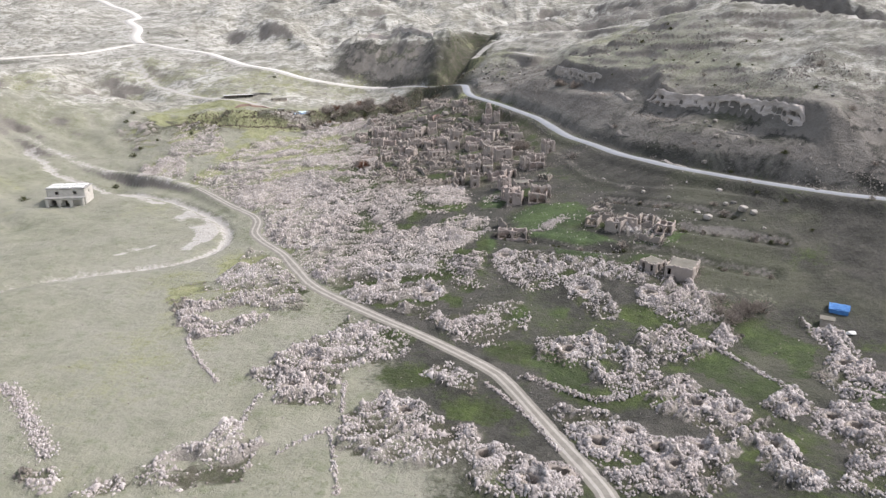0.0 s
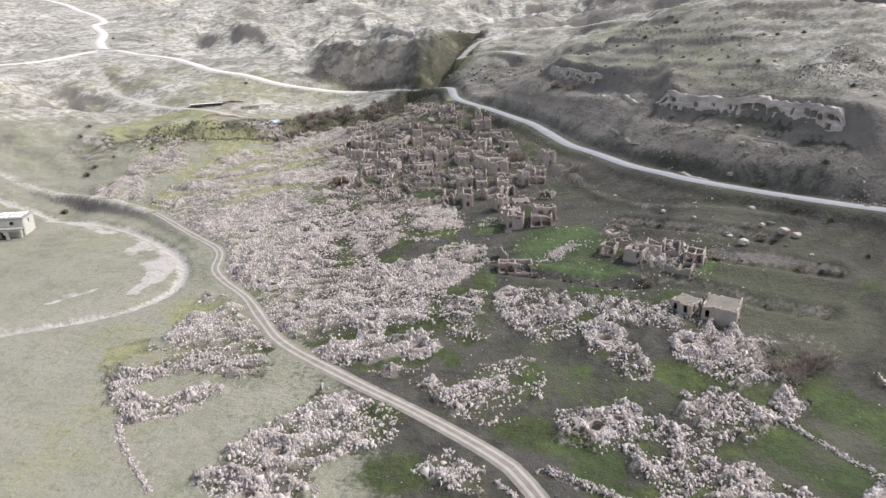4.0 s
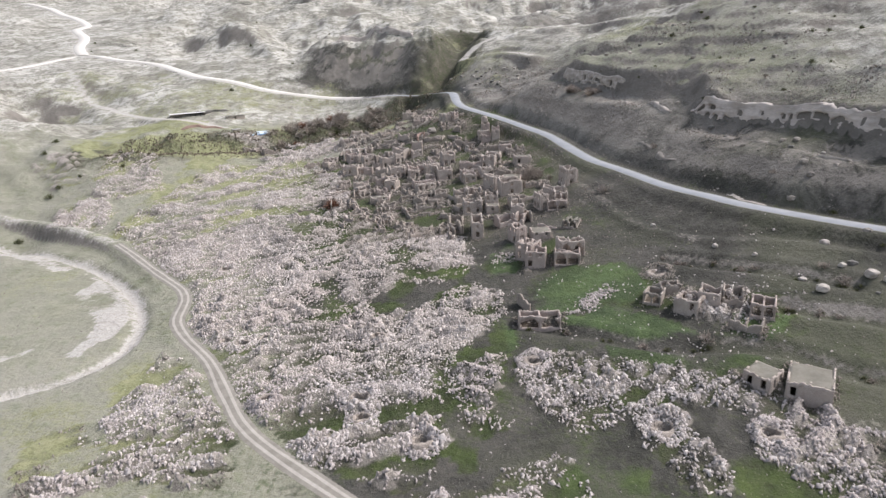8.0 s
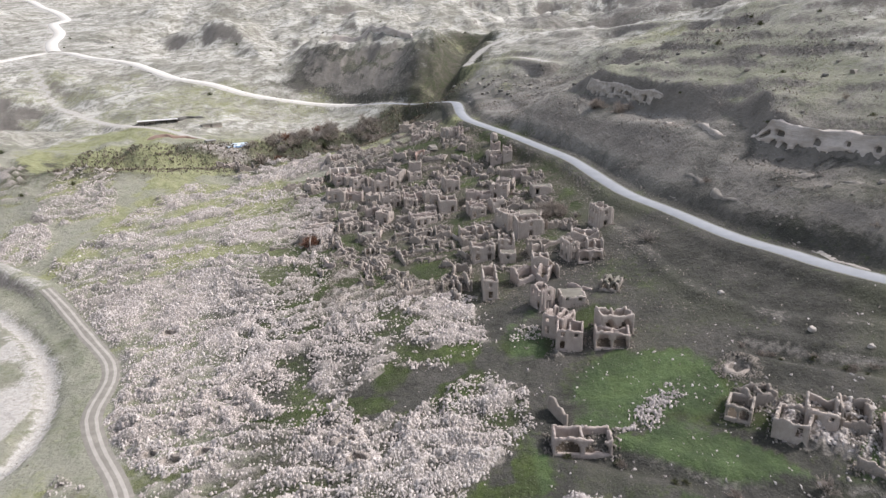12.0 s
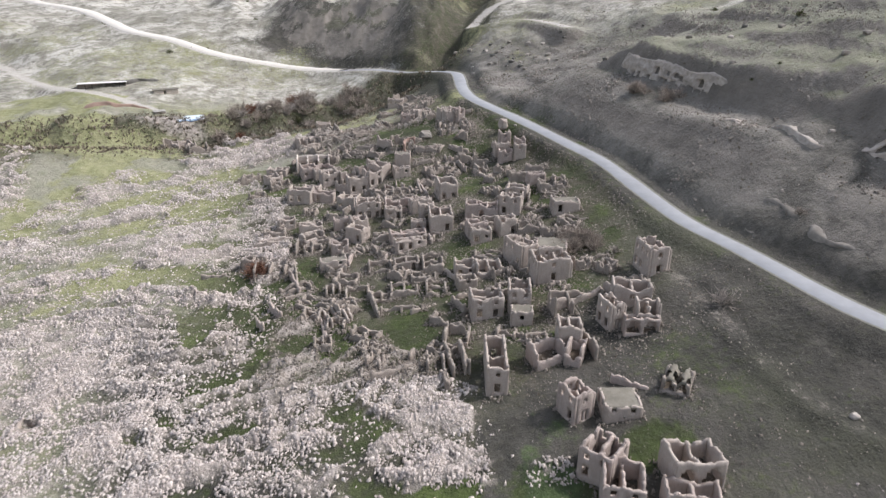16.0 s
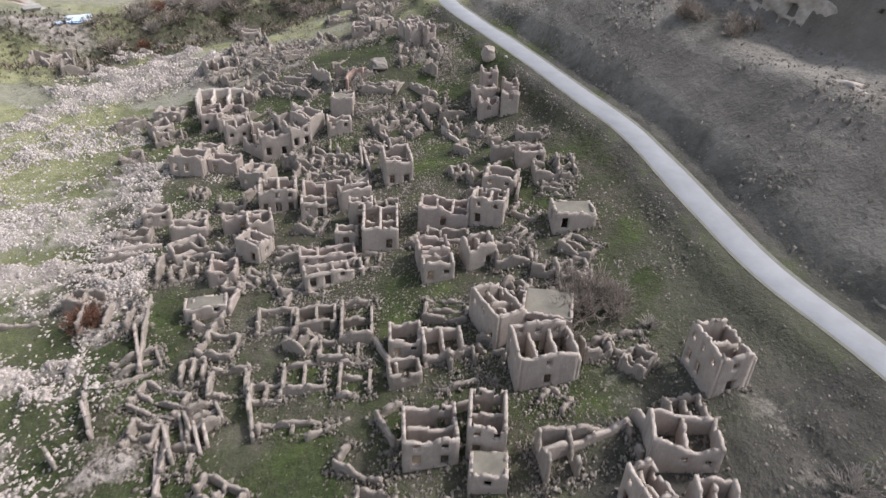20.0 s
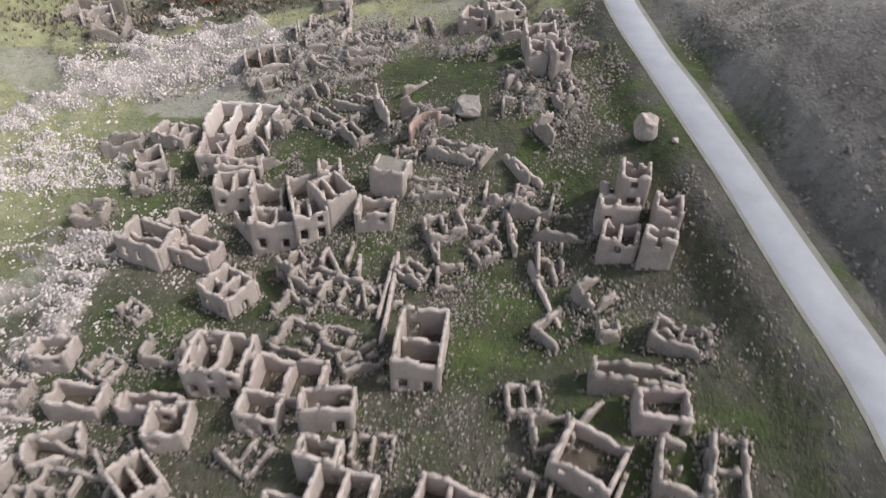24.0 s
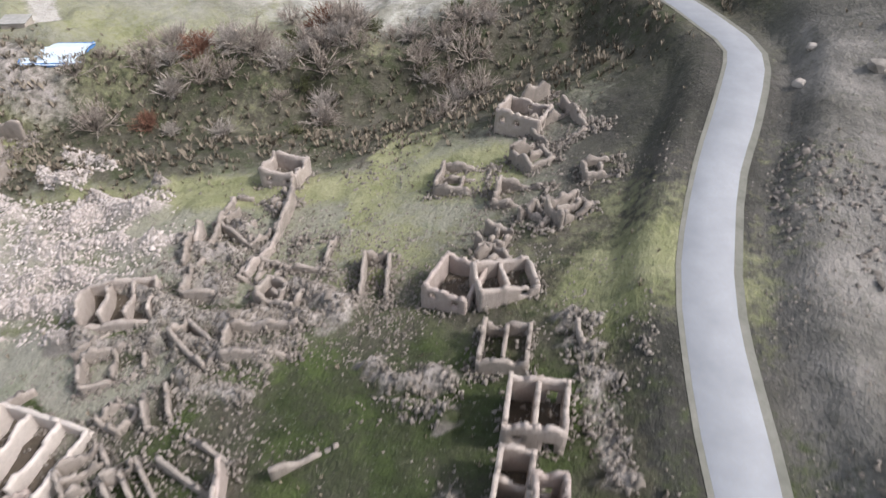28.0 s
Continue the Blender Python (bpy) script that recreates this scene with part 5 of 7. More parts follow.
ruin(-42.3, 428.6, 32, 8.6, 5.9, 3.0, 3, 1, "")
ruin(-36.8, 422.1, 43, 7.2, 4.5, 2.2, 2, 1, "low")
ruin(-27.9, 419.7, 48, 2.8, 4.9, 2.2, 1, 1, "low")
ruin(-11.8, 480.6, -2, 7.0, 5.5, 3.6, 1, 1, "win")
ruin(8.6, 429.7, 16, 5.3, 5.5, 4.2, 2, 1, "win")
ruin(12.8, 421.0, 22, 2.7, 5.6, 4.8, 1, 2, "win")
ruin(9.4, 422.4, 14, 3.0, 5.7, 4.4, 1, 2, "")
ruin(-5.6, 444.1, -1, 5.3, 6.3, 3.2, 1, 1, "")
ruin(-0.6, 445.5, 36, 6.5, 4.9, 3.2, 2, 1, "")
ruin(3.0, 436.8, 16, 4.9, 5.4, 2.8, 2, 1, "low")
ruin(-15.6, 443.3, 26, 3.3, 7.4, 2.4, 1, 1, "low")
ruin(-26.2, 445.2, 19, 5.1, 6.9, 2.2, 1, 1, "low")
ruin(-94.2, 444.7, 42, 7.0, 8.0, 3.2, 1, 2, "")
ruin(-49.3, 406.6, -4, 6.8, 4.9, 3.0, 3, 1, "")
ruin(-34.6, 435.7, 28, 5.5, 5.1, 2.0, 1, 1, "low")
ruin(-22.3, 430.1, 28, 7.8, 4.5, 1.8, 3, 1, "low")
ruin(-32.3, 398.9, 19, 7.2, 3.6, 3.2, 2, 1, "")
ruin(-14.5, 465.2, 12, 7.1, 6.0, 1.8, 2, 2, "low")
ruin(-5.1, 462.2, 8, 6.6, 3.9, 2.2, 1, 1, "low")
ruin(-97.4, 447.5, 20, 10.9, 10.8, 4.0, 2, 1, "low")
ruin(-87.3, 440.4, 22, 7.1, 7.6, 3.5, 1, 1, "low")
ruin(-7.8, 481.0, -42, 13.7, 7.4, 3.2, 2, 1, "low")
ruin(72.5, 190.0, -32, 8.2, 9.6, 3.4, 2, 1, "hut")
ruin(64.6, 193.2, -50, 5.6, 6.0, 3.0, 1, 1, "hut")
ruin(24.2, 223.3, -5, 10.0, 4.6, 3.4, 2, 1, "arch")
ruin(53.0, 226.0, -32, 4.3, 5.4, 2.8, 1, 1, "arch")
ruin(57.5, 228.9, 1, 5.2, 4.3, 2.2, 2, 1, "low")
ruin(59.7, 220.7, -36, 5.5, 6.8, 3.2, 1, 1, "")
ruin(65.0, 221.7, -28, 4.9, 6.8, 3.2, 1, 1, "")
ruin(70.1, 221.0, -24, 4.6, 6.3, 2.8, 1, 1, "")
ruin(74.8, 215.4, -28, 5.3, 7.0, 3.2, 2, 1, "arch")
ruin(69.6, 211.8, -33, 7.0, 7.4, 1.8, 2, 1, "low")


def lone_wall(ax, ay, bx, by, high):
    """A single standing piece of wall from a to b."""
    seed = int(ax * 31 + ay * 17) + 5000
    rng = random.Random(seed)
    length = max(1.6, math.hypot(bx - ax, by - ay))
    low = float(lie(np.array([ax, bx]), np.array([ay, by])).min())
    tall = high + abs(ground_at(ax, ay) - ground_at(bx, by)) * 0.5
    p1, p2 = rng.uniform(0, 6), rng.uniform(0, 6)

    def f(u):
        return max(0.2, 1 - 0.3 * abs(math.sin(2.6 * u + p1)) - 0.16 * abs(math.sin(8.3 * u + p2)))
    ob = tagged(new("wall_remnant", wall_mesh("wall_remnant", length, tall * 0.85, 0.42, f, [], rng.choice((WALL, WALL_WORN, WALL_WORN, WALL_PINK)), rng)),
                "standing piece of a broken stone wall among rubble", "ruined wall", "standing pieces of wall")
    ob.matrix_world = pose(ax, ay, low - 0.05, 0, 0, math.degrees(math.atan2(by - ay, bx - ax)))
    return ob


lone_wall(20.2, 233.7, 22.4, 227.9, 4.6)
lone_wall(2.6, 402.4, 7.7, 404.3, 2.5)
lone_wall(9.8, 402.1, 15.2, 397.8, 2.6)
lone_wall(9.3, 395.2, 14.7, 397.0, 2.4)
lone_wall(-15.6, 415.2, -10.2, 407.1, 4.4)
lone_wall(-9.5, 411.3, -4.8, 411.8, 4.4)
lone_wall(11.3, 393.9, 13.0, 389.2, 3.0)
lone_wall(-36.0, 454.6, -29.0, 435.4, 3.0)
lone_wall(-37.5, 436.4, -41.5, 446.8, 2.8)
lone_wall(-7.9, 485.4, -1.2, 478.0, 3.0)
lone_wall(26.8, 301.0, 37.5, 304.5, 4.0)
lone_wall(37.9, 306.1, 39.6, 299.1, 3.8)
lone_wall(7.6, 292.7, 9.1, 284.6, 4.0)
lone_wall(5.2, 291.3, 6.3, 284.2, 3.4)
lone_wall(-17.5, 333.5, -16.7, 339.7, 2.2)
lone_wall(-31.9, 350.2, -25.2, 350.2, 3.4)
lone_wall(-43.6, 350.3, -34.6, 352.8, 1.5)
lone_wall(-31.7, 330.6, -27.5, 321.1, 3.0)
lone_wall(-33.1, 314.8, -29.2, 308.5, 3.0)
lone_wall(-12.0, 319.6, -9.9, 311.8, 3.0)
lone_wall(-20.8, 310.5, -18.1, 305.3, 2.8)
lone_wall(-19.4, 312.6, -17.0, 307.2, 2.6)
lone_wall(-17.4, 311.8, -14.8, 306.2, 2.4)
lone_wall(-1.7, 307.6, 3.7, 310.5, 1.5)
lone_wall(-19.1, 326.5, -17.0, 339.4, 2.5)
lone_wall(-1.3, 385.3, 1.8, 370.1, 2.0)
lone_wall(16.2, 385.2, 21.4, 375.6, 2.0)
lone_wall(-6.2, 381.6, -1.7, 378.1, 1.6)
lone_wall(0.3, 374.1, -1.2, 385.2, 1.8)
lone_wall(18.1, 386.1, 19.9, 382.5, 2.4)
lone_wall(-11.0, 384.5, -5.6, 378.5, 2.0)
lone_wall(-15.6, 380.5, -12.9, 376.8, 3.6)
lone_wall(-11.1, 382.7, -11.4, 385.9, 2.6)
lone_wall(8.8, 395.3, 13.4, 397.3, 2.6)
lone_wall(11.4, 393.8, 13.4, 390.0, 2.4)
lone_wall(1.8, 388.8, 4.0, 385.6, 2.6)
lone_wall(-7.5, 383.0, -7.8, 386.5, 2.2)
lone_wall(-42.3, 445.3, -42.7, 450.0, 2.7)
lone_wall(-27.6, 388.2, -23.2, 385.4, 5.1)
lone_wall(-18.2, 382.3, -13.8, 379.7, 5.1)
lone_wall(22.9, 397.6, 24.1, 394.1, 4.0)
lone_wall(-40.0, 437.2, -43.0, 442.8, 4.0)
lone_wall(10.8, 394.7, 13.8, 395.8, 2.9)
lone_wall(9.0, 402.5, 13.3, 398.2, 3.2)
lone_wall(6.9, 403.9, 5.6, 400.8, 2.7)
lone_wall(11.8, 393.1, 14.0, 387.2, 2.7)
lone_wall(-15.9, 416.3, -10.5, 407.7, 4.8)
lone_wall(3.5, 387.7, 4.5, 384.6, 2.7)
lone_wall(-5.1, 381.2, -6.0, 384.4, 2.7)
lone_wall(7.4, 398.6, 7.8, 395.4, 2.4)
lone_wall(-33.4, 316.2, -30.1, 310.0, 3.5)
lone_wall(-11.9, 319.7, -8.7, 308.1, 2.7)
lone_wall(-20.7, 310.9, -18.5, 305.7, 2.7)
lone_wall(-18.1, 311.5, -16.7, 307.8, 3.2)
lone_wall(-15.7, 310.8, -14.4, 307.8, 2.9)
lone_wall(-34.0, 306.6, -32.2, 304.8, 3.2)
lone_wall(-53.2, 331.6, -47.2, 332.3, 1.6)
lone_wall(5.8, 323.5, 9.2, 317.1, 2.7)
lone_wall(-17.0, 339.6, -17.7, 333.1, 2.7)
lone_wall(-44.4, 348.4, -38.1, 350.4, 1.9)
lone_wall(25.0, 361.7, 27.5, 365.9, 2.7)
lone_wall(29.0, 352.5, 30.3, 358.3, 2.9)
lone_wall(-8.3, 283.8, -0.9, 286.7, 2.4)
lone_wall(-32.0, 338.6, -27.8, 320.9, 2.4)
lone_wall(-21.6, 310.8, -19.1, 301.4, 1.6)
lone_wall(4.5, 287.1, 5.3, 281.1, 2.7)
lone_wall(32.5, 277.5, 37.9, 274.2, 2.1)
lone_wall(-20.7, 311.4, -18.7, 300.4, 1.6)
lone_wall(-39.4, 459.9, -33.7, 447.2, 3.7)
lone_wall(-32.0, 444.6, -31.4, 438.3, 3.2)
lone_wall(-40.5, 439.5, -43.2, 444.3, 3.7)
lone_wall(-43.0, 447.4, -44.1, 451.8, 2.0)
lone_wall(-44.4, 452.2, -42.0, 452.9, 1.6)
lone_wall(7.9, 292.6, 8.4, 284.5, 4.3)
lone_wall(30.5, 291.5, 31.5, 283.9, 4.3)
lone_wall(3.8, 285.1, 5.0, 281.1, 3.2)
lone_wall(4.9, 294.1, 5.8, 288.8, 2.9)
lone_wall(-42.8, 421.1, -40.8, 425.3, 2.4)
lone_wall(-11.0, 417.3, -6.8, 422.2, 2.1)
lone_wall(8.4, 440.9, 9.8, 438.3, 2.7)
lone_wall(-45.6, 413.4, -43.7, 416.4, 2.7)


def apse(x, y, reach, start, end, high):
    """A curved piece of reddish wall, all that is left of a round room."""
    rng = random.Random(9)
    n, thick = 22, 0.5
    base = ground_at(x, y)
    top = [high * (1 - 0.55 * k / n) + rng.uniform(-0.15, 0.1) for k in range(n + 1)]
    verts, faces = [], []
    for k in range(n + 1):
        a = radians(start + (end - start) * k / n)
        for r in (reach, reach + thick):
            for z in (-1.5, top[k] * 0.5, top[k]):
                q = r + rng.uniform(-0.05, 0.05)
                verts.append((q * math.cos(a), q * math.sin(a), z))
    for k in range(n):
        a, b = 6 * k, 6 * k + 6
        for p, q in ((0, 1), (1, 2)):
            faces.append((a + p, a + q, b + q, b + p))
            faces.append((a + 3 + p, b + 3 + p, b + 3 + q, a + 3 + q))
        faces.append((a + 2, a + 5, b + 5, b + 2))
    for a, flip in ((0, 1), (6 * n, -1)):
        for p in (0, 1):
            faces.append(((a + p, a + 3 + p, a + 4 + p, a + 1 + p))[::flip])
    ob = new("curved_wall", shell("curved_wall", verts, faces, RED_WALL))
    ob.location = (x, y, base)
    return tagged(ob, "curved reddish wall of a fallen round room", "ruined wall")


apse(-3.6, 406.3, 2.3, 60, 215, 3.4)


def scatter_low_ruins():
    """Low remains of houses that fill the ground between the standing ones."""
    rng = random.Random(12)
    made = 0
    for _ in range(9000):
        if made == 95:
            break
        x, y = rng.uniform(-46, 44), rng.uniform(285, 475)
        mid = 4 - 0.10 * (y - 370)
        if ((x - mid) / 40) ** 4 + ((y - 380) / 95) ** 4 > 1:
            continue
        wide, deep = rng.uniform(3.2, 7.5), rng.uniform(2.8, 5.0)
        if any(math.hypot(x - h[0], y - h[1]) < 0.42 * (max(h[3], h[4]) + max(wide, deep)) for h in HOUSES):
            continue
        if float(near_line(np.array([x]), np.array([y]), MAIN_ROAD, 30)[0][0]) < 13:
            continue
        if any(math.hypot((x - gx) / gr, (y - gy) / gr) < 1 for gx, gy, gr in ((13, 372, 8), (10, 331, 6), (-27, 330, 7), (0, 300, 7), (3, 437, 8), (-6, 424, 12), (-16, 402, 6), (10, 376, 10), (-20, 460, 16), (37, 326, 7))):
            continue
        ruin(x, y, -12 + rng.gauss(0, 24), wide, deep, rng.uniform(1.2, 2.6), rng.choice((1, 2, 2)), rng.choice((1, 1, 2)), "low")
        made += 1


scatter_low_ruins()


# ---- fields of fallen stone ----


def scatter_rubble():
    g = np.random.default_rng(4)
    cell = 0.7
    x, y = (q.ravel() for q in np.meshgrid(np.arange(-165, 105, cell), np.arange(88, 470, cell)))
    cover, _, ridge = rubble_cover(x, y)
    thin = np.clip(0.75 + 0.8 * rugged(x, y, 11, 52, 3), 0.3, 1)
    chance = 0.95 * cover * np.clip(0.2 * (1 - grass_strips(x, y)) - 0.16 * np.clip((232 - y) / 35, 0, 1) + 0.75 * ridge, 0, 1.0) * thin
    # the village's own scree, thinner
    vil = np.exp(-((x - 4 + 0.10 * (y - 370)) / 44) ** 4 - ((y - 375) / 95) ** 4)
    patch = np.clip(0.45 + 1.0 * rugged(x, y, 10, 51, 3), 0, 1)
    chance = np.maximum(chance, 0.3 * vil * np.clip(0.15 + 1.3 * rugged(x, y, 9, 51, 4), 0, 1) ** 2)
    chance = np.maximum(chance, 0.0015 * (x < road_x(y) - 6))
    d, _ = near_line(x, y, FIELD_TRACK, 9)
    chance *= d > 2.6
    d, _ = near_line(x, y, MAIN_ROAD, 9)
    chance *= d > 5.0
    for px, py, reach in PITS:
        d = np.hypot(x - px, y - py)
        chance = np.where(d < reach + 0.2, 0.0, np.where(d < reach + 2.6, np.maximum(chance, 0.9), chance))
    many = g.poisson(19.0 * cell * cell * chance)
    x, y, cover = np.repeat(x, many), np.repeat(y, many), np.repeat(cover, many)
    x, y = x + g.uniform(-0.6, 0.6, len(x)) * cell, y + g.uniform(-0.6, 0.6, len(y)) * cell
    z = lie(x, y)
    size = np.clip(g.lognormal(-1.12, 0.33, len(x)), 0.18, 0.9)
    size = np.where(cover > 0.5, size * (1.0 + 0.3 * np.clip((215 - y) / 50, 0, 1) - 0.05 * np.clip((y - 270) / 60, 0, 1)), size * 0.72)
    cell = 15.0
    cx, cy = np.floor(x / cell).astype(int), np.floor(y / cell).astype(int)
    cv = cover
    key = cx * 1000 + cy
    order = np.argsort(key, kind="stable")
    bounds = np.nonzero(np.diff(key[order]))[0] + 1
    loose = []
    for idx in np.split(order, bounds):
        if len(idx) < 110:
            loose.append(idx)
            continue
        mx, my = float(x[idx].mean()), float(y[idx].mean())
        mz = float(z[idx].min())
        p = np.stack([x[idx] - mx, y[idx] - my, z[idx] - mz + 0.03], 1)
        dense = cv[idx].mean() > 0.5 and not (my > 285 and abs(mx - 4 + 0.1 * (my - 370)) < 40)
        # heaps from y 212 on take the haze-brightened stone colour
        ob = new("rubble_heap", stones_mesh("rubble_heap", p, size[idx], (RUBBLE if my < 212 else RUBBLE_MID) if dense else RUBBLE_TAN, int(key[idx[0]]) + 900000))
        ob.location = (mx, my, mz)
        tagged(ob, "heaps of pale fallen building stones from collapsed houses" if dense else "scattered pale stones on grass between ruined walls", "rubble", kind="stuff")
    idx = np.concatenate(loose)
    p = np.stack([x[idx], y[idx], z[idx] + 0.06], 1)
    tagged(new("loose_stones", stones_mesh("loose_stones", p, size[idx] * 0.9, RUBBLE_TAN, 77)), "single pale stones lying about on the grass", "stones", kind="stuff")

    # fine broken stone among the houses
    n = 420000
    x, y = g.uniform(-62, 62, n), g.uniform(272, 478, n)
    vil = np.exp(-((x - 4 + 0.10 * (y - 370)) / 46) ** 4 - ((y - 378) / 98) ** 4)
    patch = np.clip(0.5 + 1.1 * rugged(x, y, 7, 57, 4), 0, 1)
    d, _ = near_line(x, y, MAIN_ROAD, 9)
    k = (g.uniform(0, 1, n) < 0.2 * vil * patch ** 4) & (d > 5)
    x, y = x[k], y[k]
    m = len(x)
    s = g.uniform(0.09, 0.24, m)
    z = lie(x, y)
    a = g.uniform(0, 6.283, m)
    v = []
    for q in range(3):
        b = a + q * 2.094 + g.uniform(-0.4, 0.4, m)
        v.append(np.stack([x + s * np.cos(b), y + s * np.sin(b), z - 0.02], 1))
    v.append(np.stack([x + g.normal(0, 0.06, m), y + g.normal(0, 0.06, m), z + s * g.uniform(0.6, 1.4, m)], 1))
    v = np.stack(v, 1).reshape(-1, 3)
    f = np.array([(0, 1, 3), (1, 2, 3), (2, 0, 3)])[None] + 4 * np.arange(m)[:, None, None]
    tagged(new("stone_debris", shell("stone_debris", v, f.reshape(-1, 3), RUBBLE_TAN)), "fine broken stone strewn between the ruined houses", "debris", kind="stuff")


scatter_rubble()


def chamber(x, y, reach):
    """The stone ring of a sunken room whose vault has fallen in."""
    seed = int(x * 13 + y * 7)
    rng = random.Random(seed)
    n, thick = 22, 0.55
    base = ground_at(x, y)
    rim = float(lie(x + (reach + 0.9) * np.cos(np.arange(8) * 0.785), y + (reach + 0.9) * np.sin(np.arange(8) * 0.785)).mean())
    sq = rng.uniform(0.1, 0.35)
    rows = []
    for r, hgt in ((reach * 0.95, base - 0.3), (reach * 0.9, rim - 0.25), (reach * 0.95, rim + 0.02), (reach + thick, rim - 0.1), (reach + thick + 0.35, rim - 1.0)):
        for k in range(n):
            a = 2 * math.pi * k / n
            q = r * (1 + sq * math.sin(2 * a) ** 2) * (1 + rng.uniform(-0.14, 0.14))
            rows.append((q * 1.15 * math.cos(a), q * 0.9 * math.sin(a), hgt - base + (rng.uniform(-0.3, 0.2) if hgt > rim - 0.5 else 0)))
    faces = [(a * n + k, (a + 1) * n + k, (a + 1) * n + (k + 1) % n, a * n + (k + 1) % n) for a in range(4) for k in range(n)]
    ob = new("sunken_room", shell("sunken_room", rows, faces, WALL_WORN))
    ob.matrix_world = pose(x, y, base, 0, 0, rng.uniform(-40, 40))
    tagged(ob, "sunken stone room with a fallen vault among rubble", "ruined room", "sunken rooms in the rubble field")


for pit in PITS:
    chamber(*pit)


# ---- shrubs ----


def twig_mesh(name, material, seed, n, tall, wide, flat=0.0):
    """A bare bush: forked twigs, each a thin three-sided stick, spreading from the ground."""
    g = np.random.default_rng(seed)
    verts, faces = [], []

    def stick(a, b, r):
        d = b - a
        d = d / (np.linalg.norm(d) + 1e-9)
        s = np.cross(d, (0.3, 0.5, 0.8))
        s /= np.linalg.norm(s) + 1e-9
        t = np.cross(d, s)
        k = len(verts)
        for q, rr in ((a, r), (b, r * 0.45)):
            for m in range(3):
                an = m * 2.094
                verts.append(q + rr * (math.cos(an) * s + math.sin(an) * t))
        for m in range(3):
            faces.append((k + m, k + (m + 1) % 3, k + 3 + (m + 1) % 3, k + 3 + m))

    for _ in range(n):
        an, lean = g.uniform(0, 6.283), g.uniform(0.05, 1.0) ** 0.7
        d = np.array((math.cos(an) * lean * wide, math.sin(an) * lean * wide, tall * (1.05 - 0.55 * lean * lean) * g.uniform(0.6, 1.05)))
        base = np.array((d[0] * 0.12, d[1] * 0.12, -0.1))
        mid = base + d * 0.5 + g.normal(0, 0.09 * wide, 3) * (1, 1, 0.4)
        stick(base, mid, 0.055)
        for _ in range(3):
            tip = mid + d * g.uniform(0.3, 0.6) + g.normal(0, 0.22 * wide, 3) * (1, 1, 0.7)
            stick(mid, tip, 0.045)
            for _ in range(2):
                stick(mid + (tip - mid) * g.uniform(0.3, 0.9), tip + g.normal(0, 0.17 * wide, 3), 0.035)
    v = np.array(verts)
    v[:, 2] = np.maximum(v[:, 2], -0.15)
    return shell(name, v, faces, material)


def stem_mesh(name, seed, tall):
    rng = random.Random(seed)
    bm = bmesh.new()
    for k in range(4):
        a = k * 1.57 + rng.uniform(-0.4, 0.4)
        m = Matrix.Translation((0.12 * math.cos(a), 0.12 * math.sin(a), tall * 0.2 - 0.1)) @ Matrix.Rotation(0.35, 4, Vector((-math.sin(a), math.cos(a), 0)))
        bmesh.ops.create_cone(bm, cap_ends=True, segments=6, radius1=0.11, radius2=0.05, depth=tall * 0.45, matrix=m)
    me = bpy.data.meshes.new(name)
    bm.to_mesh(me)
    bm.free()
    me.materials.append(DARK_WOOD)
    return me


def bush_kind(label, material, seed, n, tall, wide):
    ob = tagged(new("shrub"), label, "shrub", "shrubs on the slopes and banks")
    part("crown", twig_mesh("crown", material, seed, int(n * 0.55), tall, wide), None, ob)
    part("stem", stem_mesh("stem", seed, tall), None, ob)
    return ob


BUSHES = {"brown": [bush_kind("bare brown leafless shrub on the bank", TWIG, k, 46, 2.4 + 0.3 * k, 1.9 + 0.15 * k) for k in range(3)],
          "pale": [bush_kind("pale grey leafless shrub on the slope", TWIG_PALE, 10 + k, 60, 2.5, 1.7) for k in range(2)],
          "red": [bush_kind("reddish-brown dense dry shrub beside ruined walls", TWIG_RED, 20, 90, 2.8, 2.2)],
          "green": [bush_kind("low dark green shrub on the hillside", TWIG_GREEN, 30 + k, 50, 1.5, 1.3) for k in range(2)]}
USED = set()


def bush(kind, x, y, size=1.0, seed=0):
    rng = random.Random(int(x * 7 + y * 13) + seed)
    src = rng.choice(BUSHES[kind])
    z = ground_at(x, y) - 0.05
    m = pose(x, y, z, 0, 0, rng.uniform(0, 360))
    s = size * rng.uniform(0.85, 1.15)
    if src.name not in USED:
        USED.add(src.name)
        src.scale = (s, s, s * rng.uniform(0.85, 1.1))
        src.matrix_basis = m @ Matrix.Diagonal((*src.scale, 1))
        return src
    ob = copy_thing(src, m)
    ob.scale = (s, s, s * rng.uniform(0.85, 1.1))
    return ob


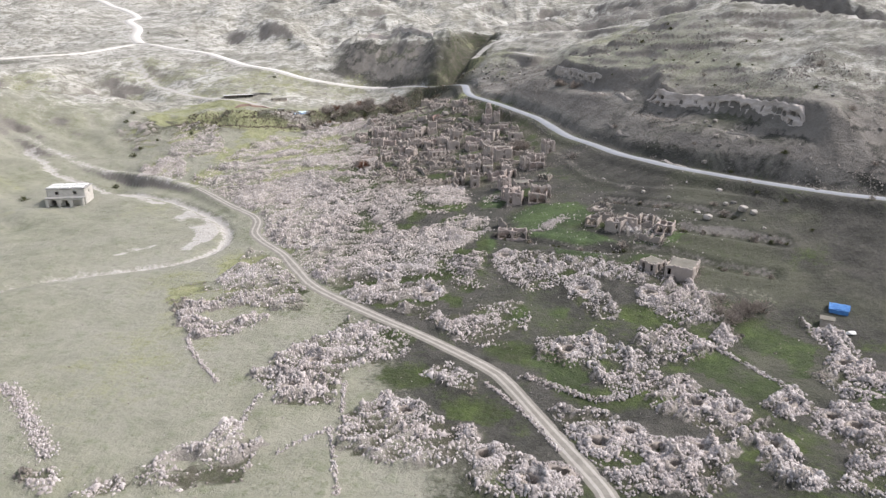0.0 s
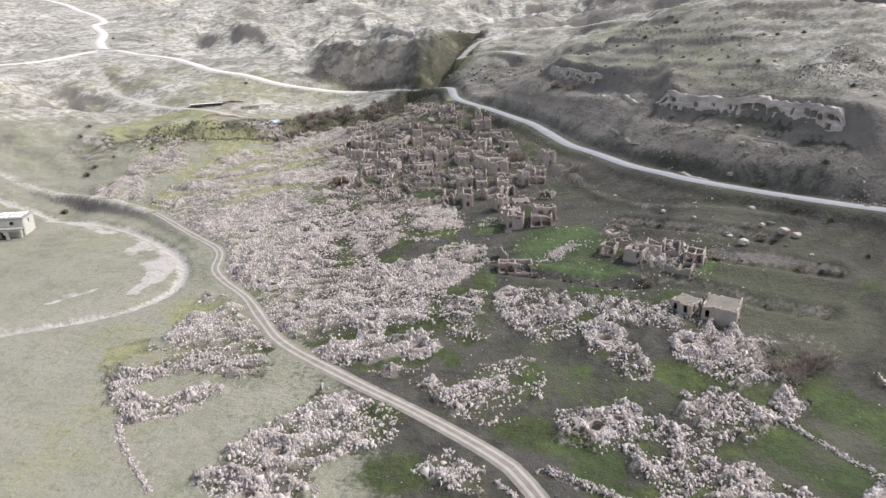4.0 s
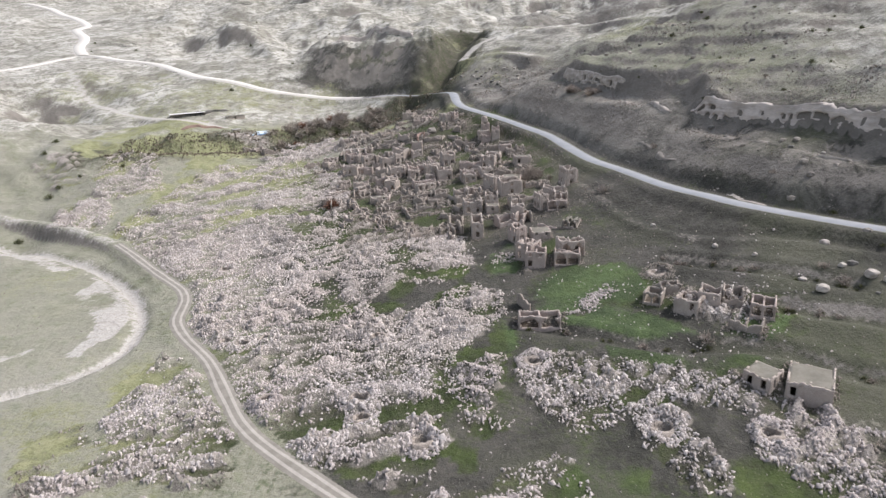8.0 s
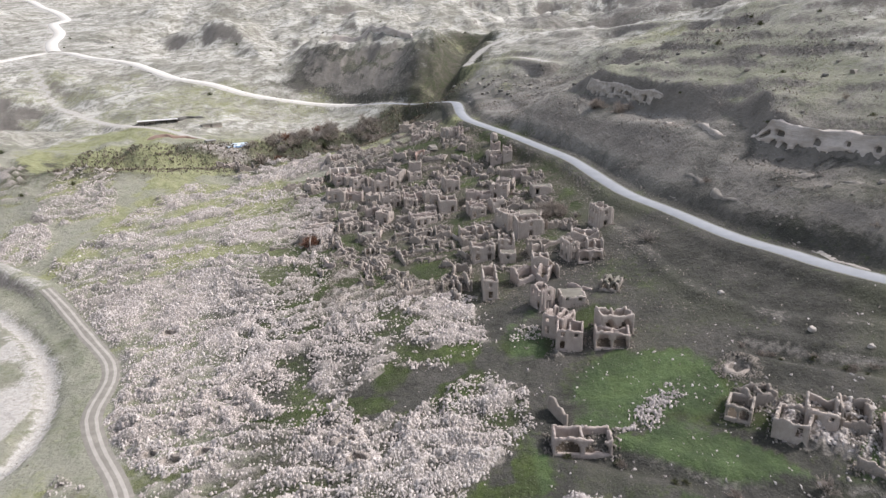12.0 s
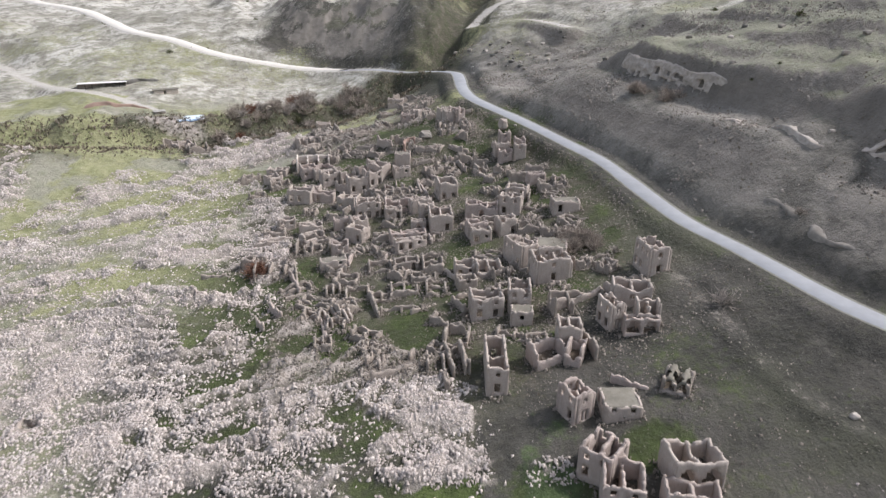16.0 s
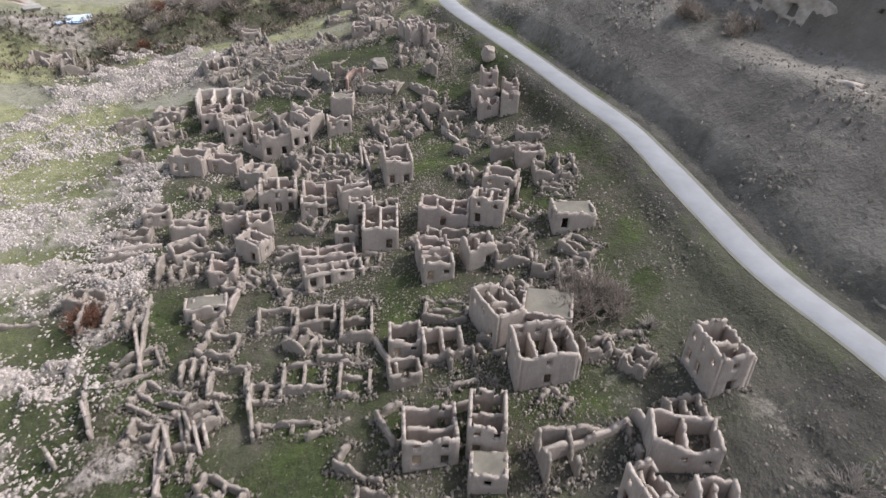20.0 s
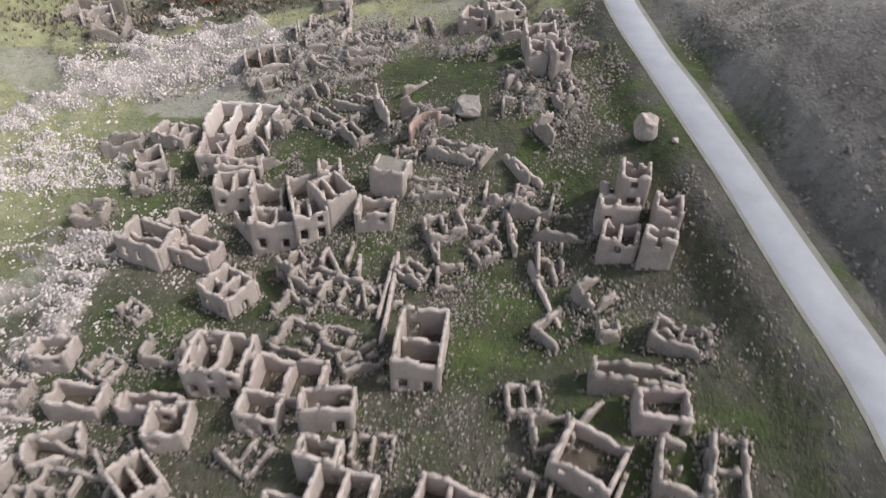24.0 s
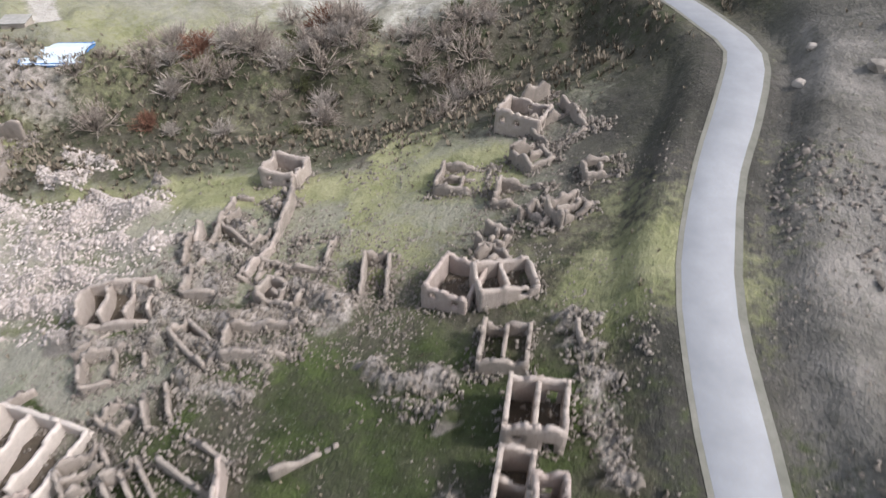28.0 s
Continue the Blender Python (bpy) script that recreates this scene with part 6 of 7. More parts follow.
def plant():
    rng = random.Random(5)
    n = len(GULLY)
    for k in range(190):
        i = rng.uniform(2, n - 30)
        p = GULLY[int(i)]
        t = GULLY[min(n - 1, int(i) + 1)] - p
        t /= np.linalg.norm(t) + 1e-9
        o = rng.gauss(13, 9)
        x, y = p[0] - t[1] * o, p[1] + t[0] * o
        if -62 < x < 5 or (x > -93 and rng.random() < 0.75):
            bush(rng.choices(("brown", "pale", "red", "green"), (7, 4, 0.4, 1))[0], x, y, rng.uniform(1.0, 1.9))
    for k in range(14):
        bush("brown", 36 + rng.gauss(0, 3.2), 326 + rng.gauss(0, 3.2), rng.uniform(0.8, 1.4))
    for k in range(14):
        u = rng.random()
        bush("brown", 64 + 11 * u + rng.gauss(0, 1), 394 - 14 * u + rng.gauss(0, 1), rng.uniform(0.7, 1.2))
    for k in range(16):
        bush("brown", 81 + rng.gauss(0, 3.5), 168 + rng.gauss(0, 2.6), rng.uniform(0.7, 1.3))
    for line in TERRACES:
        for k in range(20):
            p = line[rng.randrange(len(line))]
            bush(rng.choice(("green", "brown")), p[0] + rng.gauss(0, 1.0), p[1] + rng.gauss(0, 1.0), rng.uniform(0.35, 0.75))
    bush("pale", 43.7, 320.1, 0.9), bush("pale", 56.7, 292.8, 1.3)
    for dx, dy in ((0, 0), (1.5, 0.6), (0.3, 1.6)):
        bush("red", -40.3 + dx, 332 + dy, 1.0)
    for k in range(40):
        x, y = rng.uniform(60, 150), rng.uniform(200, 470)
        bush(rng.choice(("green", "green", "brown")), x + 0.12 * (430 - y), y, rng.uniform(0.5, 1.0))
    for k in range(18):
        x, y = rng.uniform(-330, 60), rng.uniform(560, 800)
        bush("green", x, y, rng.uniform(0.8, 1.4))
    for k in range(8):
        bush("green", rng.uniform(-230, -100), rng.uniform(300, 450), rng.uniform(0.9, 1.6))
    for k in range(14):
        i = rng.uniform(60, 118)
        p = MAIN_ROAD[int(min(i, len(MAIN_ROAD) - 2))]
        bush("green", p[0] + rng.choice((-1, 1)) * rng.uniform(6, 9), p[1] + rng.uniform(-2, 2), rng.uniform(0.4, 0.7))


plant()

# ---- rocks and cliffs ----


def rock_mesh(name, material, seed, size, cuts=3):
    bm = bmesh.new()
    bmesh.ops.create_icosphere(bm, subdivisions=cuts, radius=1.0)
    for v in bm.verts:
        p = v.co.copy()
        k = 1 + 0.28 * noise.noise(p * 1.3 + Vector((seed * 3.1, 0, 0))) + 0.12 * noise.noise(p * 3.7 + Vector((0, seed, 0)))
        for ax in (Vector((1, 0.2, 0.1)), Vector((-0.3, 1, 0.2)), Vector((0.1, -0.2, 1)), Vector((-1, -0.5, 0.3))):
            a = ax.normalized()
            d = p.dot(a)
            if d > 0.62:
                p -= a * (d - 0.62) * 0.8
        v.co = Vector((p.x * size[0], p.y * size[1], p.z * size[2])) * k
    me = bpy.data.meshes.new(name)
    bm.to_mesh(me)
    bm.free()
    me.materials.append(material)
    return me


def boulder(x, y, sx, sy, sz, material=PALE_ROCK, label="pale weathered boulder on the slope", name="boulder"):
    ob = tagged(new(name, rock_mesh(name, material, x * 0.37 + y, (sx / 2, sy / 2, sz / 2))), label, "rock")
    ob.location = (x, y, ground_at(x, y) + sz * 0.32)
    return ob


outcrop = boulder(1.2, 411.5, 5.4, 4.4, 3.0, SLOPE_ROCK, "weathered grey rock outcrop in the grass", "rock_outcrop")
pillar = boulder(27.4, 404.9, 3.6, 3.0, 4.4, WALL, "tall pale rock pillar above the ruined house", "rock_pillar")
for bx, by, bs in ((89.7, 217.8, 3.4), (98.3, 225.2, 2.0), (88.6, 224.8, 2.2), (101.9, 219.7, 3.6), (104.5, 217, 2.8), (31.0, 402.5, 1.0), (64, 262, 1.6), (75, 244, 1.8), (82, 236, 1.5)):
    boulder(bx, by, bs, bs * 0.8, bs * 0.7)


def strew_boulders():
    rng = random.Random(31)
    src = [rock_mesh("boulder", m, 3.3 * k, (1, 0.85, 0.65), 2) for k, m in enumerate((GREY_TUFA, SLOPE_ROCK, SLOPE_ROCK, DARK_ROCK))]
    for k in range(75):
        y = rng.uniform(205, 470)
        x = rng.uniform(70, 140) + 0.12 * (430 - y) - (8 if y > 380 else 0)
        s = rng.uniform(0.4, 1.5)
        ob = tagged(new("boulder", rng.choice(src)), "weathered grey boulder lying on the hillside", "rock", "boulders on the hillside")
        ob.location, ob.scale, ob.rotation_euler = (x, y, ground_at(x, y) + 0.15 * s), (s, s, s), (0, 0, rng.uniform(0, 6))
    for k in range(46):
        u = rng.random()
        x, y = 22 + 45 * u + rng.gauss(0, 6), 505 - 45 * u + rng.gauss(0, 9)
        s = rng.uniform(0.5, 1.7)
        ob = tagged(new("boulder", rng.choice(src)), "pale boulder fallen beside the gorge", "rock", "boulders beside the gorge")
        ob.location, ob.scale, ob.rotation_euler = (x, y, ground_at(x, y) + 0.15 * s), (s, s, s), (0, 0, rng.uniform(0, 6))


strew_boulders()


def scree():
    """Small broken rock on the hillside above the road."""
    g = np.random.default_rng(8)
    n = 60000
    y = g.uniform(205, 480, n)
    x = road_x(y) + g.uniform(6, 90, n)
    p = np.clip(0.1 + 1.1 * rugged(x, y, 16, 88, 4), 0, 1) ** 2
    k = g.uniform(0, 1, n) < 0.8 * p
    x, y = x[k], y[k]
    z = lie(x, y)
    s = np.clip(g.lognormal(-1.1, 0.4, len(x)), 0.15, 1.1)
    tagged(new("hillside_scree", stones_mesh("hillside_scree", np.stack([x, y, z + 0.05], 1), s, SCREE, 3)), "broken grey rock strewn over the hillside", "scree", kind="stuff")


scree()


def dry_brush():
    """Dry grass tufts and low scrub on the banks, the hillside and among the ruins."""
    g = np.random.default_rng(18)
    n = 70000
    x, y = g.uniform(-170, 170, n), g.uniform(120, 520, n)
    d, _ = near_line(x, y, GULLY, 40)
    bank = np.clip(1.3 - np.abs(d - 9) / 13, 0, 1) * (y > 420)
    hill = 0.22 * np.clip((x - road_x(y) - 8) / 12, 0, 1) * (y > 190) * np.clip(0.3 + 1.2 * rugged(x, y, 20, 97, 3), 0, 1)
    vil = 0.10 * np.exp(-((x - 4) / 50) ** 4 - ((y - 380) / 100) ** 4)
    r, _ = near_line(x, y, MAIN_ROAD, 12)
    keep = (g.uniform(0, 1, n) < np.maximum(np.maximum(bank, hill), vil)) & (r > 4.5)
    x, y, bank = x[keep], y[keep], bank[keep]
    m = len(x)
    z = lie(x, y)
    tall = g.uniform(0.25, 0.6, m) + bank * g.uniform(0.1, 1.0, m)
    v, f = [], []
    for k in range(5):
        a = g.uniform(0, 6.283, m)
        w = tall * g.uniform(0.18, 0.35, m)
        lean = tall * 0.5
        c, s = np.cos(a), np.sin(a)
        p0 = np.stack([x - s * w * 0.5, y + c * w * 0.5, z - 0.05], 1)
        p1 = np.stack([x + s * w * 0.5, y - c * w * 0.5, z - 0.05], 1)
        p2 = np.stack([x + c * lean + s * w * 0.3, y + s * lean - c * w * 0.3, z + tall * g.uniform(0.6, 1.0, m)], 1)
        p3 = np.stack([x + c * lean - s * w * 0.3, y + s * lean + c * w * 0.3, z + tall * g.uniform(0.6, 1.0, m)], 1)
        v.append(np.stack([p0, p1, p2, p3], 1).reshape(-1, 3))
    v = np.concatenate(v)
    f = np.arange(len(v)).reshape(-1, 4)
    tagged(new("dry_scrub", shell("dry_scrub", v, f, SCRUB)), "low dry brown scrub and grass tufts on the banks", "scrub", kind="stuff")


dry_brush()


def cliff(points, high, seed, caves, label, material=ROCK, ledge=7.0, res=0.55):
    """A rock face along a line (its front to the right of the way along it), with hollowed caves and a ledge on top."""
    rng = random.Random(seed)
    line = curve(*points, step=res)
    n = len(line)
    s = np.arange(n) * res
    t = np.gradient(line, axis=0)
    t /= np.linalg.norm(t, axis=1)[:, None]
    out = np.stack([t[:, 1], -t[:, 0]], 1)
    m = int(high / res) + 1
    back = 6
    hs = np.clip(0.9 + (0.1 if caves else 0.25) * rugged(s, s * 0, 14, seed, 3), 0.6, 1.05) * high * np.clip(np.minimum(s, s[-1] - s) / 6, 0.25, 1)
    dent = np.zeros((m + 1, n))
    for c in range(caves):
        cs = 3 + (s[-1] - 6) * (c % (caves // 2) + rng.uniform(-0.3, 0.3)) / (caves / 2)
        cz = ((0.24, 0.58)[c // (caves // 2) % 2] + rng.uniform(-0.03, 0.03)) * high
        cw, ch, arch = rng.choice((0.6, 0.8, 0.9, 1.3)), rng.uniform(0.6, 1.1), rng.random() < 0.35
        if rng.random() < 0.3:
            continue
        for r in range(m + 1):
            z = r / m * high
            inside_x = np.abs(s - cs) < cw * (1 if not arch else math.sqrt(max(0.05, 1 - max(0, (z - cz) / ch) ** 2)))
            if abs(z - cz) < ch:
                dent[r][inside_x] = 2.7
    base = lie(line[:, 0] + out[:, 0] * 1.0, line[:, 1] + out[:, 1] * 1.0) - 1.2
    rows = []
    for r in range(m + 1):
        f = r / m
        bulge = (0.45 if caves else 0.9) * rugged(s + 40 * seed, np.full(n, f * high * 2.2), 5, seed + 3, 4) + 1.1 * rugged(s, np.full(n, f * high * 0.4), 11, seed + 5, 3) - 1.0 * f
        o = bulge - dent[r]
        xy = line + out * o[:, None]
        rows.append(np.c_[xy, base + hs * f * 1.0 + 0.35 * f])
    top = rows[-1]
    for k in range(1, back + 1):
        q = k / back
        xy = top[:, :2] - out * (ledge * q)
        z = top[:, 2] * (1 - q) + (lie(xy[:, 0], xy[:, 1]) - 0.6) * q + 0.7 * (1 - q) * rugged(xy[:, 0], xy[:, 1], 4, seed + 9, 3)
        rows.append(np.c_[xy, z])
    v = np.concatenate(rows)
    k = len(rows)
    faces = [(a * n + i, a * n + i + 1, (a + 1) * n + i + 1, (a + 1) * n + i) for a in range(k - 1) for i in range(n - 1)]
    me = shell("cliff", v, faces, material)
    return tagged(new("cliff", me), label, "rock face")


cliff(((97, 324), (99, 320), (103, 313), (110, 299), (119.5, 281), (128, 266), (135.5, 250)), 8.6, 4, 56, "long tufa cliff with hollowed cave rooms and window holes", ROCK, 9.0, 0.45)
cliff(((64, 412), (68, 405), (72, 398), (78, 386), (83, 375), (87, 367)), 7.6, 7, 26, "tufa cliff with carved cave rooms above the road", GREY_TUFA, 7.0, 0.45)
cliff(((72, 352), (76, 346), (80, 340)), 1.6, 31, 0, "layered rock outcrop on the eroded hillside", SLOPE_ROCK, 6.0, 0.8)
cliff(((77, 359), (80, 352), (84, 349)), 2.2, 32, 0, "layered rock outcrop on the eroded hillside", GREY_TUFA, 6.0, 0.8)
cliff(((68, 373), (71, 360), (70, 353)), 2.8, 33, 0, "layered rock outcrop on the eroded hillside", SLOPE_ROCK, 6.0, 0.8)
cliff(((73, 335), (74, 331), (74, 328)), 1.4, 34, 0, "layered rock outcrop on the eroded hillside", SLOPE_ROCK, 6.0, 0.8)
cliff(((76, 359), (78, 345), (80, 339)), 1.6, 35, 0, "layered rock outcrop on the eroded hillside", GREY_TUFA, 6.0, 0.8)
cliff(((70, 328), (73, 316), (78, 312)), 2.2, 36, 0, "layered rock outcrop on the eroded hillside", SLOPE_ROCK, 6.0, 0.8)
cliff(((76, 326), (80, 306), (85, 295)), 2.8, 37, 0, "layered rock outcrop on the eroded hillside", SLOPE_ROCK, 6.0, 0.8)
cliff(((81, 285), (88, 272), (95, 257)), 1.4, 38, 0, "layered rock outcrop on the eroded hillside", GREY_TUFA, 6.0, 0.8)
cliff(((92, 247), (105, 234), (121, 221)), 1.6, 39, 0, "layered rock outcrop on the eroded hillside", SLOPE_ROCK, 6.0, 0.8)
cliff(((95, 300), (102, 288), (107, 278)), 2.2, 40, 0, "layered rock outcrop on the eroded hillside", SLOPE_ROCK, 6.0, 0.8)
cliff(((85, 347), (89, 332), (95, 327)), 2.8, 41, 0, "layered rock outcrop on the eroded hillside", GREY_TUFA, 6.0, 0.8)
cliff(((110, 268), (118, 256), (128, 244)), 1.8, 15, 0, "low weathered rock ledge on the slope", DARK_ROCK, 8.0)
cliff(((-70, 626), (-56, 629), (-40, 622), (-22, 604), (-8, 592)), 6.0, 17, 8, "ruined wall-like rock crest on top of the gorge", ROCK, 5.0, 1.0)

# ---- stone lines between the fields ----


def field_wall(*points, wide=0.8, high=0.5, label="low dry-stone field boundary in the grass"):
    line = curve(*points, step=0.5)
    g = np.random.default_rng(int(abs(points[0][0] * 10)) + 3)
    k = g.integers(0, len(line), int(len(line) * 4.5 * wide / 0.8))
    x, y = line[k, 0] + g.normal(0, wide * 0.45, len(k)), line[k, 1] + g.normal(0, wide * 0.45, len(k))
    z = lie(x, y) + g.uniform(0, high, len(k)) * np.exp(-((x - line[k, 0]) ** 2 + (y - line[k, 1]) ** 2) / (wide * wide))
    p = np.stack([x - x[0], y - y[0], z - z[0]], 1)
    ob = tagged(new("field_wall", stones_mesh("field_wall", p, g.uniform(0.22, 0.5, len(k)), RUBBLE, int(abs(points[0][1])))), label, "field wall", kind="stuff")
    ob.location = (x[0], y[0], z[0])


field_wall((-67.3, 158.7), (-61.9, 149.6), (-52.3, 137))
field_wall((-42, 119.2), (-42, 125.4), (-41, 132.2))
field_wall((-32.5, 111), (-27.9, 115.8), (-23.4, 119.8))
field_wall((-23.6, 119.8), (-21.1, 108.7), (-18.9, 99), wide=0.7)
field_wall((-22.9, 137.5), (-21.9, 126))
field_wall((19.5, 139.8), (27.8, 133.6), (34.6, 129.6), (42.7, 132), (50.9, 140), wide=1.3, high=1.1, label="curved bank of piled pale stones")
field_wall((68.9, 150.9), (74.3, 140.5), (80, 130.6), wide=1.0)
field_wall((10, 137.5), (14.6, 130.5), (18.3, 124), (23, 112))
field_wall((-98.2, 132.1), (-90.5, 125.4), (-83.4, 117.3), (-75.6, 108.4), wide=2.2, high=0.6, label="overgrown bank of stones along a field edge")
field_wall((43, 232.5), (38.3, 229.4), (36, 226), wide=3.0, high=0.6, label="spill of pale stones on the green meadow")
field_wall((33.8, 225.2), (28, 226), (24, 227), wide=0.9)
field_wall((66, 184), (72, 180), (80, 177), wide=1.0, label="row of pale slabs along the track")


def meadow_stones():
    """Pale stones fallen from the ruins and strewn over the grass round them."""
    g = np.random.default_rng(52)
    n = 5200
    x, y = g.uniform(18, 92, n), g.uniform(192, 252, n)
    near = np.zeros(n)
    for cx, cy, r in ((42, 231, 8), (55, 222, 9), (70, 214, 10), (24, 231, 6), (60, 206, 9), (82, 222, 8)):
        near = np.maximum(near, np.exp(-((x - cx) ** 2 + (y - cy) ** 2) / (r * r)))
    k = g.uniform(0, 1, n) < 0.04 + 0.4 * near * np.clip(0.4 + rugged(x, y, 5, 61, 3), 0, 1)
    x, y = x[k], y[k]
    size = np.clip(g.lognormal(-1.15, 0.35, len(x)), 0.15, 0.8)
    tagged(new("meadow_stones", stones_mesh("meadow_stones", np.stack([x, y, lie(x, y) + 0.04], 1), size, RUBBLE, 19)), "pale stones strewn over the green meadow", "stones", kind="stuff")


meadow_stones()

# ---- huts, sheds and tents ----


def box(bm, x0, x1, y0, y1, z0, z1):
    vs = [bm.verts.new(p) for p in ((x0, y0, z0), (x1, y0, z0), (x1, y1, z0), (x0, y1, z0), (x0, y0, z1), (x1, y0, z1), (x1, y1, z1), (x0, y1, z1))]
    for f in ((0, 3, 2, 1), (4, 5, 6, 7), (0, 1, 5, 4), (1, 2, 6, 5), (2, 3, 7, 6), (3, 0, 4, 7)):
        bm.faces.new([vs[k] for k in f])


def boxes_mesh(name, material, *parts_, bevel=0.03):
    bm = bmesh.new()
    for b in parts_:
        box(bm, *b)
    if bevel:
        bmesh.ops.bevel(bm, geom=bm.edges[:], offset=bevel, segments=1, affect="EDGES")
    me = bpy.data.meshes.new(name)
    bm.to_mesh(me)
    bm.free()
    me.materials.append(material)
    return me


def placed(name, label, category, x, y, turn):
    xs, ys = np.array([x - 4, x + 4, x, x]), np.array([y, y, y - 4, y + 4])
    ob = tagged(new(name), label, category)
    ob.matrix_world = pose(x, y, float(lie(xs, ys).min()), 0, 0, turn)
    return ob


def white_house():
    rng = random.Random(2)
    h = placed("white_house", "white two-storey house with an arched porch and flat panelled roof", "house", -173.0, 302.5, 8)
    h.scale = (1.22, 1.22, 1.22)
    flat = lambda u: 1.0
    w, d = 13.5, 8.0
    for name, length, high, px, py, ang, holes, mat in (
            ("porch_wall", w, 3.4, -w / 2, -d / 2 - 2.4, 0, [(1.0, 4.4, 0.0, 2.9, True), (5.2, 8.3, 0.0, 2.9, True), (9.4, 12.4, 0.3, 2.7, False)], WHITE_WALL),
            ("front_wall", w, 6.4, -w / 2, -d / 2, 0, [(1.5, 2.9, 0.0, 2.2, False), (6.0, 7.4, 0.0, 2.2, False), (3.0, 4.2, 4.3, 5.5, False), (9.3, 10.5, 4.3, 5.5, False)], WHITE_WALL),
            ("back_wall", w, 6.4, -w / 2, d / 2 - 0.4, 0, [], WHITE_WALL), ("side_wall", d - 0.9, 6.4, -w / 2 + 0.4, -d / 2 + 0.45, 90, [], WHITE_WALL), ("side_wall", d - 0.9, 6.4, w / 2, -d / 2 + 0.45, 90, [(3, 4, 4.2, 5.4, False)], WHITE_WALL)):
        ob = part(name, wall_mesh(name, length, high, 0.4, flat, holes, mat, rng, False), None, h)
        ob.matrix_local = pose(px, py, 0, 0, 0, ang)
    part("porch_roof", boxes_mesh("porch_roof", CONCRETE, (-w / 2 - 0.2, w / 2 + 0.2, -d / 2 - 2.7, -d / 2 - 0.03, 3.45, 3.7)), None, h)
    roof = part("roof", boxes_mesh("roof", CONCRETE, (-w / 2 - 0.3, w / 2 + 0.3, -d / 2 - 0.3, d / 2 + 0.3, 6.45, 6.7)), None, h)
    for i in range(3):
        for j in range(2):
            x0, y0 = -w / 2 + 0.1 + i * (w - 0.1) / 3, -d / 2 + j * d / 2
            part("roof_panel", boxes_mesh("roof_panel", WHITE_SHEET, (x0, x0 + w / 3 - 0.75, y0 + 0.1, y0 + d / 2 - 0.75, 6.72, 7.1)), None, roof, "white roof panel")


white_house()


def tarp_mesh(name, material, w, d, eave, ridge, seed):
    n = 14
    u, v = np.meshgrid(np.linspace(-1, 1, n), np.linspace(-1, 1, n))
    z = eave + (ridge - eave) * (1 - np.abs(v)) + 0.12 * rugged(u * 4 + seed, v * 4, 1.3, seed, 3) - 0.15 * (1 - u * u) * np.abs(v)
    top = np.stack([u.ravel() * w / 2, v.ravel() * d / 2, z.ravel()], 1)
    low = top - (0, 0, 0.06)
    ii = np.arange(n * n).reshape(n, n)
    ff = [(ii[a, b], ii[a, b + 1], ii[a + 1, b + 1], ii[a + 1, b]) for a in range(n - 1) for b in range(n - 1)]
    ff += [tuple(k + n * n for k in q[::-1]) for q in ff]
    return shell(name, np.concatenate([top, low]), ff, material, True)


def tent(x, y, turn, w, d, label, wall_mat, roof_mat):
    t = placed("tent", label, "tent", x, y, turn)
    part("cover", tarp_mesh("cover", roof_mat, w + 0.4, d + 0.4, 1.7, 2.7, int(w * 10)), None, t)
    for name, b in (("front_sheet", (-w / 2, w / 2, -d / 2, -d / 2 + 0.08, -0.5, 1.75)), ("back_sheet", (-w / 2, w / 2, d / 2 - 0.08, d / 2, -0.5, 1.75)),
                    ("side_sheet", (-w / 2, -w / 2 + 0.08, -d / 2 + 0.1, d / 2 - 0.1, -0.5, 2.1)), ("side_sheet", (w / 2 - 0.08, w / 2, -d / 2 + 0.1, d / 2 - 0.1, -0.5, 2.1))):
        part(name, boxes_mesh(name, wall_mat, b, bevel=0.02), None, t)
    for px in (-w / 2 + 0.3, w / 2 - 0.3):
        part("pole", boxes_mesh("pole", DARK_WOOD, (px - 0.05, px + 0.05, -0.05, 0.05, -0.5, 2.6), bevel=0.01), None, t)
    return t


tent(107.4, 166.6, -30, 4.6, 3.8, "blue tarpaulin tent beside the stony track", BLUE_TARP, BLUE_TARP)
tent(-99, 469, 30, 11.0, 8.0, "shed under blue tarpaulin with a faded sheet roof", BLUE_TARP, PALE_BLUE_TARP)


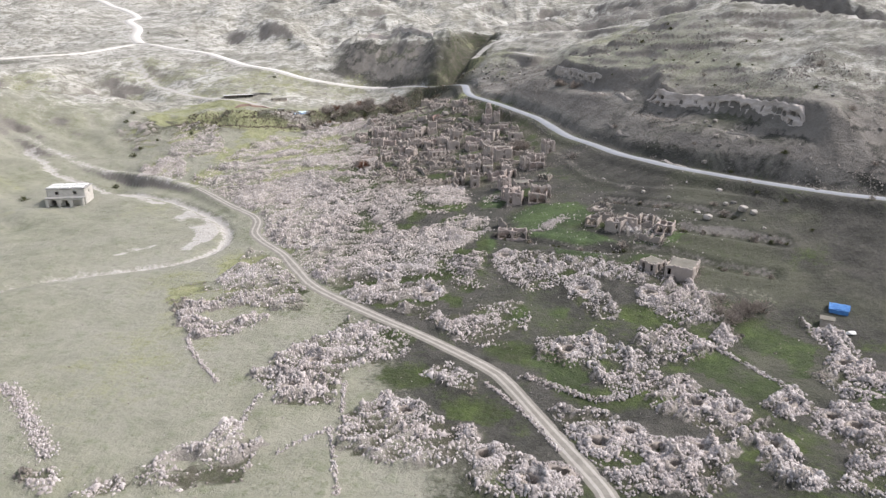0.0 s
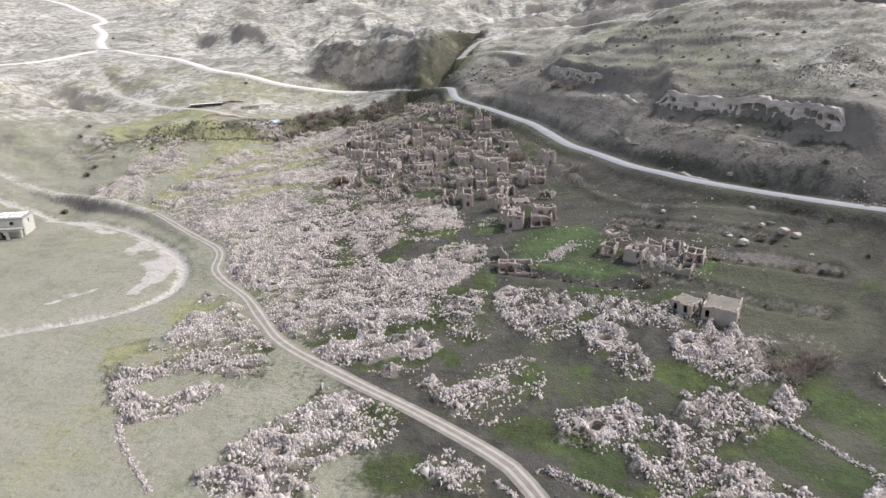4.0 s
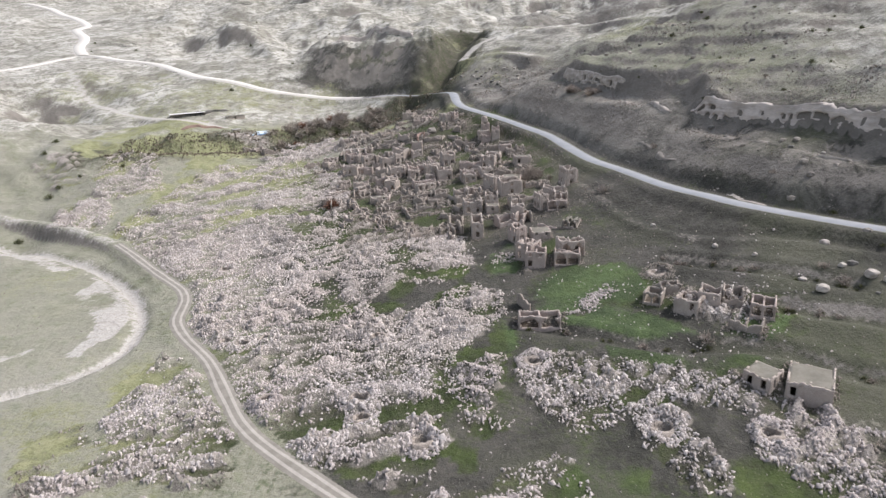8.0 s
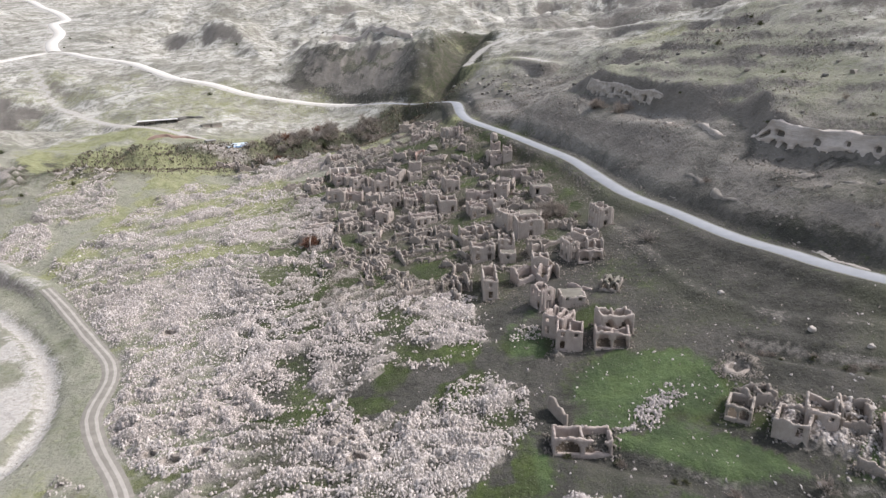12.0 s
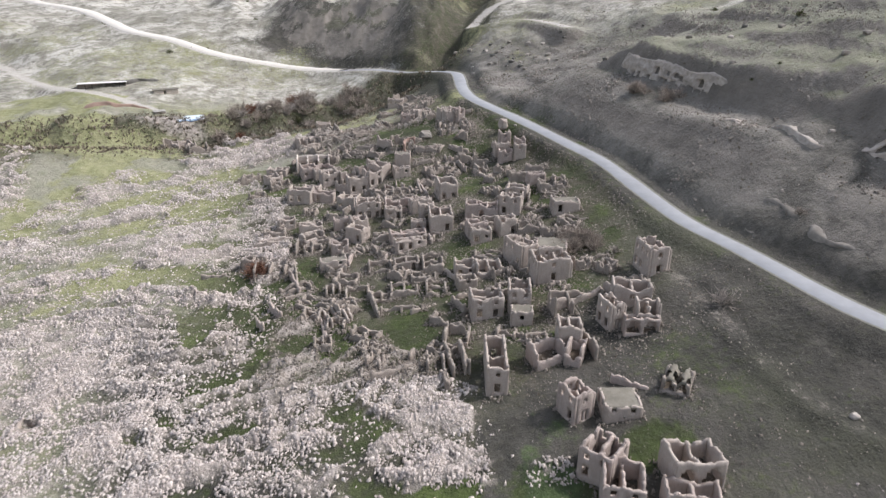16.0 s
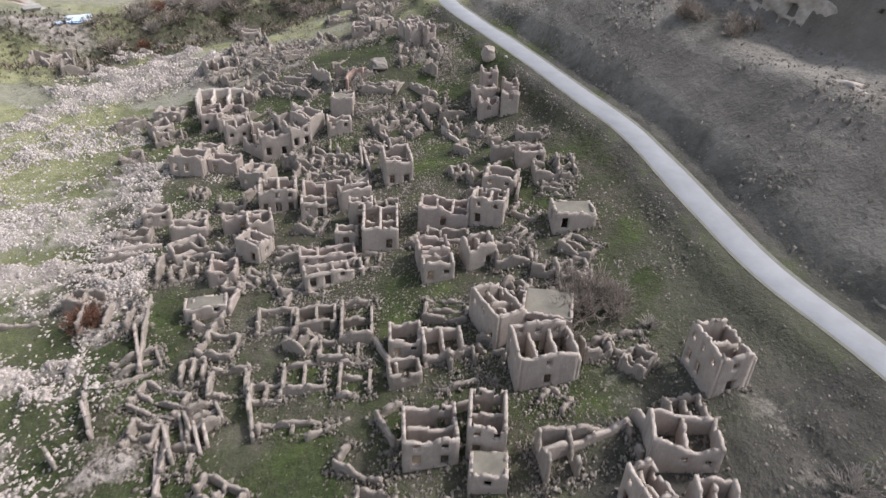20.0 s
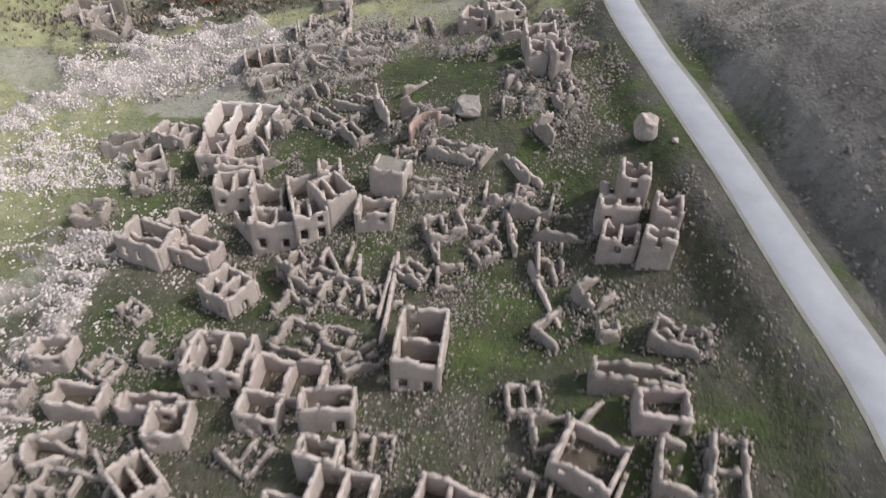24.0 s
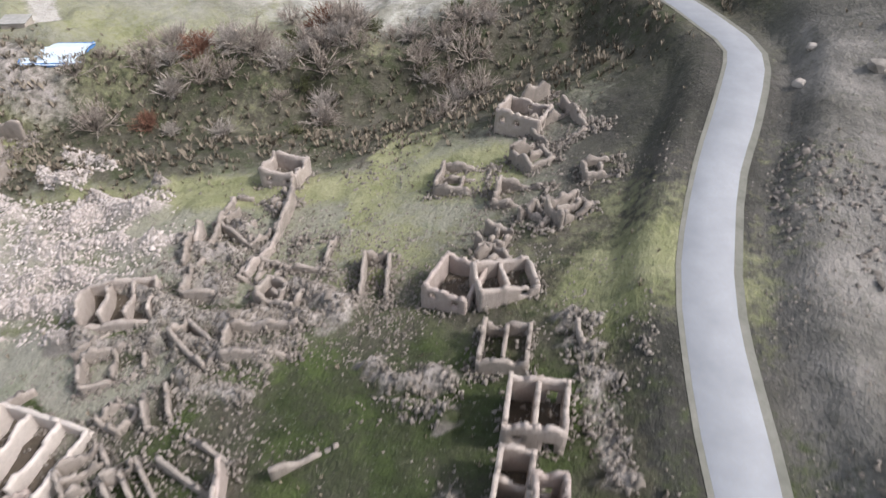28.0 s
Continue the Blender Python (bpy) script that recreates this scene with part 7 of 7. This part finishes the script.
def shed(x, y, turn, w, d, high, wall_mat, roof_mat, label, posts=0):
    h = placed("shed", label, "shed", x, y, turn)
    rng = random.Random(int(x * 3 + y))
    flat = lambda u: 1.0
    t = 0.3
    sides = [("back_wall", w, -w / 2, d / 2 - t, 0, []), ("side_wall", d - 2 * t - 0.02, -w / 2 + t, -d / 2 + t + 0.01, 90, []), ("side_wall", d - 2 * t - 0.02, w / 2, -d / 2 + t + 0.01, 90, [])]
    if not posts:
        sides.append(("front_wall", w, -w / 2, -d / 2, 0, [(w * 0.4, w * 0.4 + 0.95, 0.0, 1.9, False)] if w > 3 else []))
    for name, length, px, py, ang, holes in sides:
        ob = part(name, wall_mesh(name, length, high, t, flat, holes, wall_mat, rng, False), None, h)
        ob.matrix_local = pose(px, py, 0, 0, 0, ang)
    for k in range(posts):
        px = -w / 2 + 0.2 + k * (w - 0.4) / (posts - 1)
        part("post", boxes_mesh("post", DARK_WOOD, (px - 0.1, px + 0.1, -d / 2, -d / 2 + 0.2, -0.8, high), bevel=0.02), None, h)
    part("roof", boxes_mesh("roof", roof_mat, (-w / 2 - 0.3, w / 2 + 0.3, -d / 2 - 0.4, d / 2 + 0.2, high + 0.13, high + 0.28)), None, h)


shed(-153, 511, 27, 21.0, 4.5, 2.4, MUD, WHITE_SHEET, "long open animal shed with a white sheet roof", 8)
shed(-122, 507, 30, 11.0, 4.0, 2.2, MUD, EARTH, "low mud-walled shed with an earth roof")
shed(-112.5, 472.0, 32, 4.6, 3.6, 2.6, MUD, CONCRETE, "small pale mud-walled hut")
shed(101, 160.5, -30, 3.0, 2.4, 1.9, MUD, EARTH, "small grey stone hut beside the tent")
boulder(105.5, 156.6, 3.0, 1.8, 0.9, WHITE_SHEET, "crumpled white sheet lying on the soil", "sheet_heap")
cliff(((-166, 507), (-150, 513), (-136, 520), (-128, 524)), 3.2, 21, 0, "dark cut earth bank behind the long shed", DARK_ROCK, 4.0)
cliff(((-146, 472), (-136, 478), (-124, 481), (-116, 481)), 2.4, 23, 0, "reddish cut earth bank above the rubble", RED_SOIL, 3.0)
